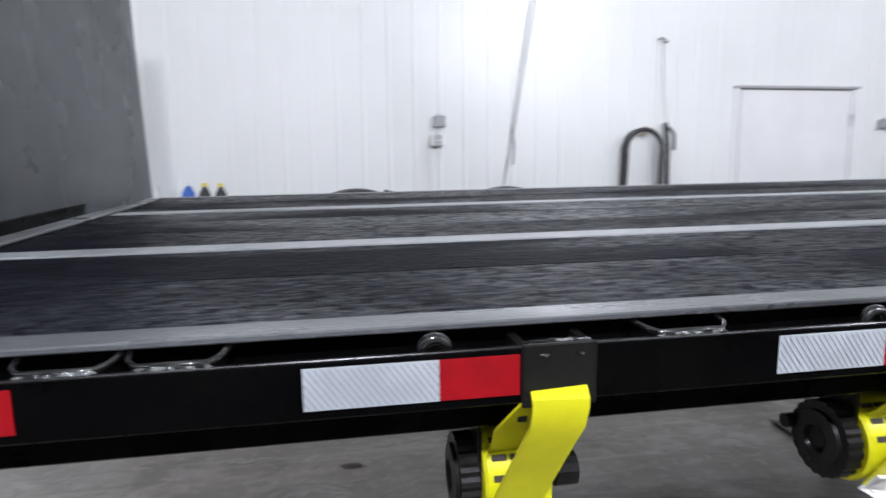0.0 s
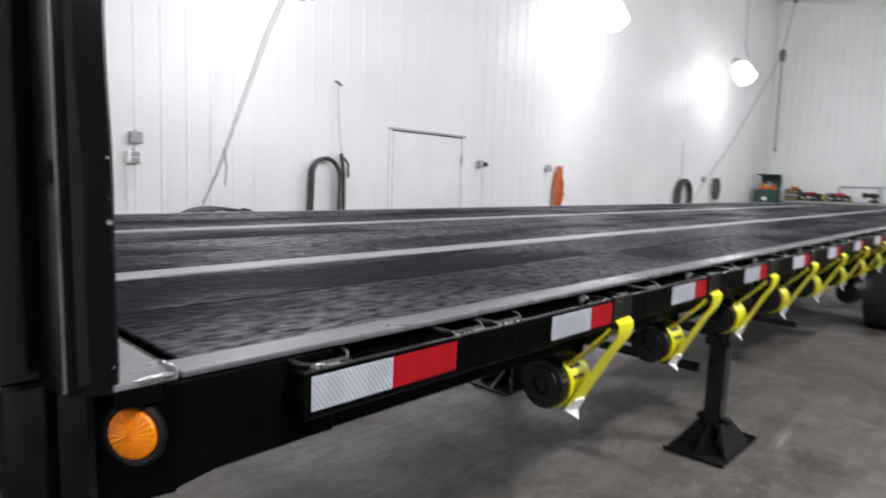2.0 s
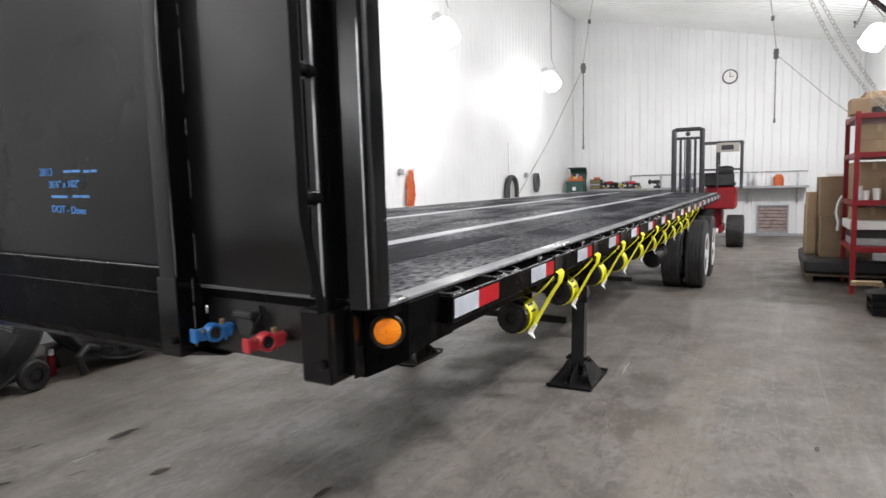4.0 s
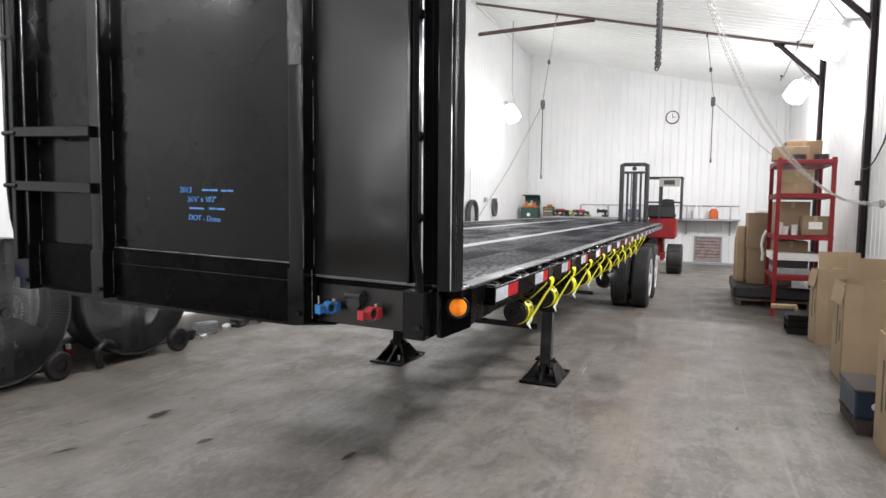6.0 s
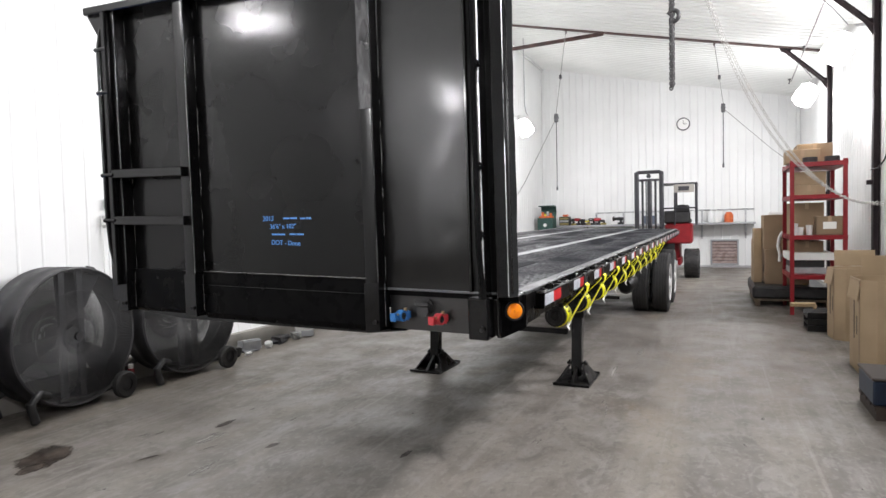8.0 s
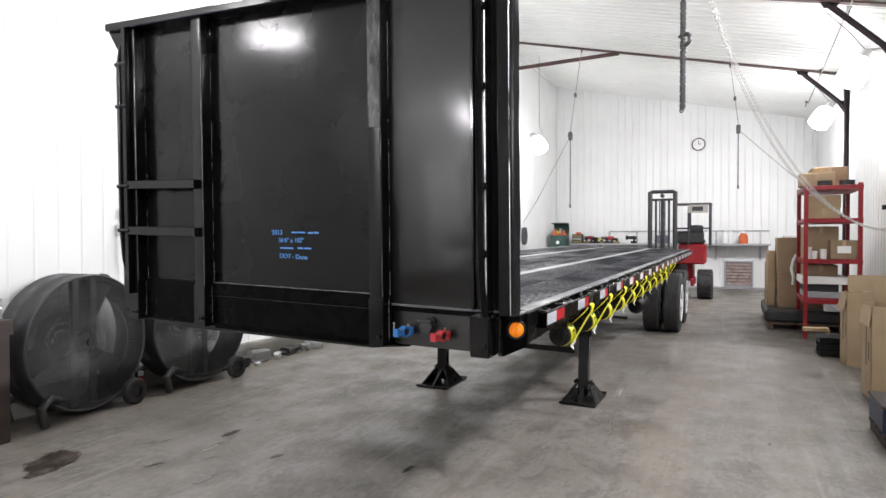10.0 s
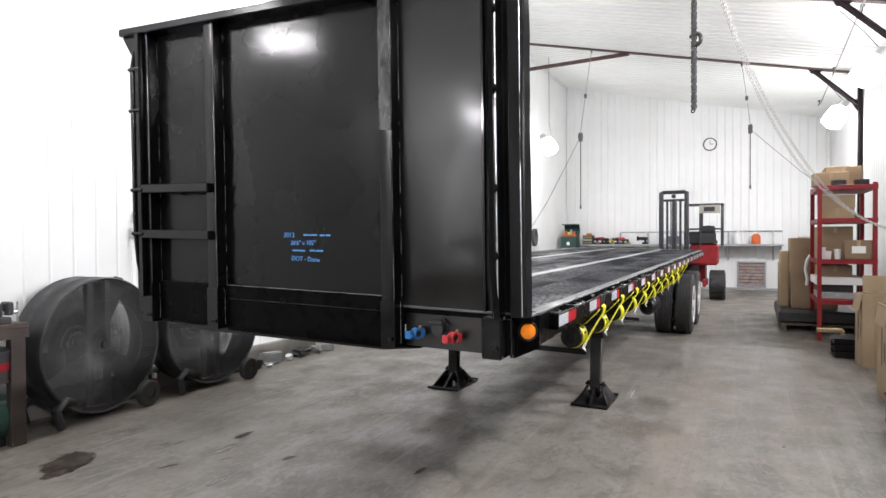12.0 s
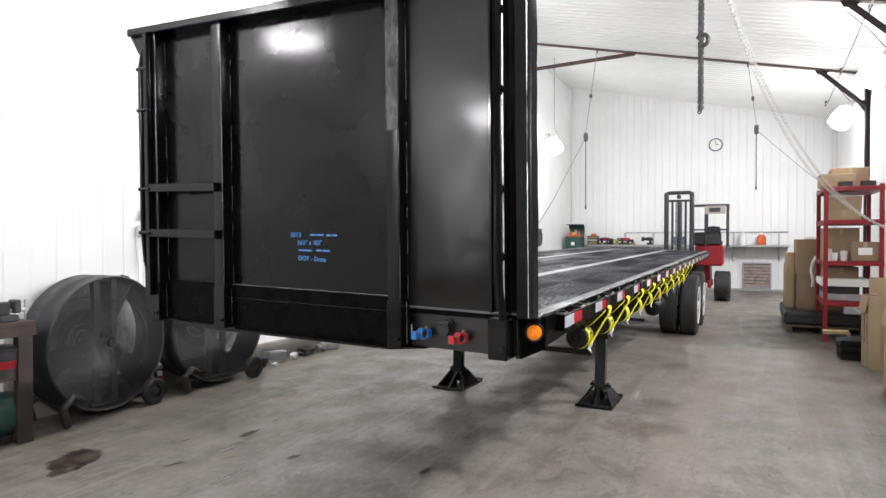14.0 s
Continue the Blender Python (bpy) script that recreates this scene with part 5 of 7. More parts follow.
# far hoses and coils near the corner
hung_hose(12.75, 0.36, 1.80, 0.75, 2, M_HOSE, "black hose looped on the wall beyond the deck", r=0.05)
tagged(part("hanging_line", a_tube([(12.66, Y_N - 0.04, 2.65), (12.66, Y_N - 0.05, 1.8)], 0.006, 6), M_ROPE), "thin cord hanging down the white wall", "cord")
gc = thing("cord_coil", pose(14.55, Y_N - 0.08, 0), "grey-green cord coiled on the wall", "cord")
for k in range(5):
    pts = [(0.16 * math.sin(a) * (0.8 + 0.06 * k), -0.015 * k, 1.66 + 0.24 * math.cos(a)) for a in np.linspace(0, 2 * math.pi, 20, endpoint=False)]
    part("cord_loop", a_tube(pts, 0.022, 6, closed=True), M_CORD, gc, smooth=60)
part("hook", a_tube([(0, 0.085, 1.88), (0, -0.09, 1.86), (0, -0.11, 1.92)], 0.012, 6), M_CORD, gc)
outlet(13.95, 1.80, 1.92, 0.14, M_GREY_BOX, "grey wall box near the room corner")

# rope from the wall up to the hoist
tagged(part("hoist_rope", a_tube([(1.89, Y_N - 0.03, 1.27), (1.83, 4.55, 1.57), (1.70, 3.5, 2.62), (1.45, 1.6, 4.0), (1.2, -0.6, ceil_z(-0.6) - 0.05)], 0.005, 6), M_ROPE), "grey rope running from the wall up to the ceiling", "rope")
tagged(part("hoist_rope", a_tube([(1.89, Y_N - 0.03, 1.29), (1.85, 4.55, 1.575), (1.73, 3.5, 2.625), (1.475, 1.6, 4.0), (1.23, -0.6, ceil_z(-0.6) - 0.05)], 0.0045, 6), M_ROPE), "grey rope running from the wall up to the ceiling", "rope")
tagged(part("rope_tail", a_tube([(1.80, 4.35, 1.78), (1.83, 4.36, 1.62), (1.82, 4.37, 1.46)], 0.008, 6), M_ROPE), "frayed grey rope tail knotted on a rope", "rope")


# ---- drum fans ----
def drum_fan(m, label, turn):
    """A barrel fan on wheels: drum, wire guard, blades, motor, stand and wheels. Its front looks to -y."""
    R, D = 0.60, 0.36
    root = thing("drum_fan", m, label, "fan", group="drum fans")
    zc = 0.655
    prof = [(R - 0.012, -D / 2), (R, -D / 2 - 0.012), (R + 0.012, -D / 2), (R + 0.006, -D / 2 + 0.03), (R + 0.004, -0.05), (R + 0.012, -0.04), (R + 0.012, 0.04), (R + 0.004, 0.05), (R + 0.006, D / 2 - 0.03), (R + 0.012, D / 2), (R, D / 2 + 0.012), (R - 0.012, D / 2), (R - 0.014, 0), (R - 0.012, -D / 2)]
    part("drum", lathe(bmesh.new(), prof, "y", 56, (0, 0, zc), caps=False), M_FAN, root, "dusty dark grey steel drum", smooth=40)
    for side in (-1, 1):
        bm = bmesh.new()
        y = side * (D / 2 + 0.006)
        n = 216
        for k in range(n):
            a = 2 * math.pi * k / n
            r0 = (0.05, 0.16, 0.10, 0.16)[k % 4]
            cyl(bm, (r0 * math.cos(a), y, zc + r0 * math.sin(a)), (R * math.cos(a), y, zc + R * math.sin(a)), 0.0023 if side < 0 else 0.0036, 4)
        for rad in (0.05, 0.20, 0.40):
            tube(bm, [(rad * math.cos(a), y - side * 0.004, zc + rad * math.sin(a)) for a in np.linspace(0, 2 * math.pi, 40, endpoint=False)], 0.004, 4, closed=True)
        tagged(part("wire_guard", bm, M_FAN_WIRE, root, "fine radial wire guard"), kind="stuff")
    bm = bmesh.new()
    cyl(bm, (0, -D / 2 - 0.012, zc), (0, -D / 2 + 0.01, zc), 0.035, 14)
    part("badge", bm, M_PLASTIC, root)
    bm = lathe(bmesh.new(), [(0.0001, -0.12), (0.08, -0.12), (0.09, -0.10), (0.09, 0.12), (0.0001, 0.13)], "y", 20, (0, 0, zc))
    part("motor", bm, M_FAN, root, smooth=40)
    for k in range(3):
        a = turn + 2 * math.pi * k / 3
        bm = bmesh.new()
        rows = []
        for q in range(7):
            rr_ = 0.09 + (R - 0.04 - 0.09) * q / 6
            half = 0.07 + 0.12 * q / 6
            tw = radians(38 - 16 * q / 6)
            rows.append([bm.verts.new((rr_, s * half * math.sin(tw) + dy, s * half * math.cos(tw))) for s, dy in ((-1, 0), (-0.3, 0.012), (0.4, 0.012), (1, 0))])
        for ra, rb in zip(rows, rows[1:]):
            for q in range(3):
                bm.faces.new((ra[q], ra[q + 1], rb[q + 1], rb[q]))
        bmesh.ops.solidify(bm, geom=bm.faces[:], thickness=0.003)
        bmesh.ops.transform(bm, matrix=Matrix.Translation((0, -0.03, zc)) @ Matrix.Rotation(a, 4, "Y"), verts=bm.verts)
        part("blade", bm, M_FAN_BLADE, root, "pale metal fan blade", smooth=50)
    for x in (-0.10, 0.08):
        part("motor_strut", a_prism([(x - 0.035, -0.10), (x - 0.028, -0.125), (x + 0.028, -0.125), (x + 0.035, -0.10)], "z", zc - R + 0.015, zc + R - 0.015), M_FAN_BLADE, root)
    # stand
    for s in (-1, 1):
        part("foot", a_tube([(-0.46, 0.22 * s, 0.02), (-0.50, 0.22 * s, 0.18), (-0.40, 0.2 * s, 0.24), (-0.30, 0.16 * s, 0.20)], 0.036, 8), M_PLASTIC, root, smooth=50)
    bm = bmesh.new()
    tube(bm, [(-0.2, -0.16, 0.12), (0.1, -0.14, 0.09), (0.42, -0.20, 0.125), (0.42, 0.20, 0.125), (0.1, 0.14, 0.09), (-0.2, 0.16, 0.12)], 0.02, 8)
    part("axle_frame", bm, M_PLASTIC, root, smooth=50)
    for y in (-0.25, 0.20):
        wh = part("wheel", lathe(bmesh.new(), [(0.06, y - 0.022), (0.11, y - 0.026), (0.125, y - 0.012), (0.125, y + 0.032), (0.11, y + 0.046), (0.06, y + 0.042)], "y", 28, (0.42, 0, 0.1255), caps=False), M_RUBBER, root, smooth=40)
        part("hub", lathe(bmesh.new(), [(0.0001, y - 0.018), (0.03, y - 0.02), (0.06, y - 0.008), (0.065, y + 0.02), (0.0001, y + 0.025)], "y", 20, (0.42, 0, 0.1255)), M_FAN, wh, smooth=40)
    bm = a_tube([(0.20, -0.06, zc + 0.54), (0.22, -0.06, zc + 0.592), (0.30, -0.04, zc + 0.575), (0.39, 0.0, zc + 0.505), (0.41, 0.0, zc + 0.43)], 0.016, 8)
    part("handle", bm, M_PLASTIC, root, smooth=50)
    return root


drum_fan(pose(0.54, 4.62, 0, 0, 0, 4), "large dusty grey drum fan on wheels", 0.75)
drum_fan(pose(1.87, 4.62, 0, 0, 0, -3), "large dusty grey drum fan beneath the trailer edge", 1.4)
fe = thing("spray_can", pose(1.30, 4.72, 0), "small red spray can between two fans", "can")
part("body", lathe(bmesh.new(), [(0.033, 0.0), (0.034, 0.01), (0.034, 0.16), (0.026, 0.18)], "z", 18), M_RED, fe, smooth=40)
part("cap", lathe(bmesh.new(), [(0.024, 0.18), (0.024, 0.225), (0.0001, 0.228)], "z", 16), M_PAPER, fe, smooth=40)


# ---- work table at the north wall ----
tb = thing("work_table", pose(-0.95, 4.55, 0), "rusty steel work table with a thick top", "table")
part("tabletop", a_box(-0.42, 0.75, -0.26, 0.34, 0.915, 0.955, bevel=0.004), M_RUST, tb)
part("apron", a_box(-0.42, 0.75, -0.262, -0.25, 0.84, 0.915), M_RUST, tb)
for x in (-0.40, 0.62):
    for y in (-0.25, 0.25):
        part("leg", a_box(x, x + 0.11, y, y + 0.07, 0.0, 0.915, bevel=0.004), M_RUST, tb)
part("shelf", a_box(-0.40, 0.70, -0.22, 0.30, 0.50, 0.53), M_RUST, tb)
vs = thing("bench_vise", pose(-0.36, 4.42, 0.955), "dark iron bench vise on a rusty table", "vise")
part("base", a_box(-0.07, 0.07, -0.07, 0.07, 0.0, 0.05, bevel=0.008), M_FAN, vs)
part("jaw", a_box(-0.14, 0.02, -0.045, 0.045, 0.05, 0.155, bevel=0.012), M_FAN, vs)
part("jaw", a_box(0.045, 0.10, -0.05, 0.05, 0.06, 0.165, bevel=0.012), M_FAN, vs)
part("screw", a_cyl((0.02, 0, 0.08), (0.15, 0, 0.08), 0.016, 12), M_GALV, vs)
part("handle", a_cyl((0.15, 0, -0.02), (0.15, 0, 0.16), 0.007, 8), M_GALV, vs)
gb = thing("grinder", pose(-0.62, 4.5, 0.955), "dark green bench grinder on a rusty table", "tool")
part("motor", lathe(bmesh.new(), [(0.0001, -0.1), (0.06, -0.1), (0.065, 0.1), (0.0001, 0.1)], "x", 18, (0, 0, 0.1)), M_GREEN, gb, smooth=40)
part("foot", a_box(-0.06, 0.06, -0.06, 0.06, 0.0, 0.06, bevel=0.006), M_GREEN, gb)
for x in (-0.15, 0.12):
    part("wheel", a_cyl((x, 0, 0.1), (x + 0.03, 0, 0.1), 0.075, 22), M_GREY_BOX, gb)


def jug(x, y, h, r, body, cap, label):
    root = thing("jug", pose(x, y, 0.956), label, "jug", group="jugs on the table")
    part("body", lathe(bmesh.new(), [(r * 0.94, 0.0), (r, 0.02), (r, h * 0.62), (r * 0.8, h * 0.78), (r * 0.36, h * 0.9), (r * 0.34, h * 0.94)], "z", 22), body, root, smooth=50)
    part("cap", lathe(bmesh.new(), [(r * 0.42, h * 0.92), (r * 0.42, h), (0.0001, h + 0.003)], "z", 18), cap, root, smooth=40)


jug(-0.85, 4.74, 0.385, 0.062, M_BLUE_PLASTIC, M_CLEAR, "blue plastic jug on a steel table")
jug(-0.72, 4.74, 0.375, 0.055, M_PLASTIC, M_YELLOW_CAP, "black bottle with a yellow cap on a table")
jug(-0.595, 4.76, 0.37, 0.055, M_PLASTIC, M_YELLOW_CAP, "black bottle with a yellow cap on a table")
jug(-1.09, 4.76, 0.36, 0.045, M_CLEAR, M_CLEAR, "milky plastic bottle on a steel table")
cp = thing("compressor", pose(-0.62, 4.5, 0), "dark green compressor tank under the table", "compressor")
part("tank", lathe(bmesh.new(), [(0.0001, -0.28), (0.12, -0.27), (0.17, -0.22), (0.17, 0.33), (0.12, 0.38), (0.0001, 0.39)], "x", 24, (0.02, 0, 0.22)), M_GREEN, cp, smooth=40)
part("foot", a_box(-0.2, 0.3, -0.1, 0.1, 0.0, 0.07), M_PLASTIC, cp)
bk = thing("bucket", pose(-0.40, 4.42, 0.53), "grey bucket with a red label on a shelf", "bucket")
part("body", lathe(bmesh.new(), [(0.11, 0.0), (0.13, 0.21), (0.136, 0.215), (0.13, 0.22), (0.10, 0.24), (0.0001, 0.24)], "z", 24), M_FAN, bk, smooth=40)
part("label", lathe(bmesh.new(), [(0.119, 0.07), (0.126, 0.13)], "z", 24), M_RED, bk)


dm = thing("plastic_drum", pose(-1.76, 4.60, 0), "blue plastic drum standing by the white wall", "drum")
part("body", lathe(bmesh.new(), [(0.20, 0.0), (0.27, 0.015), (0.285, 0.06), (0.285, 0.30), (0.275, 0.32), (0.275, 0.34), (0.288, 0.36), (0.288, 0.66), (0.275, 0.68), (0.275, 0.70), (0.285, 0.72), (0.285, 0.95), (0.26, 1.01), (0.245, 1.02), (0.24, 1.00), (0.0001, 1.0)], "z", 36), M_BLUE_PLASTIC, dm, smooth=40)
for x in (-0.14, 0.14):
    part("bung", lathe(bmesh.new(), [(0.035, 1.0), (0.035, 1.018), (0.0001, 1.02)], "z", 14, (x, 0, 0)), M_PLASTIC, dm)

# floor stains with a shape of their own: thin films with ragged, broken edges
def film_material(name, base, var, solid):
    m = mat(name, base, 0.5, spec=0.25, var=var, scale=1.6, detail=8, lo=0.4, hi=0.6, rough_var=0.15, rnd=0.25)
    nt = m.node_tree
    L = nt.links.new
    tc, info = nt.nodes.new("ShaderNodeTexCoord"), nt.nodes.new("ShaderNodeObjectInfo")
    shift = nt.nodes.new("ShaderNodeVectorMath")
    shift.operation = "MULTIPLY_ADD"
    L(info.outputs["Random"], shift.inputs[0])
    shift.inputs[1].default_value = (37.0, 19.0, 23.0)
    L(tc.outputs["Object"], shift.inputs[2])
    n = nt.nodes.new("ShaderNodeTexNoise")
    n.inputs["Scale"].default_value, n.inputs["Detail"].default_value, n.inputs["Roughness"].default_value = 1.5, 9, 0.68
    L(shift.outputs[0], n.inputs["Vector"])
    r = nt.nodes.new("ShaderNodeVectorMath")
    r.operation = "LENGTH"
    L(tc.outputs["Object"], r.inputs[0])
    fall = nt.nodes.new("ShaderNodeMapRange")
    fall.inputs[1].default_value, fall.inputs[2].default_value, fall.inputs[3].default_value, fall.inputs[4].default_value = 0.25, 0.95, solid, -0.45
    L(r.outputs["Value"], fall.inputs[0])
    total = nt.nodes.new("ShaderNodeMath")
    L(n.outputs[0], total.inputs[0])
    L(fall.outputs[0], total.inputs[1])
    edge = nt.nodes.new("ShaderNodeMapRange")
    edge.inputs[1].default_value, edge.inputs[2].default_value, edge.inputs[4].default_value = 0.50, 0.62, 0.9
    L(total.outputs[0], edge.inputs[0])
    L(edge.outputs[0], nt.nodes["Principled BSDF"].inputs["Alpha"])
    return m


M_OIL = film_material("dark_oil_stain", (0.024, 0.018, 0.014), (0.060, 0.046, 0.036), 0.30)
M_SCUFFS = film_material("dark_scuff_marks", (0.045, 0.038, 0.033), (0.075, 0.065, 0.057), 0.02)
M_PALE = film_material("pale_scrape", (0.36, 0.34, 0.315), (0.27, 0.255, 0.235), 0.0)
film_bm = bmesh.new()
bmesh.ops.create_grid(film_bm, x_segments=1, y_segments=1, size=1.0)
FILM = {m: mesh_of("floor_stain", film_bm.copy()) for m in (M_OIL, M_SCUFFS, M_PALE)}
film_bm.free()
film_count = 0


def stain(x, y, sx, sy, turn, material, label):
    global film_count
    film_count += 1
    ob = part("floor_stain", FILM[material], material)
    ob.matrix_world = Matrix.LocRotScale((x, y, 0.0025 + 0.0003 * (film_count % 20)), Euler((0, 0, radians(turn))), (sx, sy, 1.0))
    return tagged(ob, label, "stain", kind="structure")


stain(-0.36, 3.60, 0.46, 0.30, 40, M_OIL, "dark brown oil stain on the concrete")
stain(-0.52, 3.46, 0.22, 0.12, 15, M_OIL, "dark brown oil stain on the concrete")
rs = random.Random(21)
for k, (x, y) in enumerate(((0.40, 2.21), (0.32, 3.23), (0.22, 3.30), (-0.10, 2.87), (1.05, 2.97), (0.44, 2.81), (0.66, 2.90), (-0.62, 2.70), (0.95, 2.45), (0.58, 1.22), (1.4, 1.6), (0.2, 2.6))):
    stain(x, y, rs.uniform(0.10, 0.22), rs.uniform(0.035, 0.07), rs.uniform(-35, 5), M_SCUFFS if k % 3 else M_OIL, "small dark marks on the concrete")
for k, (x, y) in enumerate(((2.9, -0.55), (2.2, -1.05), (3.6, -1.3), (1.5, -0.9), (4.3, -0.4), (1.0, -1.5), (5.2, -1.2))):
    stain(x, y, rs.uniform(0.08, 0.20), rs.uniform(0.02, 0.05), rs.uniform(-25, 25), M_SCUFFS, "small dark marks on the concrete")
for k, (x, y, q) in enumerate(((2.1, 0.15, 0.9), (1.2, 0.45, 0.7), (3.4, 0.25, 0.8), (0.35, 2.75, 0.6), (-0.1, 2.35, 0.5), (4.6, 0.1, 0.8))):
    stain(x, y, q, rs.uniform(0.07, 0.13), rs.uniform(-6, 6), M_PALE, "pale scrape marks along the concrete floor")
# scraps by the wall foot
def scrap(x, y, size, seed, material, label):
    r = random.Random(seed)
    bm = bmesh.new()
    box(bm, -size, size, -size * 0.5, size * 0.5, 0.0, size * r.uniform(0.5, 1.1), bevel=size * 0.12)
    for v in bm.verts:
        v.co += Vector((r.uniform(-1, 1), r.uniform(-1, 1), r.uniform(0, 1) if v.co.z > 0.01 else 0)) * size * 0.18
    bmesh.ops.transform(bm, matrix=pose(x, y, 0, 0, 0, r.uniform(-60, 60)), verts=bm.verts)
    tagged(part("scrap_block", bm, material), label, "scrap")


SCRAPS = ((2.72, 4.70, 0.10, M_PLASTIC, "black scrap piece at the wall foot"), (2.92, 4.62, 0.05, M_PAPER, "small white paper scrap on the floor"), (3.10, 4.76, 0.13, M_GREY_BOX, "grey scrap block at the wall foot"),
          (3.42, 4.72, 0.09, M_CLEAR, "pale plastic scrap at the wall foot"), (3.70, 4.76, 0.14, M_FAN, "dark scrap block at the wall foot"), (4.02, 4.74, 0.10, M_GALV, "crumpled shiny metal scrap at the wall"), (4.24, 4.70, 0.08, M_GREY_BOX, "grey scrap block at the wall foot"))
for k, (x, y, q, m, words) in enumerate(SCRAPS):
    scrap(x, y, q, k, m, words)


# ---- east end ----
def clock():
    root = thing("wall_clock", pose(X_E - 0.02, 0.30, 4.62, 0, 0, 0), "round white wall clock with a dark rim", "clock")
    part("face", lathe(bmesh.new(), [(0.0001, -0.025), (0.175, -0.025), (0.175, 0.0)], "x", 36), M_PAPER, root)
    part("rim", lathe(bmesh.new(), [(0.172, -0.02), (0.18, -0.05), (0.205, -0.045), (0.21, 0.0)], "x", 36), M_CORD, root, smooth=40)
    part("hand", a_box(-0.032, -0.028, -0.10, 0.01, -0.008, 0.008), M_INK, root)
    part("hand", a_box(-0.036, -0.032, -0.008, 0.008, -0.01, 0.13), M_INK, root)


clock()


def louver():
    root = thing("wall_louver", pose(X_E - 0.02, -0.895, 0.48), "rusty grey louvered wall vent near the floor", "vent")
    w, h = 0.41, 0.405
    for y0, y1, z0, z1 in ((-w, w, h - 0.05, h), (-w, w, -h, -h + 0.05), (-w, -w + 0.05, -h + 0.05, h - 0.05), (w - 0.05, w, -h + 0.05, h - 0.05)):
        part("frame", a_box(-0.05, 0.0, y0, y1, z0, z1, bevel=0.004), M_GREY_BOX, root)
    part("backing", a_box(-0.006, -0.002, -w + 0.05, w - 0.05, -h + 0.05, h - 0.05), M_RUST, root)
    for k in range(7):
        z = -h + 0.10 + k * 0.10
        part("slat", a_box(-0.04, -0.032, -w + 0.055, w - 0.055, -0.048, 0.048, m=Matrix.Translation((-0.02, 0, z)) @ Matrix.Rotation(radians(25), 4, "Y") @ Matrix.Translation((0.036, 0, 0))), M_SLAT, root)


M_SLAT = mat("rusty_slat", (0.34, 0.27, 0.25), 0.6, var=(0.2, 0.13, 0.11), scale=9, grain=0.2)
louver()


def back_shelf():
    root = thing("wall_shelf", pose(X_E - 0.02, 0, 0), "long grey steel wall shelf with a pipe rail", "shelf")
    part("board", a_box(-0.75, 0.0, -1.75, 4.90, 1.37, 1.43, bevel=0.004), M_GREY_BOX, root)
    part("rail", a_cyl((-0.02, -1.75, 1.83), (-0.02, 3.1, 1.83), 0.018, 8), M_GALV, root)
    for y in (-1.5, -0.24, 1.0, 2.2, 3.1):
        part("rail_post", a_box(-0.04, 0.0, y - 0.025, y + 0.025, 1.43, 1.83), M_GALV, root)
    for y in (-1.5, -0.24, 1.0, 2.2, 3.4, 4.6):
        part("bracket", a_box(-0.05, 0.0, y - 0.03, y + 0.03, 0.92, 1.37), M_GALV, root)
        part("strut", a_cyl((-0.03, y, 0.98), (-0.55, y, 1.36), 0.02, 6), M_GALV, root)


back_shelf()
SHELF_Z, SX = 1.43, X_E - 0.40


def bottle(y, h, r, body, cap, label):
    root = thing("bottle", pose(SX, y, SHELF_Z), label, "bottle")
    part("body", lathe(bmesh.new(), [(r * 0.95, 0), (r, 0.02), (r, h * 0.6), (r * 0.6, h * 0.8), (r * 0.35, h * 0.85)], "z", 18), body, root, smooth=50)
    part("cap", lathe(bmesh.new(), [(r * 0.4, h * 0.84), (r * 0.4, h), (0.0001, h)], "z", 14), cap, root)


bottle(-0.52, 0.42, 0.085, M_CLEAR, M_CLEAR, "white plastic bottle on the wall shelf")
bottle(-0.66, 0.40, 0.06, M_CLEAR, M_PAPER, "white spray bottle on the wall shelf")
bottle(-1.02, 0.38, 0.13, M_ORANGE, M_PAPER, "orange jug with a white cap on a shelf")


def power_tool(y, material, seed):
    """A small hand tool lying on the shelf: motor body, grip, nose and battery."""
    r = random.Random(seed)
    root = thing("power_tool", pose(SX, y, SHELF_Z, 0, 0, r.uniform(-40, 40)), "small %s power tool on the wall shelf" % ("red" if material is M_RED else "yellow" if material is M_YELLOW_CAP else "dark"), "power tool", group="power tools on the shelf")
    k = r.uniform(0.65, 1.0)
    part("body", lathe(bmesh.new(), [(0.0001, -0.15 * k), (0.05 * k, -0.14 * k), (0.06 * k, 0.0), (0.05 * k, 0.09), (0.025, 0.14), (0.0001, 0.15)], "y", 16, (0, 0, 0.19 * k)), material, root, smooth=50)
    part("grip", a_box(-0.03, 0.03, -0.11, -0.04, 0.05, 0.18 * k, bevel=0.015), M_PLASTIC, root)
    part("battery", a_box(-0.05, 0.05, -0.15, 0.03, 0.0, 0.07, bevel=0.012), M_OCHRE if seed % 3 == 1 else M_PLASTIC, root)
    part("gear_head", lathe(bmesh.new(), [(0.0001, 0.08), (0.042 * k, 0.085), (0.048 * k, 0.13), (0.03 * k, 0.17), (0.0001, 0.175)], "y", 14, (0, 0, 0.19 * k)), M_GALV if seed % 2 else M_PLASTIC, root, smooth=50)
    part("nose", a_cyl((0, 0.16, 0.19 * k), (0, 0.23, 0.19 * k), 0.014, 8), M_GALV, root)
    if seed % 4 == 0:
        part("disc_guard", lathe(bmesh.new(), [(0.02, 0.17), (0.075, 0.172), (0.08, 0.19), (0.075, 0.20), (0.02, 0.195)], "y", 18, (0, 0, 0.19 * k)), M_RUST, root, smooth=40)


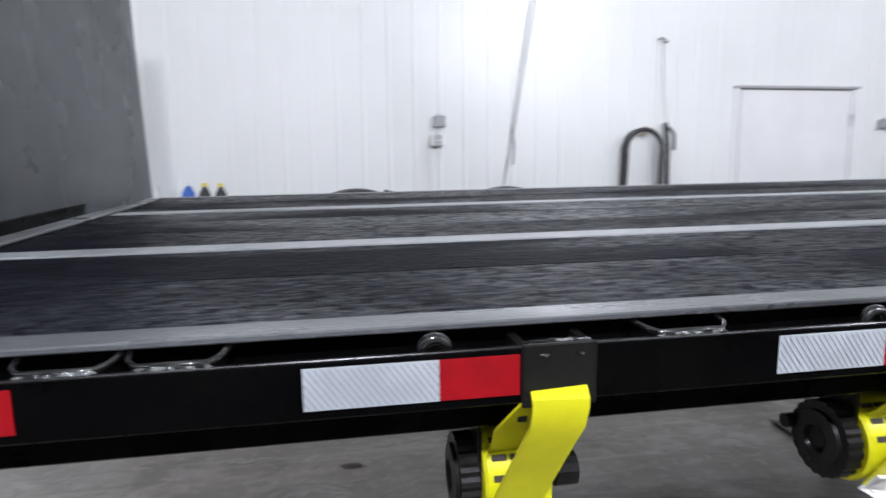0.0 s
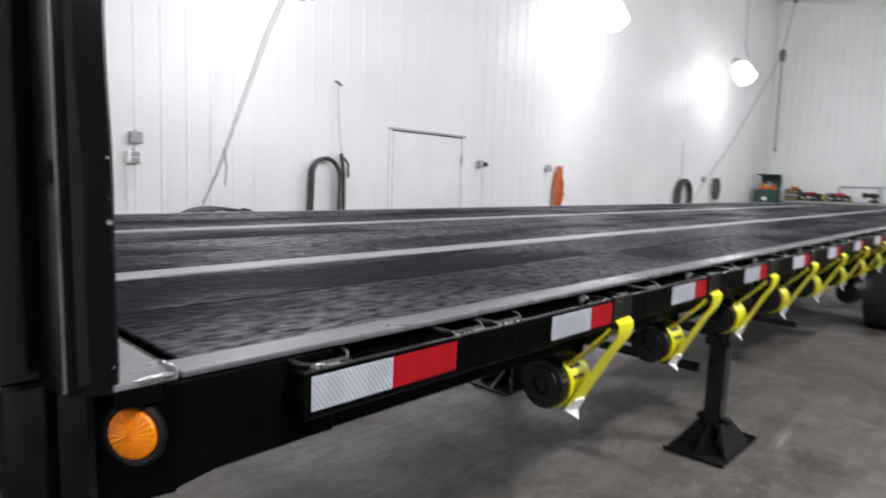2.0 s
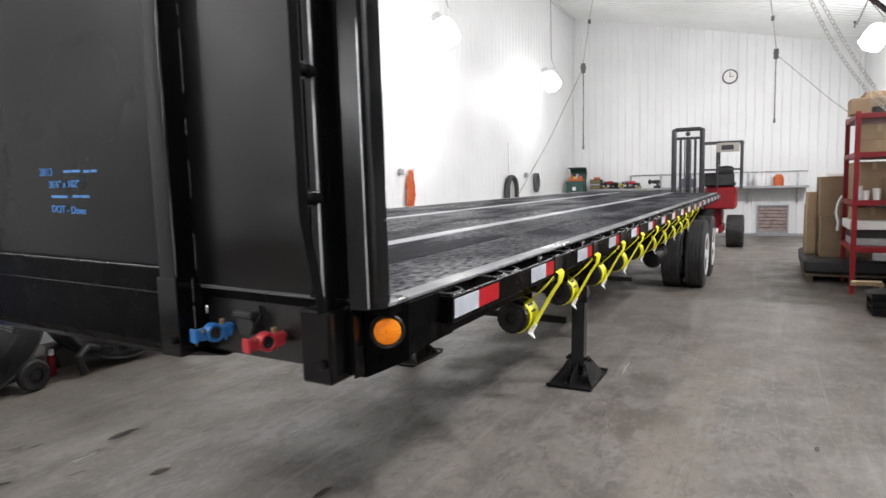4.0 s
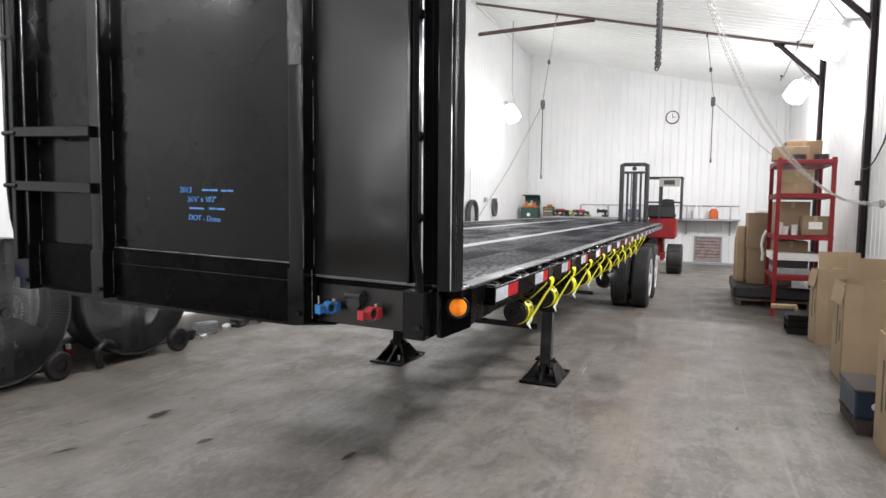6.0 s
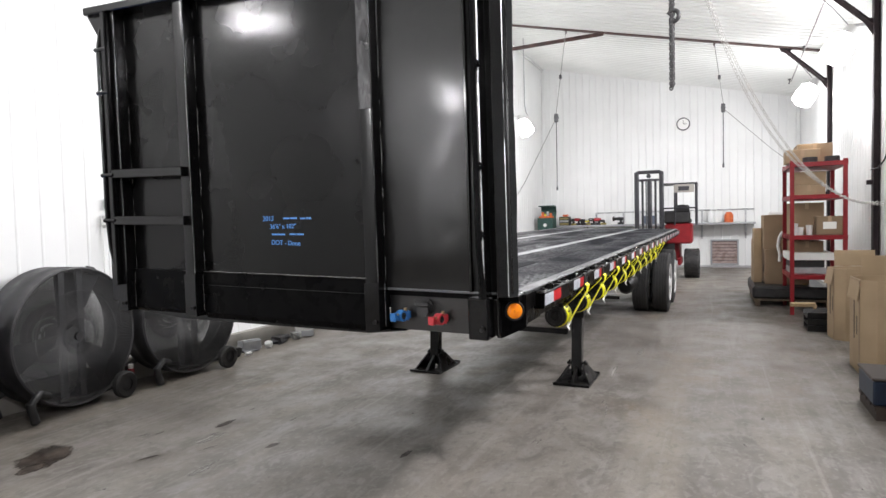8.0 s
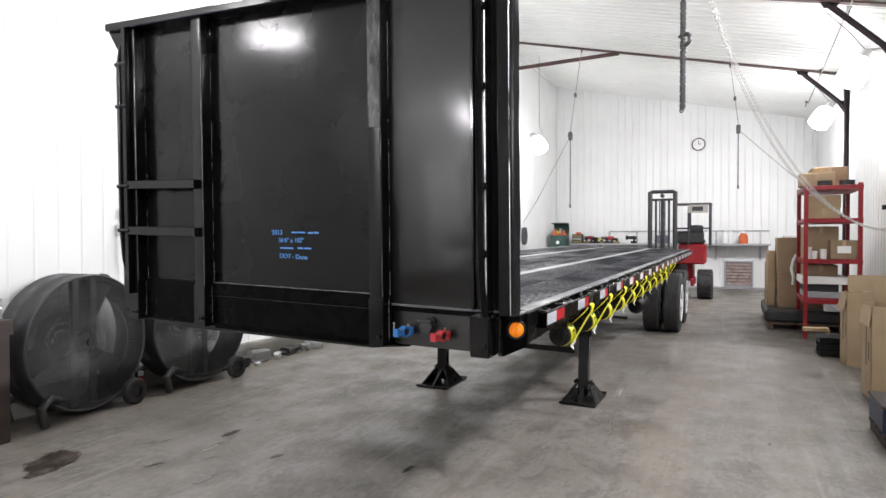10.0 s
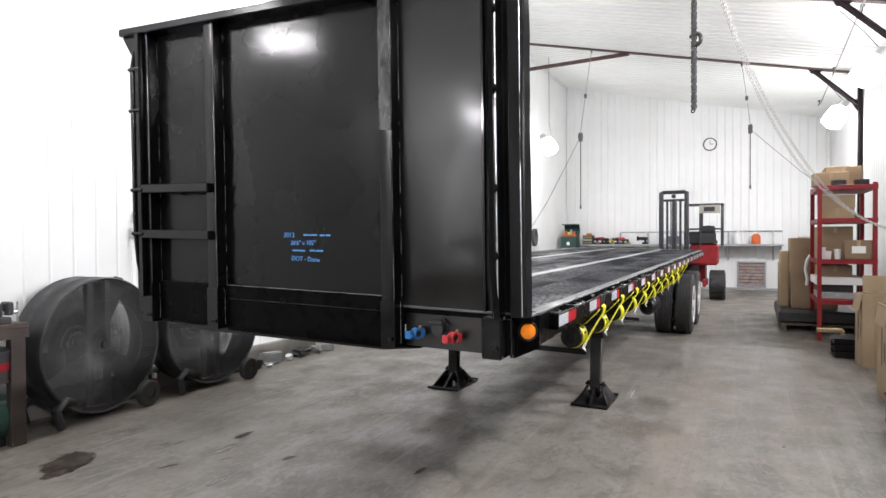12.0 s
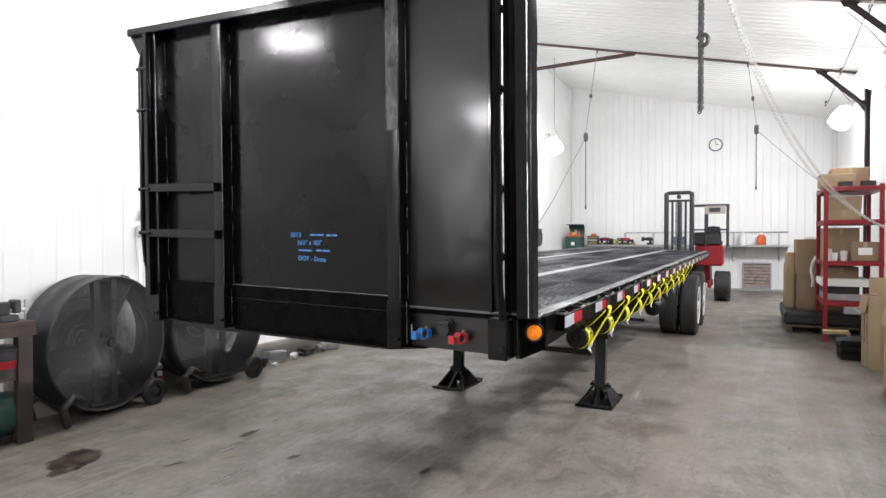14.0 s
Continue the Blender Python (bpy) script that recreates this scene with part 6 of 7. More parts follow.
TOOLS = ((4.02, M_RED), (3.86, M_PLASTIC), (3.70, M_RED), (3.52, M_PLASTIC), (3.36, M_YELLOW_CAP), (3.20, M_PLASTIC), (3.02, M_REDCAST), (2.86, M_PLASTIC), (2.30, M_PLASTIC))
for k, (y, m) in enumerate(TOOLS):
    power_tool(y, m, k)
tc = thing("tool_chest", pose(17.5, 4.55, 0), "dark green steel tool chest with its lid open", "tool chest")
part("body", a_box(-0.25, 0.25, -0.26, 0.26, 1.02, 1.70, bevel=0.01), M_GREEN, tc)
# the arched lid stands open behind the tray
lid_out = [(0.20 + 0.10 * math.sin(a), 1.70 + 0.40 * a / math.pi) for a in np.linspace(0, math.pi, 9)]
lid_in = [(x - 0.018, z) for x, z in reversed(lid_out)]
part("lid", a_prism([(x, z) for x, z in lid_out + lid_in], "y", -0.26, 0.26), M_GREEN, tc)
part("lid_lip", a_box(-0.10, 0.20, -0.265, 0.265, 2.08, 2.115, bevel=0.008), M_GREEN, tc)
part("stand", a_box(-0.24, 0.24, -0.25, 0.25, 0.0, 1.02, bevel=0.01), M_GREEN, tc)
part("tray", a_box(-0.2, 0.1, -0.22, 0.22, 1.70, 1.76, bevel=0.006), M_ORANGE, tc)
for k, (y, h, m) in enumerate(((-0.16, 0.10, M_ORANGE), (-0.05, 0.16, M_GALV), (0.04, 0.08, M_YELLOW_CAP), (0.14, 0.13, M_ORANGE))):
    part("tray_tool", a_box(-0.14 + 0.03 * k, -0.06 + 0.03 * k, y - 0.035, y + 0.035, 1.76, 1.76 + h, bevel=0.01), m, tc)
part("lock", a_cyl((-0.25, 0.0, 1.46), (-0.27, 0.0, 1.46), 0.06, 14), M_PAPER, tc)
dr = thing("parts_drawers", pose(17.5, 4.05, 1.432), "small stack of black and yellow parts drawers", "drawers")
part("case", a_box(0.36, 0.62, -0.17, 0.17, 0.0, 0.30, bevel=0.005), M_PLASTIC, dr)
for k in range(3):
    part("drawer", a_box(0.335, 0.359, -0.15, 0.15, 0.02 + 0.092 * k, 0.085 + 0.092 * k, bevel=0.006), M_OCHRE if k != 1 else M_GREY_BOX, dr)
part("top_tool", a_box(0.40, 0.52, -0.12, 0.06, 0.301, 0.37, bevel=0.015), M_ORANGE, dr)
bs = thing("battery_charger", pose(SX, 1.35, SHELF_Z), "blue-grey charger box with a silver lamp on the shelf", "charger")
part("case", a_box(-0.2, 0.2, -0.2, 0.2, 0.0, 0.26, bevel=0.012), mat("blue_grey_paint", (0.08, 0.10, 0.14), 0.5), bs)
part("dome", lathe(bmesh.new(), [(0.11, 0.26), (0.09, 0.36), (0.0001, 0.40)], "z", 18), M_GALV, bs, smooth=50)


# ---- forklift behind the trailer ----
def forklift():
    """A truck-mounted forklift: mast, overhead guard, seat, red body, three wheels. It faces -x."""
    root = thing("forklift", pose(13.9, 0.52, 0), "red three-wheel forklift with a tall black mast", "forklift")
    for y in (0.705, 0.09):
        part("mast_post", a_box(-0.06, 0.06, y - 0.055, y + 0.055, 0.12, 2.81, bevel=0.03), M_MAST, root, "black mast upright")
    for y in (0.56, 0.24):
        part("inner_post", a_box(-0.03, 0.05, y - 0.025, y + 0.025, 0.12, 2.60, bevel=0.006), M_MAST, root)
    part("crosshead", a_box(-0.05, 0.05, 0.10, 0.70, 2.75, 2.84, bevel=0.03), M_MAST, root)
    part("crosshead", a_box(-0.04, 0.04, 0.15, 0.65, 2.56, 2.62, bevel=0.01), M_MAST, root)
    part("lift_cylinder", a_cyl((0, 0.40, 0.2), (0, 0.40, 2.62), 0.045, 14), M_MAST, root)
    part("chain_sheave", a_cyl((-0.05, 0.40, 2.69), (0.0, 0.40, 2.69), 0.055, 14), M_MAST, root)
    part("chain", a_box(-0.045, -0.035, 0.45, 0.48, 0.6, 2.55), M_CORD, root)
    part("chain", a_box(-0.045, -0.035, 0.32, 0.35, 0.6, 2.55), M_CORD, root)
    part("carriage", a_box(-0.12, -0.06, 0.06, 0.74, 0.55, 1.0, bevel=0.01), M_MAST, root)
    for y in (0.16, 0.56):
        part("fork", a_prism([(-0.12, 0.95), (-0.16, 0.95), (-0.16, 0.60), (-1.2, 0.57), (-1.2, 0.60), (-0.12, 0.66)], "y", y, y + 0.1), M_MAST, root)
    bm = bmesh.new()
    box(bm, 0.35, 1.35, -0.62, 0.04, 0.92, 1.45, bevel=0.04)
    box(bm, 0.30, 0.50, -0.20, 0.80, 0.40, 0.72, bevel=0.03)
    box(bm, 0.80, 1.70, -0.30, 0.60, 0.45, 1.20, bevel=0.04)
    part("body", bm, M_RED, root, "red painted steel body")
    part("side_frame", a_box(0.05, 1.1, -0.36, -0.28, 0.38, 0.55, bevel=0.01), M_RED, root)
    # overhead guard
    for x in (0.30, 1.05):
        for y in (-0.72, -0.21):
            part("guard_post", a_cyl((x, y, 1.40), (x, y, 2.47), 0.024, 8), M_MAST, root)
    part("guard_roof", a_box(0.25, 1.10, -0.76, 0.14, 2.47, 2.50, bevel=0.01), M_MAST, root)
    part("sun_visor", a_box(0.26, 0.28, -0.68, -0.19, 2.25, 2.46), M_VISOR, root, "smoky grey-tan visor panel")
    part("visor_sign", a_box(0.252, 0.259, -0.56, -0.30, 2.30, 2.41), M_MAST, root)
    part("work_light", a_cyl((0.2, -0.60, 2.21), (0.26, -0.60, 2.21), 0.04, 14), M_PAPER, root)
    part("crossbar", a_cyl((0.30, -0.72, 1.85), (0.30, 0.1, 1.85), 0.02, 8), M_MAST, root)
    part("seat", a_box(0.55, 0.95, -0.60, -0.16, 1.45, 1.58, bevel=0.04), M_PLASTIC, root)
    part("seat_back", a_box(0.88, 0.98, -0.54, -0.20, 1.55, 1.94, bevel=0.04), M_PLASTIC, root)
    part("console", a_box(0.34, 0.52, -0.58, 0.08, 1.45, 1.78, bevel=0.04), M_PLASTIC, root)
    part("steering_wheel", a_tube([(0.42 + 0.06 * math.cos(a), -0.38 + 0.17 * math.sin(a), 1.83 + 0.10 * math.cos(a)) for a in np.linspace(0, 2 * math.pi, 24, endpoint=False)], 0.014, 6, closed=True), M_PLASTIC, root, smooth=60)
    part("lever", a_cyl((0.40, -0.22, 1.7), (0.34, -0.22, 2.0), 0.012, 6), M_GALV, root)

    def wheel(x, y, r, w):
        prof = [(r * 0.55, -w / 2), (r * 0.9, -w / 2), (r, -w * 0.38), (r, w * 0.38), (r * 0.9, w / 2), (r * 0.55, w / 2)]
        bm = lathe(bmesh.new(), [(a, y + b) for a, b in prof], "y", 36, (x, 0, r))
        wh = part("wheel", bm, M_RUBBER, root, "black lugged tyre")
        bm = bmesh.new()
        for k in range(18):
            a = 2 * math.pi * k / 18
            for s in (-1, 1):
                box(bm, -0.03, 0.03, -w * 0.22, w * 0.22, r - 0.02, r + 0.012, m=Matrix.Translation((x, y + s * w * 0.24, r)) @ Matrix.Rotation(a + s * 0.09, 4, "Y") @ Matrix.Rotation(radians(25 * s), 4, "Z"))
        tagged(part("tread", bm, M_RUBBER, wh), kind="stuff")
        part("rim", lathe(bmesh.new(), [(0.0001, y - w * 0.35), (r * 0.3, y - w * 0.36), (r * 0.5, y - w * 0.46), (r * 0.56, y - w * 0.49), (r * 0.56, y + w * 0.49), (0.0001, y + w * 0.3)], "y", 28, (x, 0, r)), M_WHITE_RIM, wh, "white rim", smooth=40)

    wheel(0.85, -0.60, 0.38, 0.38)
    wheel(0.25, 0.98, 0.38, 0.30)
    wheel(1.65, 0.35, 0.34, 0.28)
    return root


M_VISOR = mat("smoky_visor", (0.30, 0.28, 0.25), 0.3)
M_MAST = mat("black_mast_steel", (0.014, 0.013, 0.018), 0.45, var=(0.024, 0.023, 0.027), scale=6, rough_var=0.12)
forklift()


# ---- hanging things ----
def chain(name, pts, link_len, link_w, wire, material, label, step=None):
    """A chain of links along a path, every other link turned a quarter."""
    pts = [Vector(p) for p in pts]
    dense = []
    for a, b in zip(pts, pts[1:]):
        n = max(1, int((b - a).length / 0.005))
        dense += [a.lerp(b, k / n) for k in range(n)]
    dense.append(pts[-1])
    root = thing(name, Matrix.Translation(pts[0]), label, "chain")
    base = bmesh.new()
    h, w = link_len / 2 - link_w / 2, link_w / 2
    loop = [(w * math.cos(a), 0, h + w * math.sin(a)) for a in np.linspace(0, math.pi, 5)] + [(w * math.cos(a), 0, -h + w * math.sin(a)) for a in np.linspace(math.pi, 2 * math.pi, 5)]
    tube(base, loop, wire, 5, closed=True)
    me = mesh_of("link", base)
    me.materials.append(material)
    me.shade_smooth()
    step = step or link_len - 2.2 * wire
    dist, nxt, k = 0.0, 0.0, 0
    for a, b in zip(dense, dense[1:]):
        if dist >= nxt and k < 290:
            d = (b - a).normalized()
            ob = new("link", me)
            ob.parent = root
            ob.matrix_basis = Matrix.Translation(a - pts[0]) @ d.to_track_quat("Z", "Y").to_matrix().to_4x4() @ Matrix.Rotation(math.pi / 2 * (k % 2), 4, "Z")
            nxt += step
            k += 1
        dist += (b - a).length
    return root


M_ZINC = mat("bright_zinc", (0.62, 0.61, 0.585), 0.42, 0.5, var=(0.42, 0.41, 0.39), scale=40)
M_CHAIN = mat("black_chain_steel", (0.035, 0.035, 0.038), 0.4, 0.6, var=(0.06, 0.058, 0.056), scale=20)
HX, HY = 2.0, -0.42
hoist = thing("chain_hoist", pose(HX, HY, 0), "dark steel chain hoist body under the ceiling", "hoist")
part("body", a_box(-0.50, 0.15, -0.1, 0.14, 4.95, 5.35, bevel=0.03), M_CHAIN, hoist)
part("hanger", a_box(-0.03, 0.03, -0.03, 0.03, 5.35, ceil_z(HY) - 0.021), M_CHAIN, hoist)
for dx, dy, low in ((-0.007, 0.006, 2.56), (0.009, -0.008, 2.58)):
    chain("load_chain", [(HX + dx, HY + dy, 4.95), (HX + dx, HY + dy, low)], 0.031, 0.021, 0.0056, M_CHAIN, "black steel load chain hanging straight down")
hk = thing("chain_hook", pose(HX, HY, 3.12), "black steel hook on a hanging chain", "hook")
part("hook", a_tube([(0.0 + 0.01 * math.cos(a), -0.012 + 0.040 * math.cos(a), 0.044 * math.sin(a)) for a in np.linspace(0.4, 5.4, 18)], 0.016, 8), M_CHAIN, hk, smooth=60)
part("shackle", a_box(-0.018, 0.018, -0.018, 0.018, 0.03, 0.09, bevel=0.006), M_CHAIN, hk)

# galvanised hand chain pulled aside and tied back to the south wall, two strands sagging in one upright plane
CHAIN_FOOT, CHAIN_TURN = Vector((4.25, -2.75, 0.0)), radians(-42)
CHAIN_WAY = Vector((math.cos(CHAIN_TURN), math.sin(CHAIN_TURN), 0.0))
CHAIN_SIDE = Vector((-CHAIN_WAY.y, CHAIN_WAY.x, 0.0))


def chain_height(s):
    return 3.498 + s * (3.855 + s * (2.827 + s * (0.870 + s * 0.1126)))


def chain_point(s, z, side):
    return CHAIN_FOOT + CHAIN_WAY * s + CHAIN_SIDE * side + Vector((0, 0, z))


for k, (off, drop) in enumerate(((0.026, 0.010), (-0.026, -0.012))):
    way = [chain_point(-3.52, 4.95, off), chain_point(-3.42, 4.25, off), chain_point(-3.29, 3.68, off)]
    for s in np.linspace(-3.17, -1.27, 24):
        spread = math.sin(math.pi * (s + 3.17) / 1.9)
        way.append(chain_point(s, chain_height(s) + drop * (0.4 + 1.6 * spread), off * (0.6 + spread + 0.35 * math.sin(5 * s + 2 * k))))
    way += [chain_point(-1.05, 1.665 + drop, off * 0.3), chain_point(-0.92, 1.665 + drop, 0.2 * off)]
    chain("hand_chain", way, 0.036, 0.019, 0.0026, M_ZINC, "galvanised hand chain tied back to the wall", step=0.030)
tie = thing("tie_strap", pose(*chain_point(-0.92, 1.665, 0)), "grey strap tying a hand chain back to the wall", "strap")
part("knot", a_tube([(0.020 * math.cos(a) - 0.03, 0.012 * math.sin(2 * a), 0.026 * math.sin(a)) for a in np.linspace(0, 2 * math.pi, 14, endpoint=False)], 0.010, 6, closed=True), M_ROPE, tie, smooth=60)
for z in (0.012, -0.030):
    end = chain_point(0.335, 1.66 + z, 0) - chain_point(-0.92, 1.665, 0)
    part("strand", a_tube([(-0.02, 0.01, 0.0), (end.x * 0.5, end.y * 0.5, z * 0.7 - 0.012), tuple(end)], 0.0075, 6), M_ROPE, tie, smooth=60)


def cord_drop(x, y, z_low, z_box, tie, label):
    root = thing("pull_cord", pose(x, y, 0), label, "pull cord")
    part("cord", a_tube([(tie[0] - x, tie[1] - y, ceil_z(tie[1]) - 0.05), (0, 0, z_box + 0.1)], 0.009, 6), M_ROPE, root)
    part("clip", a_box(-0.03, 0.03, -0.03, 0.03, -0.05, 0.05, bevel=0.012, m=Matrix.Translation(Vector((0, 0, z_box + 0.1)).lerp(Vector((tie[0] - x, tie[1] - y, ceil_z(tie[1]) - 0.05)), 0.42))), M_CORD, root)
    part("eye_bolt", a_cyl((tie[0] - x, tie[1] - y, ceil_z(tie[1]) - 0.13), (tie[0] - x, tie[1] - y, ceil_z(tie[1]) - 0.056), 0.022, 8), M_STEEL_BROWN, root)
    part("pulley", a_box(-0.035, 0.035, -0.045, 0.045, z_box - 0.11, z_box + 0.09, bevel=0.015), M_CORD, root)
    part("sheave", a_cyl((-0.05, 0, z_box), (0.05, 0, z_box), 0.05, 12), M_CORD, root)
    part("lower_cord", a_tube([(0, 0, z_box - 0.1), (0, 0, z_low)], 0.012, 6), M_CORD, root)
    part("knot", a_cyl((0, 0, z_low - 0.05), (0, 0, z_low + 0.03), 0.022, 8), M_CORD, root)


cord_drop(11.42, 2.73, 2.36, 4.0, (12.8, 2.78), "dark pull cord with a pulley hanging from the ceiling")
cord_drop(12.45, -0.84, 2.76, 4.06, (12.8, -0.66), "dark pull cord with a pulley hanging from the ceiling")
tagged(part("tie_rope", a_tube([(11.42, 2.78, 3.9), (12.4, 3.8, 2.6), (13.4, Y_N - 0.03, 1.37)], 0.008, 6), M_ROPE), "thin grey rope tied from a pulley to the wall", "rope")
tagged(part("tie_rope", a_tube([(12.45, -0.88, 4.0), (12.6, -1.8, 3.1), (12.7, Y_S + 0.16, 2.2)], 0.008, 6), M_ROPE), "thin grey rope tied from a pulley to the wall", "rope")
# conduit lines under the ceiling along the south side
tagged(part("ceiling_cable", a_tube([(4.0, -2.36, ceil_z(-2.36) - 0.06), (8.8, -2.40, ceil_z(-2.40) - 0.06), (12.0, -2.46, ceil_z(-2.46) - 0.06), (16.2, -2.53, ceil_z(-2.53) - 0.06)], 0.014, 6), M_ROPE), "grey cable running under the ceiling", "cable")
for x in (8.6, 12.6, 16.1):
    y = -2.41 - 0.01 * (x - 8.6)
    hk = thing("cable_hook", pose(x, y, 0), "small dark ceiling hook holding a cable", "hook")
    part("hook", a_tube([(0, 0, ceil_z(y) - 0.022), (0, 0, ceil_z(y) - 0.10), (0.02, 0.02, ceil_z(y) - 0.15), (0.05, 0.0, ceil_z(y) - 0.13)], 0.011, 6), M_CORD, hk)
    part("plate", a_box(-0.05, 0.05, -0.03, 0.03, ceil_z(y) - 0.05, ceil_z(y) - 0.022, bevel=0.004), M_CORD, hk)


# ---- south wall ----
def rack():
    root = thing("storage_rack", pose(8.14, -2.52, 0), "red painted steel storage rack against the wall", "rack")
    for x in (0.0, 1.22):
        for y in (0.0, 0.72):
            part("upright", a_box(x - 0.03, x + 0.03, y - 0.03, y + 0.03, 0.0, 2.44, bevel=0.004), M_RED, root)
    for z in (0.64, 1.265, 1.90, 2.41):
        part("shelf", a_box(-0.035, 1.255, -0.035, 0.755, z - 0.07, z, bevel=0.004), M_RED, root)
    return root


rack()


def carton(x0, x1, y0, y1, z0, z1, material, label, flaps=0, tape=True, marks=0, rz=0.0, group=""):
    """A cardboard box: four walls, flaps if open, tape and print."""
    cx, cy = (x0 + x1) / 2, (y0 + y1) / 2
    w, d, h = (x1 - x0) / 2, (y1 - y0) / 2, z1 - z0
    root = thing("cardboard_box", pose(cx, cy, z0, 0, 0, rz), label, "box", group=group)
    if flaps:
        t = 0.006
        bm = bmesh.new()
        box(bm, -w, w, -d, -d + t, 0, h)
        box(bm, -w, w, d - t, d, 0, h)
        box(bm, -w, -w + t, -d + t, d - t, 0, h)
        box(bm, w - t, w, -d + t, d - t, 0, h)
        box(bm, -w + t, w - t, -d + t, d - t, 0, 0.012)
        part("body", bm, material, root)
        for k in range(flaps):
            ang = radians((25, -35, 60, -20)[k])
            if k % 2 == 0:
                m = Matrix.Translation((-w if k == 0 else w, 0, h)) @ Matrix.Rotation(ang if k == 0 else -ang, 4, "Y")
                part("flap", a_box(-0.003, 0.003, -d + 0.01, d - 0.01, 0.0, min(0.24, d), m=m), material, root)
            else:
                m = Matrix.Translation((0, d if k == 1 else -d, h)) @ Matrix.Rotation(ang if k == 1 else -ang, 4, "X")
                part("flap", a_box(-w + 0.01, w - 0.01, -0.003, 0.003, 0.0, min(0.2, w), m=m), material, root)
    else:
        part("body", a_box(-w, w, -d, d, 0, h, bevel=0.006), material, root)
    if tape and not flaps:
        bm = bmesh.new()
        box(bm, -w - 0.0015, w + 0.0015, -0.025, 0.025, h - 0.10, h + 0.0015)
        part("tape", bm, M_TAPE_BROWN, root)
    for k in range(marks):
        zc = h * (0.30 + 0.35 * k)
        part("print", a_box(-w - 0.002, -w + 0.001, -d * 0.15, d * 0.02, zc, zc + h * 0.28), M_INK, root)
        part("print", a_box(-w * 0.2, w * 0.25, d - 0.001, d + 0.002, zc, zc + h * 0.22), M_INK, root)
    return root


M_TAPE_BROWN = mat("brown_tape", (0.40, 0.28, 0.17), 0.35, coat=0.3)
G = "cardboard boxes"
# on the rack
carton(8.25, 8.62, -2.20, -1.72, 2.412, 2.62, M_CARD, "small brown cardboard box on the rack top", group=G)
carton(8.60, 9.2, -2.42, -1.92, 2.412, 2.74, M_CARD, "tan cardboard box on the rack top", group=G)
carton(8.30, 8.75, -2.28, -1.83, 1.902, 2.06, M_CARD, "flat tan cardboard box on a rack shelf", group=G)
carton(8.30, 8.76, -2.29, -1.83, 2.062, 2.27, M_CARD, "tan cardboard box stacked on a rack shelf", group=G)
carton(8.45, 9.0, -2.28, -1.80, 1.267, 1.78, M_CARD_DARK, "plain brown cardboard box on a rack shelf", group=G)
carton(8.18, 8.6, -2.50, -2.14, 1.267, 1.56, M_CARD_DARK, "brown cardboard box with a white label", group=G)
lb = thing("paper_label", pose(8.175, -2.32, 1.42), "white paper label stuck on a cardboard box", "label")
part("paper", a_box(-0.0015, 0.004, -0.09, 0.09, -0.06, 0.05), M_PAPER, lb)
carton(8.35, 9.1, -2.30, -1.80, 0.642, 0.74, M_GREY_BOX, "flat grey carton on a rack shelf", tape=False, group=G)
carton(8.40, 9.1, -2.28, -1.80, 0.742, 0.86, M_PLASTIC, "flat black carton on a rack shelf", tape=False, group=G)
carton(8.30, 9.2, -2.40, -1.76, 0.862, 0.98, M_PAPER, "wide white carton on a rack shelf", tape=False, group=G)
carton(8.50, 9.1, -2.28, -1.82, 0.982, 1.16, M_CARD_DARK, "brown cardboard box on a rack shelf", group=G)
for k, (x, y) in enumerate(((8.25, -2.06), (8.25, -2.36))):
    ring = thing("black_coil", pose(x, y, 2.412), "flat black coil lying on the rack top", "coil")
    for q in range(3):
        part("coil_turn", a_tube([(0.08 * math.cos(a), 0.09 * math.sin(a), 0.018 + 0.024 * q) for a in np.linspace(0, 2 * math.pi, 24, endpoint=False)], 0.016, 6, closed=True), M_HOSE, ring, smooth=60)
for k, (x, y, m) in enumerate(((8.22, -1.92, M_PAPER), (8.24, -2.05, M_CLEAR), (8.20, -1.84, M_CLEAR))):
    cu = thing("plastic_tub", pose(x, y, 1.266), "small white plastic tub on a rack shelf", "tub")
    part("body", lathe(bmesh.new(), [(0.04, 0.0), (0.05, 0.12 + 0.03 * k), (0.053, 0.125 + 0.03 * k), (0.0001, 0.13 + 0.03 * k)], "z", 18), m, cu, smooth=40)
rg = thing("rag", pose(9.36, -1.815, 0), "white rag hanging on the rack upright", "rag")
part("cloth", a_tube([(0.0, 0.05, 1.30), (-0.02, 0.10, 1.20), (0.02, 0.12, 1.05), (-0.03, 0.09, 0.90), (0.0, 0.10, 0.78)], 0.026, 8), M_PAPER, rg, smooth=70)

# cartons on a pallet beyond the rack
pl = thing("pallet", pose(10.2, -1.9, 0), "low wooden pallet carrying cardboard boxes", "pallet")
for k in range(7):
    part("board", a_box(-1.1 + k * 0.31, -0.98 + 0.12 + k * 0.31, -0.6, 0.6, 0.10, 0.125), M_WOOD_DARK, pl)
for y in (-0.58, -0.04, 0.50):
    part("runner", a_box(-1.1, 1.1, y, y + 0.08, 0.0, 0.10), M_WOOD_DARK, pl)
bt = thing("black_tarp", pose(10.2, -1.9, 0.126), "folded black sheet under cardboard boxes", "tarp")
part("sheet", a_box(-1.05, 1.05, -0.56, 0.62, 0.0, 0.22, bevel=0.04), M_HOSE, bt)
carton(9.55, 10.4, -2.2, -1.50, 0.348, 0.98, M_CARD_DARK, "large brown cardboard box stacked on a pallet", marks=1, group=G)
carton(9.55, 10.3, -2.2, -1.48, 0.982, 1.60, M_CARD_DARK, "large brown cardboard box stacked on a pallet", group=G)
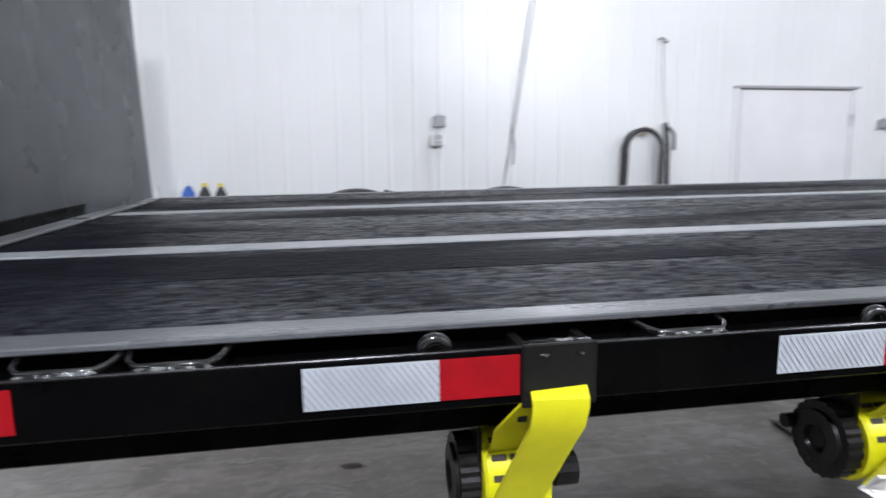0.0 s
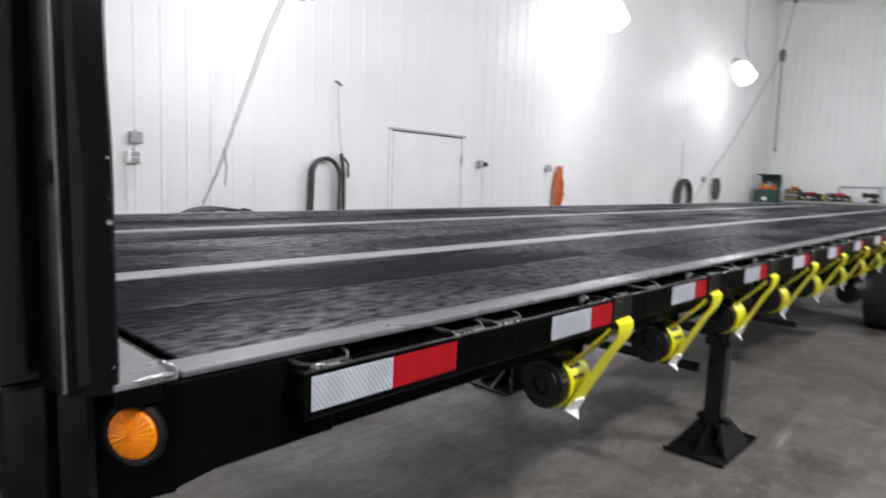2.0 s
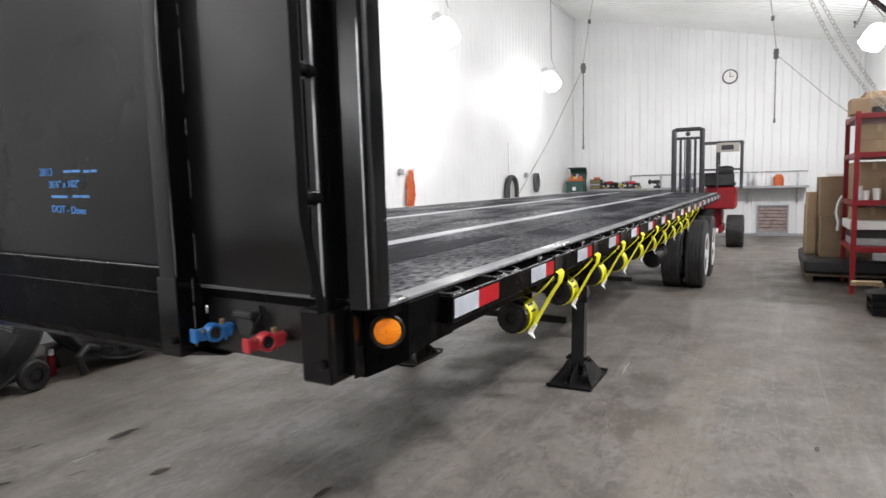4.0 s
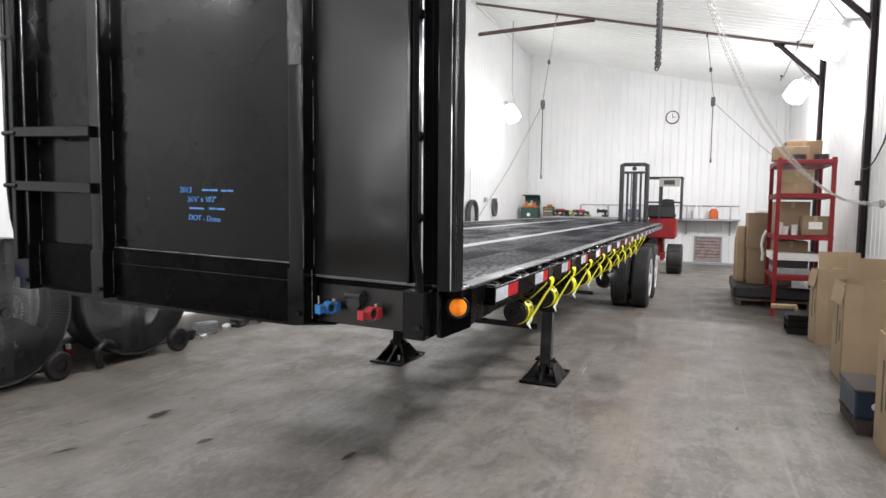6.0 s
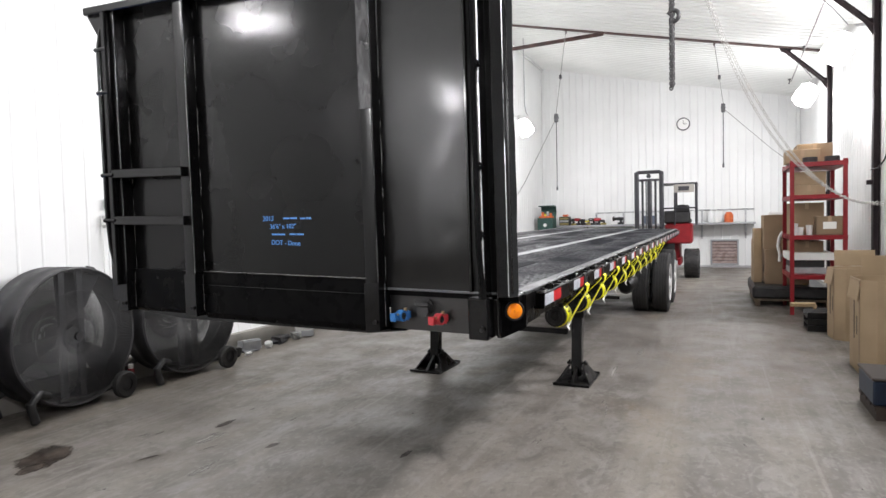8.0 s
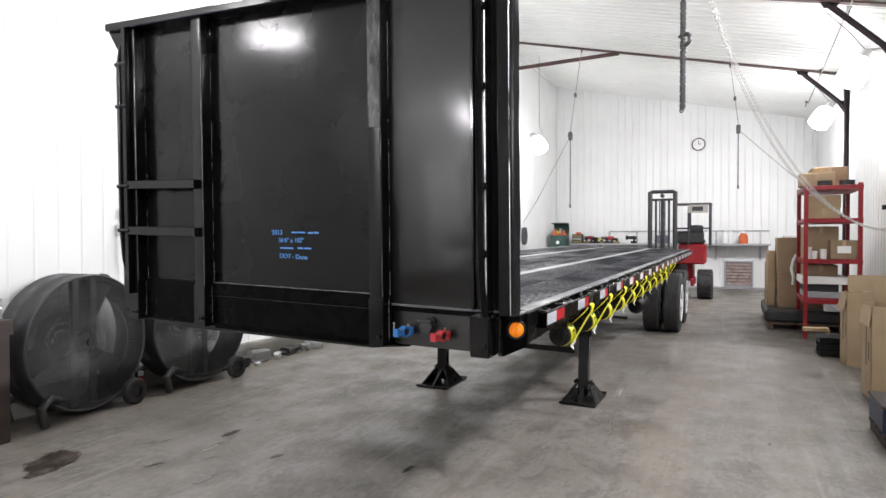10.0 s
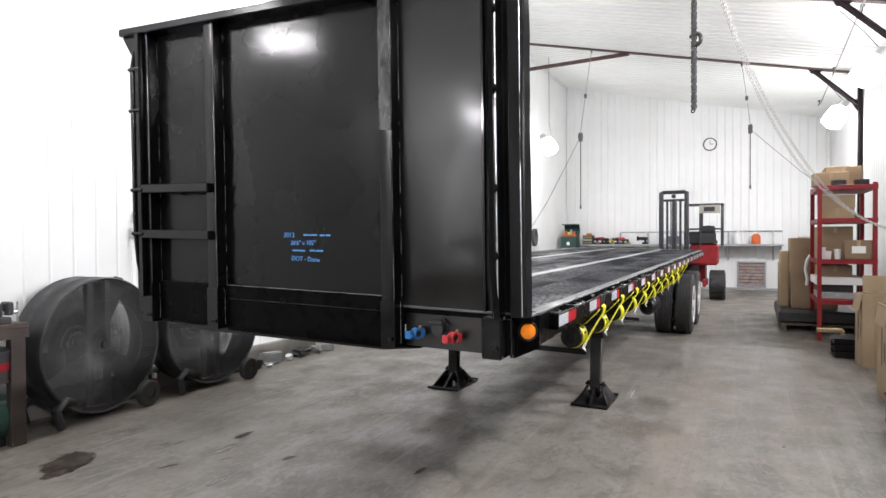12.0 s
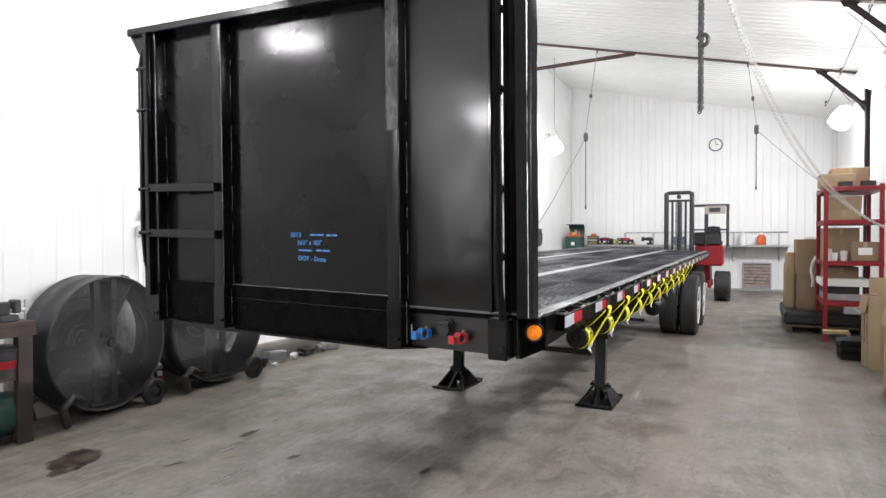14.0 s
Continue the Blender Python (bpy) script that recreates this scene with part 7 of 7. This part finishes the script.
carton(9.9, 10.15, -1.46, -1.33, 0.348, 1.36, M_CARD, "tall narrow cardboard box on a pallet", rz=4, group=G)
carton(10.6, 11.1, -1.9, -1.36, 0.348, 1.2, M_CARD, "tan cardboard box on a pallet", group=G)
carton(10.35, 10.55, -1.43, -1.32, 0.348, 1.15, M_CARD, "tall narrow cardboard box on a pallet", rz=-5, group=G)
carton(9.7, 10.1, -2.1, -1.6, 1.602, 1.66, M_PAPER, "flat white carton on a box stack", tape=False, group=G)
# tall bulk cartons nearer, with cut corners
def bulk_box(x0, x1, y0, y1, h, rz, label, flaps, cut=0.13, lean=0.0):
    """A tall eight-sided carton, open at the top, its flaps folded at different angles."""
    w, d = (x1 - x0) / 2, (y1 - y0) / 2
    root = thing("cardboard_box", pose((x0 + x1) / 2, (y0 + y1) / 2, 0, 0, lean, rz), label, "box", group=G)
    def outline(e):
        p, q, c = w - e, d - e, cut - e * 0.4
        return [(-p + c, -q), (p - c, -q), (p, -q + c), (p, q - c), (p - c, q), (-p + c, q), (-p, q - c), (-p, -q + c)]
    bm = bmesh.new()
    out, inn = outline(0), outline(0.012)
    rows = [[bm.verts.new((*p, z)) for p in o] for o, z in ((out, 0.0), (out, h), (inn, h), (inn, 0.02))]
    for a_, b_ in zip(rows, rows[1:]):
        for k in range(8):
            bm.faces.new((a_[k], a_[(k + 1) % 8], b_[(k + 1) % 8], b_[k]))
    bm.faces.new(rows[0])
    bm.faces.new(rows[3])
    part("body", bm, M_CARD, root)
    for side, ang in flaps:
        half = (w if side in "ns" else d) - cut - 0.004
        m = {"w": Matrix.Translation((-w + 0.006, 0, h)) @ Matrix.Rotation(radians(-ang), 4, "Y") @ Matrix.Rotation(radians(90), 4, "Z"),
             "e": Matrix.Translation((w - 0.006, 0, h)) @ Matrix.Rotation(radians(ang), 4, "Y") @ Matrix.Rotation(radians(90), 4, "Z"),
             "n": Matrix.Translation((0, d - 0.006, h)) @ Matrix.Rotation(radians(-ang), 4, "X"),
             "s": Matrix.Translation((0, -d + 0.006, h)) @ Matrix.Rotation(radians(ang), 4, "X")}[side]
        part("flap", a_box(-half, half, -0.003, 0.003, 0.003, 0.21, m=m), M_CARD, root)
    for z0, z1, y in ((0.30, 0.56, -0.06), (0.62, 0.70, 0.06)):
        part("print", a_box(-w - 0.002, -w + 0.001, y - 0.035, y + 0.035, h * z0, h * z1), M_PRINT, root)
    for z0, z1, x in ((0.34, 0.78, 0.02), (0.40, 0.60, -0.10)):
        part("print", a_box(x - 0.02, x + 0.02, d - 0.001, d + 0.002, h * z0, h * z1), M_PRINT, root)
    part("seam", a_box(-w + cut - 0.004, -w + cut + 0.05, d - 0.001, d + 0.0025, 0.01, h - 0.01), M_CARD_DARK, root)
    return root


M_PRINT = mat("faded_print", (0.045, 0.035, 0.028), 0.8, var=(0.12, 0.085, 0.055), scale=40)
bulk_box(5.93, 6.46, -2.72, -2.05, 0.90, 5, "tall open bulk cardboard box with dark print", (("e", 8), ("n", 168)), cut=0.10)
bulk_box(3.95, 4.66, -2.86, -2.00, 0.93, 1, "wide open bulk cardboard box with a raised flap", (("e", 4), ("s", 15), ("n", 172)), cut=0.12)
bulk_box(1.78, 2.46, -2.76, -1.90, 0.78, -2, "tall tan bulk cardboard box with dark print", (("e", 20), ("w", 150)), cut=0.12)
wb = thing("wood_offcut", pose(7.05, -1.83, 0.30, 0, -18, 10), "pale wood offcut leaning on black trays", "offcut")
part("board", a_box(-0.02, 0.02, -0.16, 0.16, -0.02, 0.03), M_WOOD_PALE, wb)
part("stick", a_box(-0.02, 0.02, -0.18, -0.14, -0.30, 0.0), M_WOOD_PALE, wb)
for k in range(3):
    ty = thing("plastic_tray", pose(6.78 + 0.03 * k, -2.06, 0.085 * k), "black plastic tray in a low stack", "tray", group="stacked trays")
    part("tray", a_prism([(-0.26, 0.085), (-0.22, 0.0), (0.22, 0.0), (0.26, 0.085), (0.24, 0.085), (0.205, 0.012), (-0.205, 0.012), (-0.24, 0.085)], "y", -0.26, 0.22), M_PLASTIC, ty)
# battery case on a small pallet
pl2 = thing("pallet", pose(2.75, -2.2, 0), "small dark pallet carrying a battery case", "pallet")
for k in range(4):
    part("board", a_box(-0.30 + k * 0.16, -0.18 + k * 0.16, -0.42, 0.38, 0.075, 0.10), M_RUST, pl2)
for y in (-0.40, 0.28):
    part("runner", a_box(-0.30, 0.30, y, y + 0.09, 0.0, 0.075), M_RUST, pl2)
bc = thing("battery_case", pose(2.78, -2.15, 0.101), "dark blue battery case with a black lid", "case")
part("body", a_box(-0.28, 0.26, -0.30, 0.33, 0.0, 0.19, bevel=0.012), mat("dark_blue_case", (0.008, 0.018, 0.045), 0.4, var=(0.012, 0.028, 0.06), scale=6), bc)
part("lid", a_box(-0.29, 0.27, -0.31, 0.34, 0.19, 0.215, bevel=0.008), M_INK, bc)
part("label", a_box(-0.285, -0.278, -0.05, 0.10, 0.05, 0.13), M_YELLOW_CAP, bc)
part("mark", a_cyl((-0.284, 0.2, 0.10), (-0.278, 0.2, 0.10), 0.03, 12), M_PAPER, bc)
# a dark cable looped down the wall beside the column
wc = thing("wall_cable", pose(8.25, Y_S, 0), "dark cable hanging in a bow on the wall", "cable")
part("cord", a_tube([(0.06, 0.12, 2.26), (-0.10, 0.06, 2.27), (-0.35, 0.035, 2.36), (-0.75, 0.03, 2.55), (-1.2, 0.03, 2.90), (-1.5, 0.03, 3.30)], 0.012, 6), M_CORD, wc, smooth=60)
part("saddle", a_box(-1.53, -1.47, 0.009, 0.045, 3.27, 3.33, bevel=0.005), M_CORD, wc)

# small crane hook hanging over the deck
ch = thing("crane_hook", pose(1.62, 2.93, 2.77), "dark steel hook hanging over the trailer deck", "hook")
part("hook", a_tube([(0.040 * math.sin(a), 0.012 * math.sin(a), -0.040 * math.cos(a)) for a in np.linspace(-2.6, 2.2, 18)], 0.012, 8), M_CHAIN, ch, smooth=60)
part("shank", a_tube([(-0.02, 0, 0.035), (0, 0, 0.06), (0, 0, 0.25)], 0.010, 8), M_CHAIN, ch, smooth=60)
part("line", a_tube([(0, 0, 0.24), (0, 0, ceil_z(2.93) - 2.79)], 0.007, 6), M_CORD, ch)
part("stop_bar", a_cyl((0.085, 0.0, -0.03), (0.085, 0.0, 0.30), 0.009, 8), M_CHAIN, ch)
part("link_plate", a_box(-0.02, 0.10, -0.012, 0.012, 0.24, 0.30, bevel=0.004), M_CHAIN, ch)
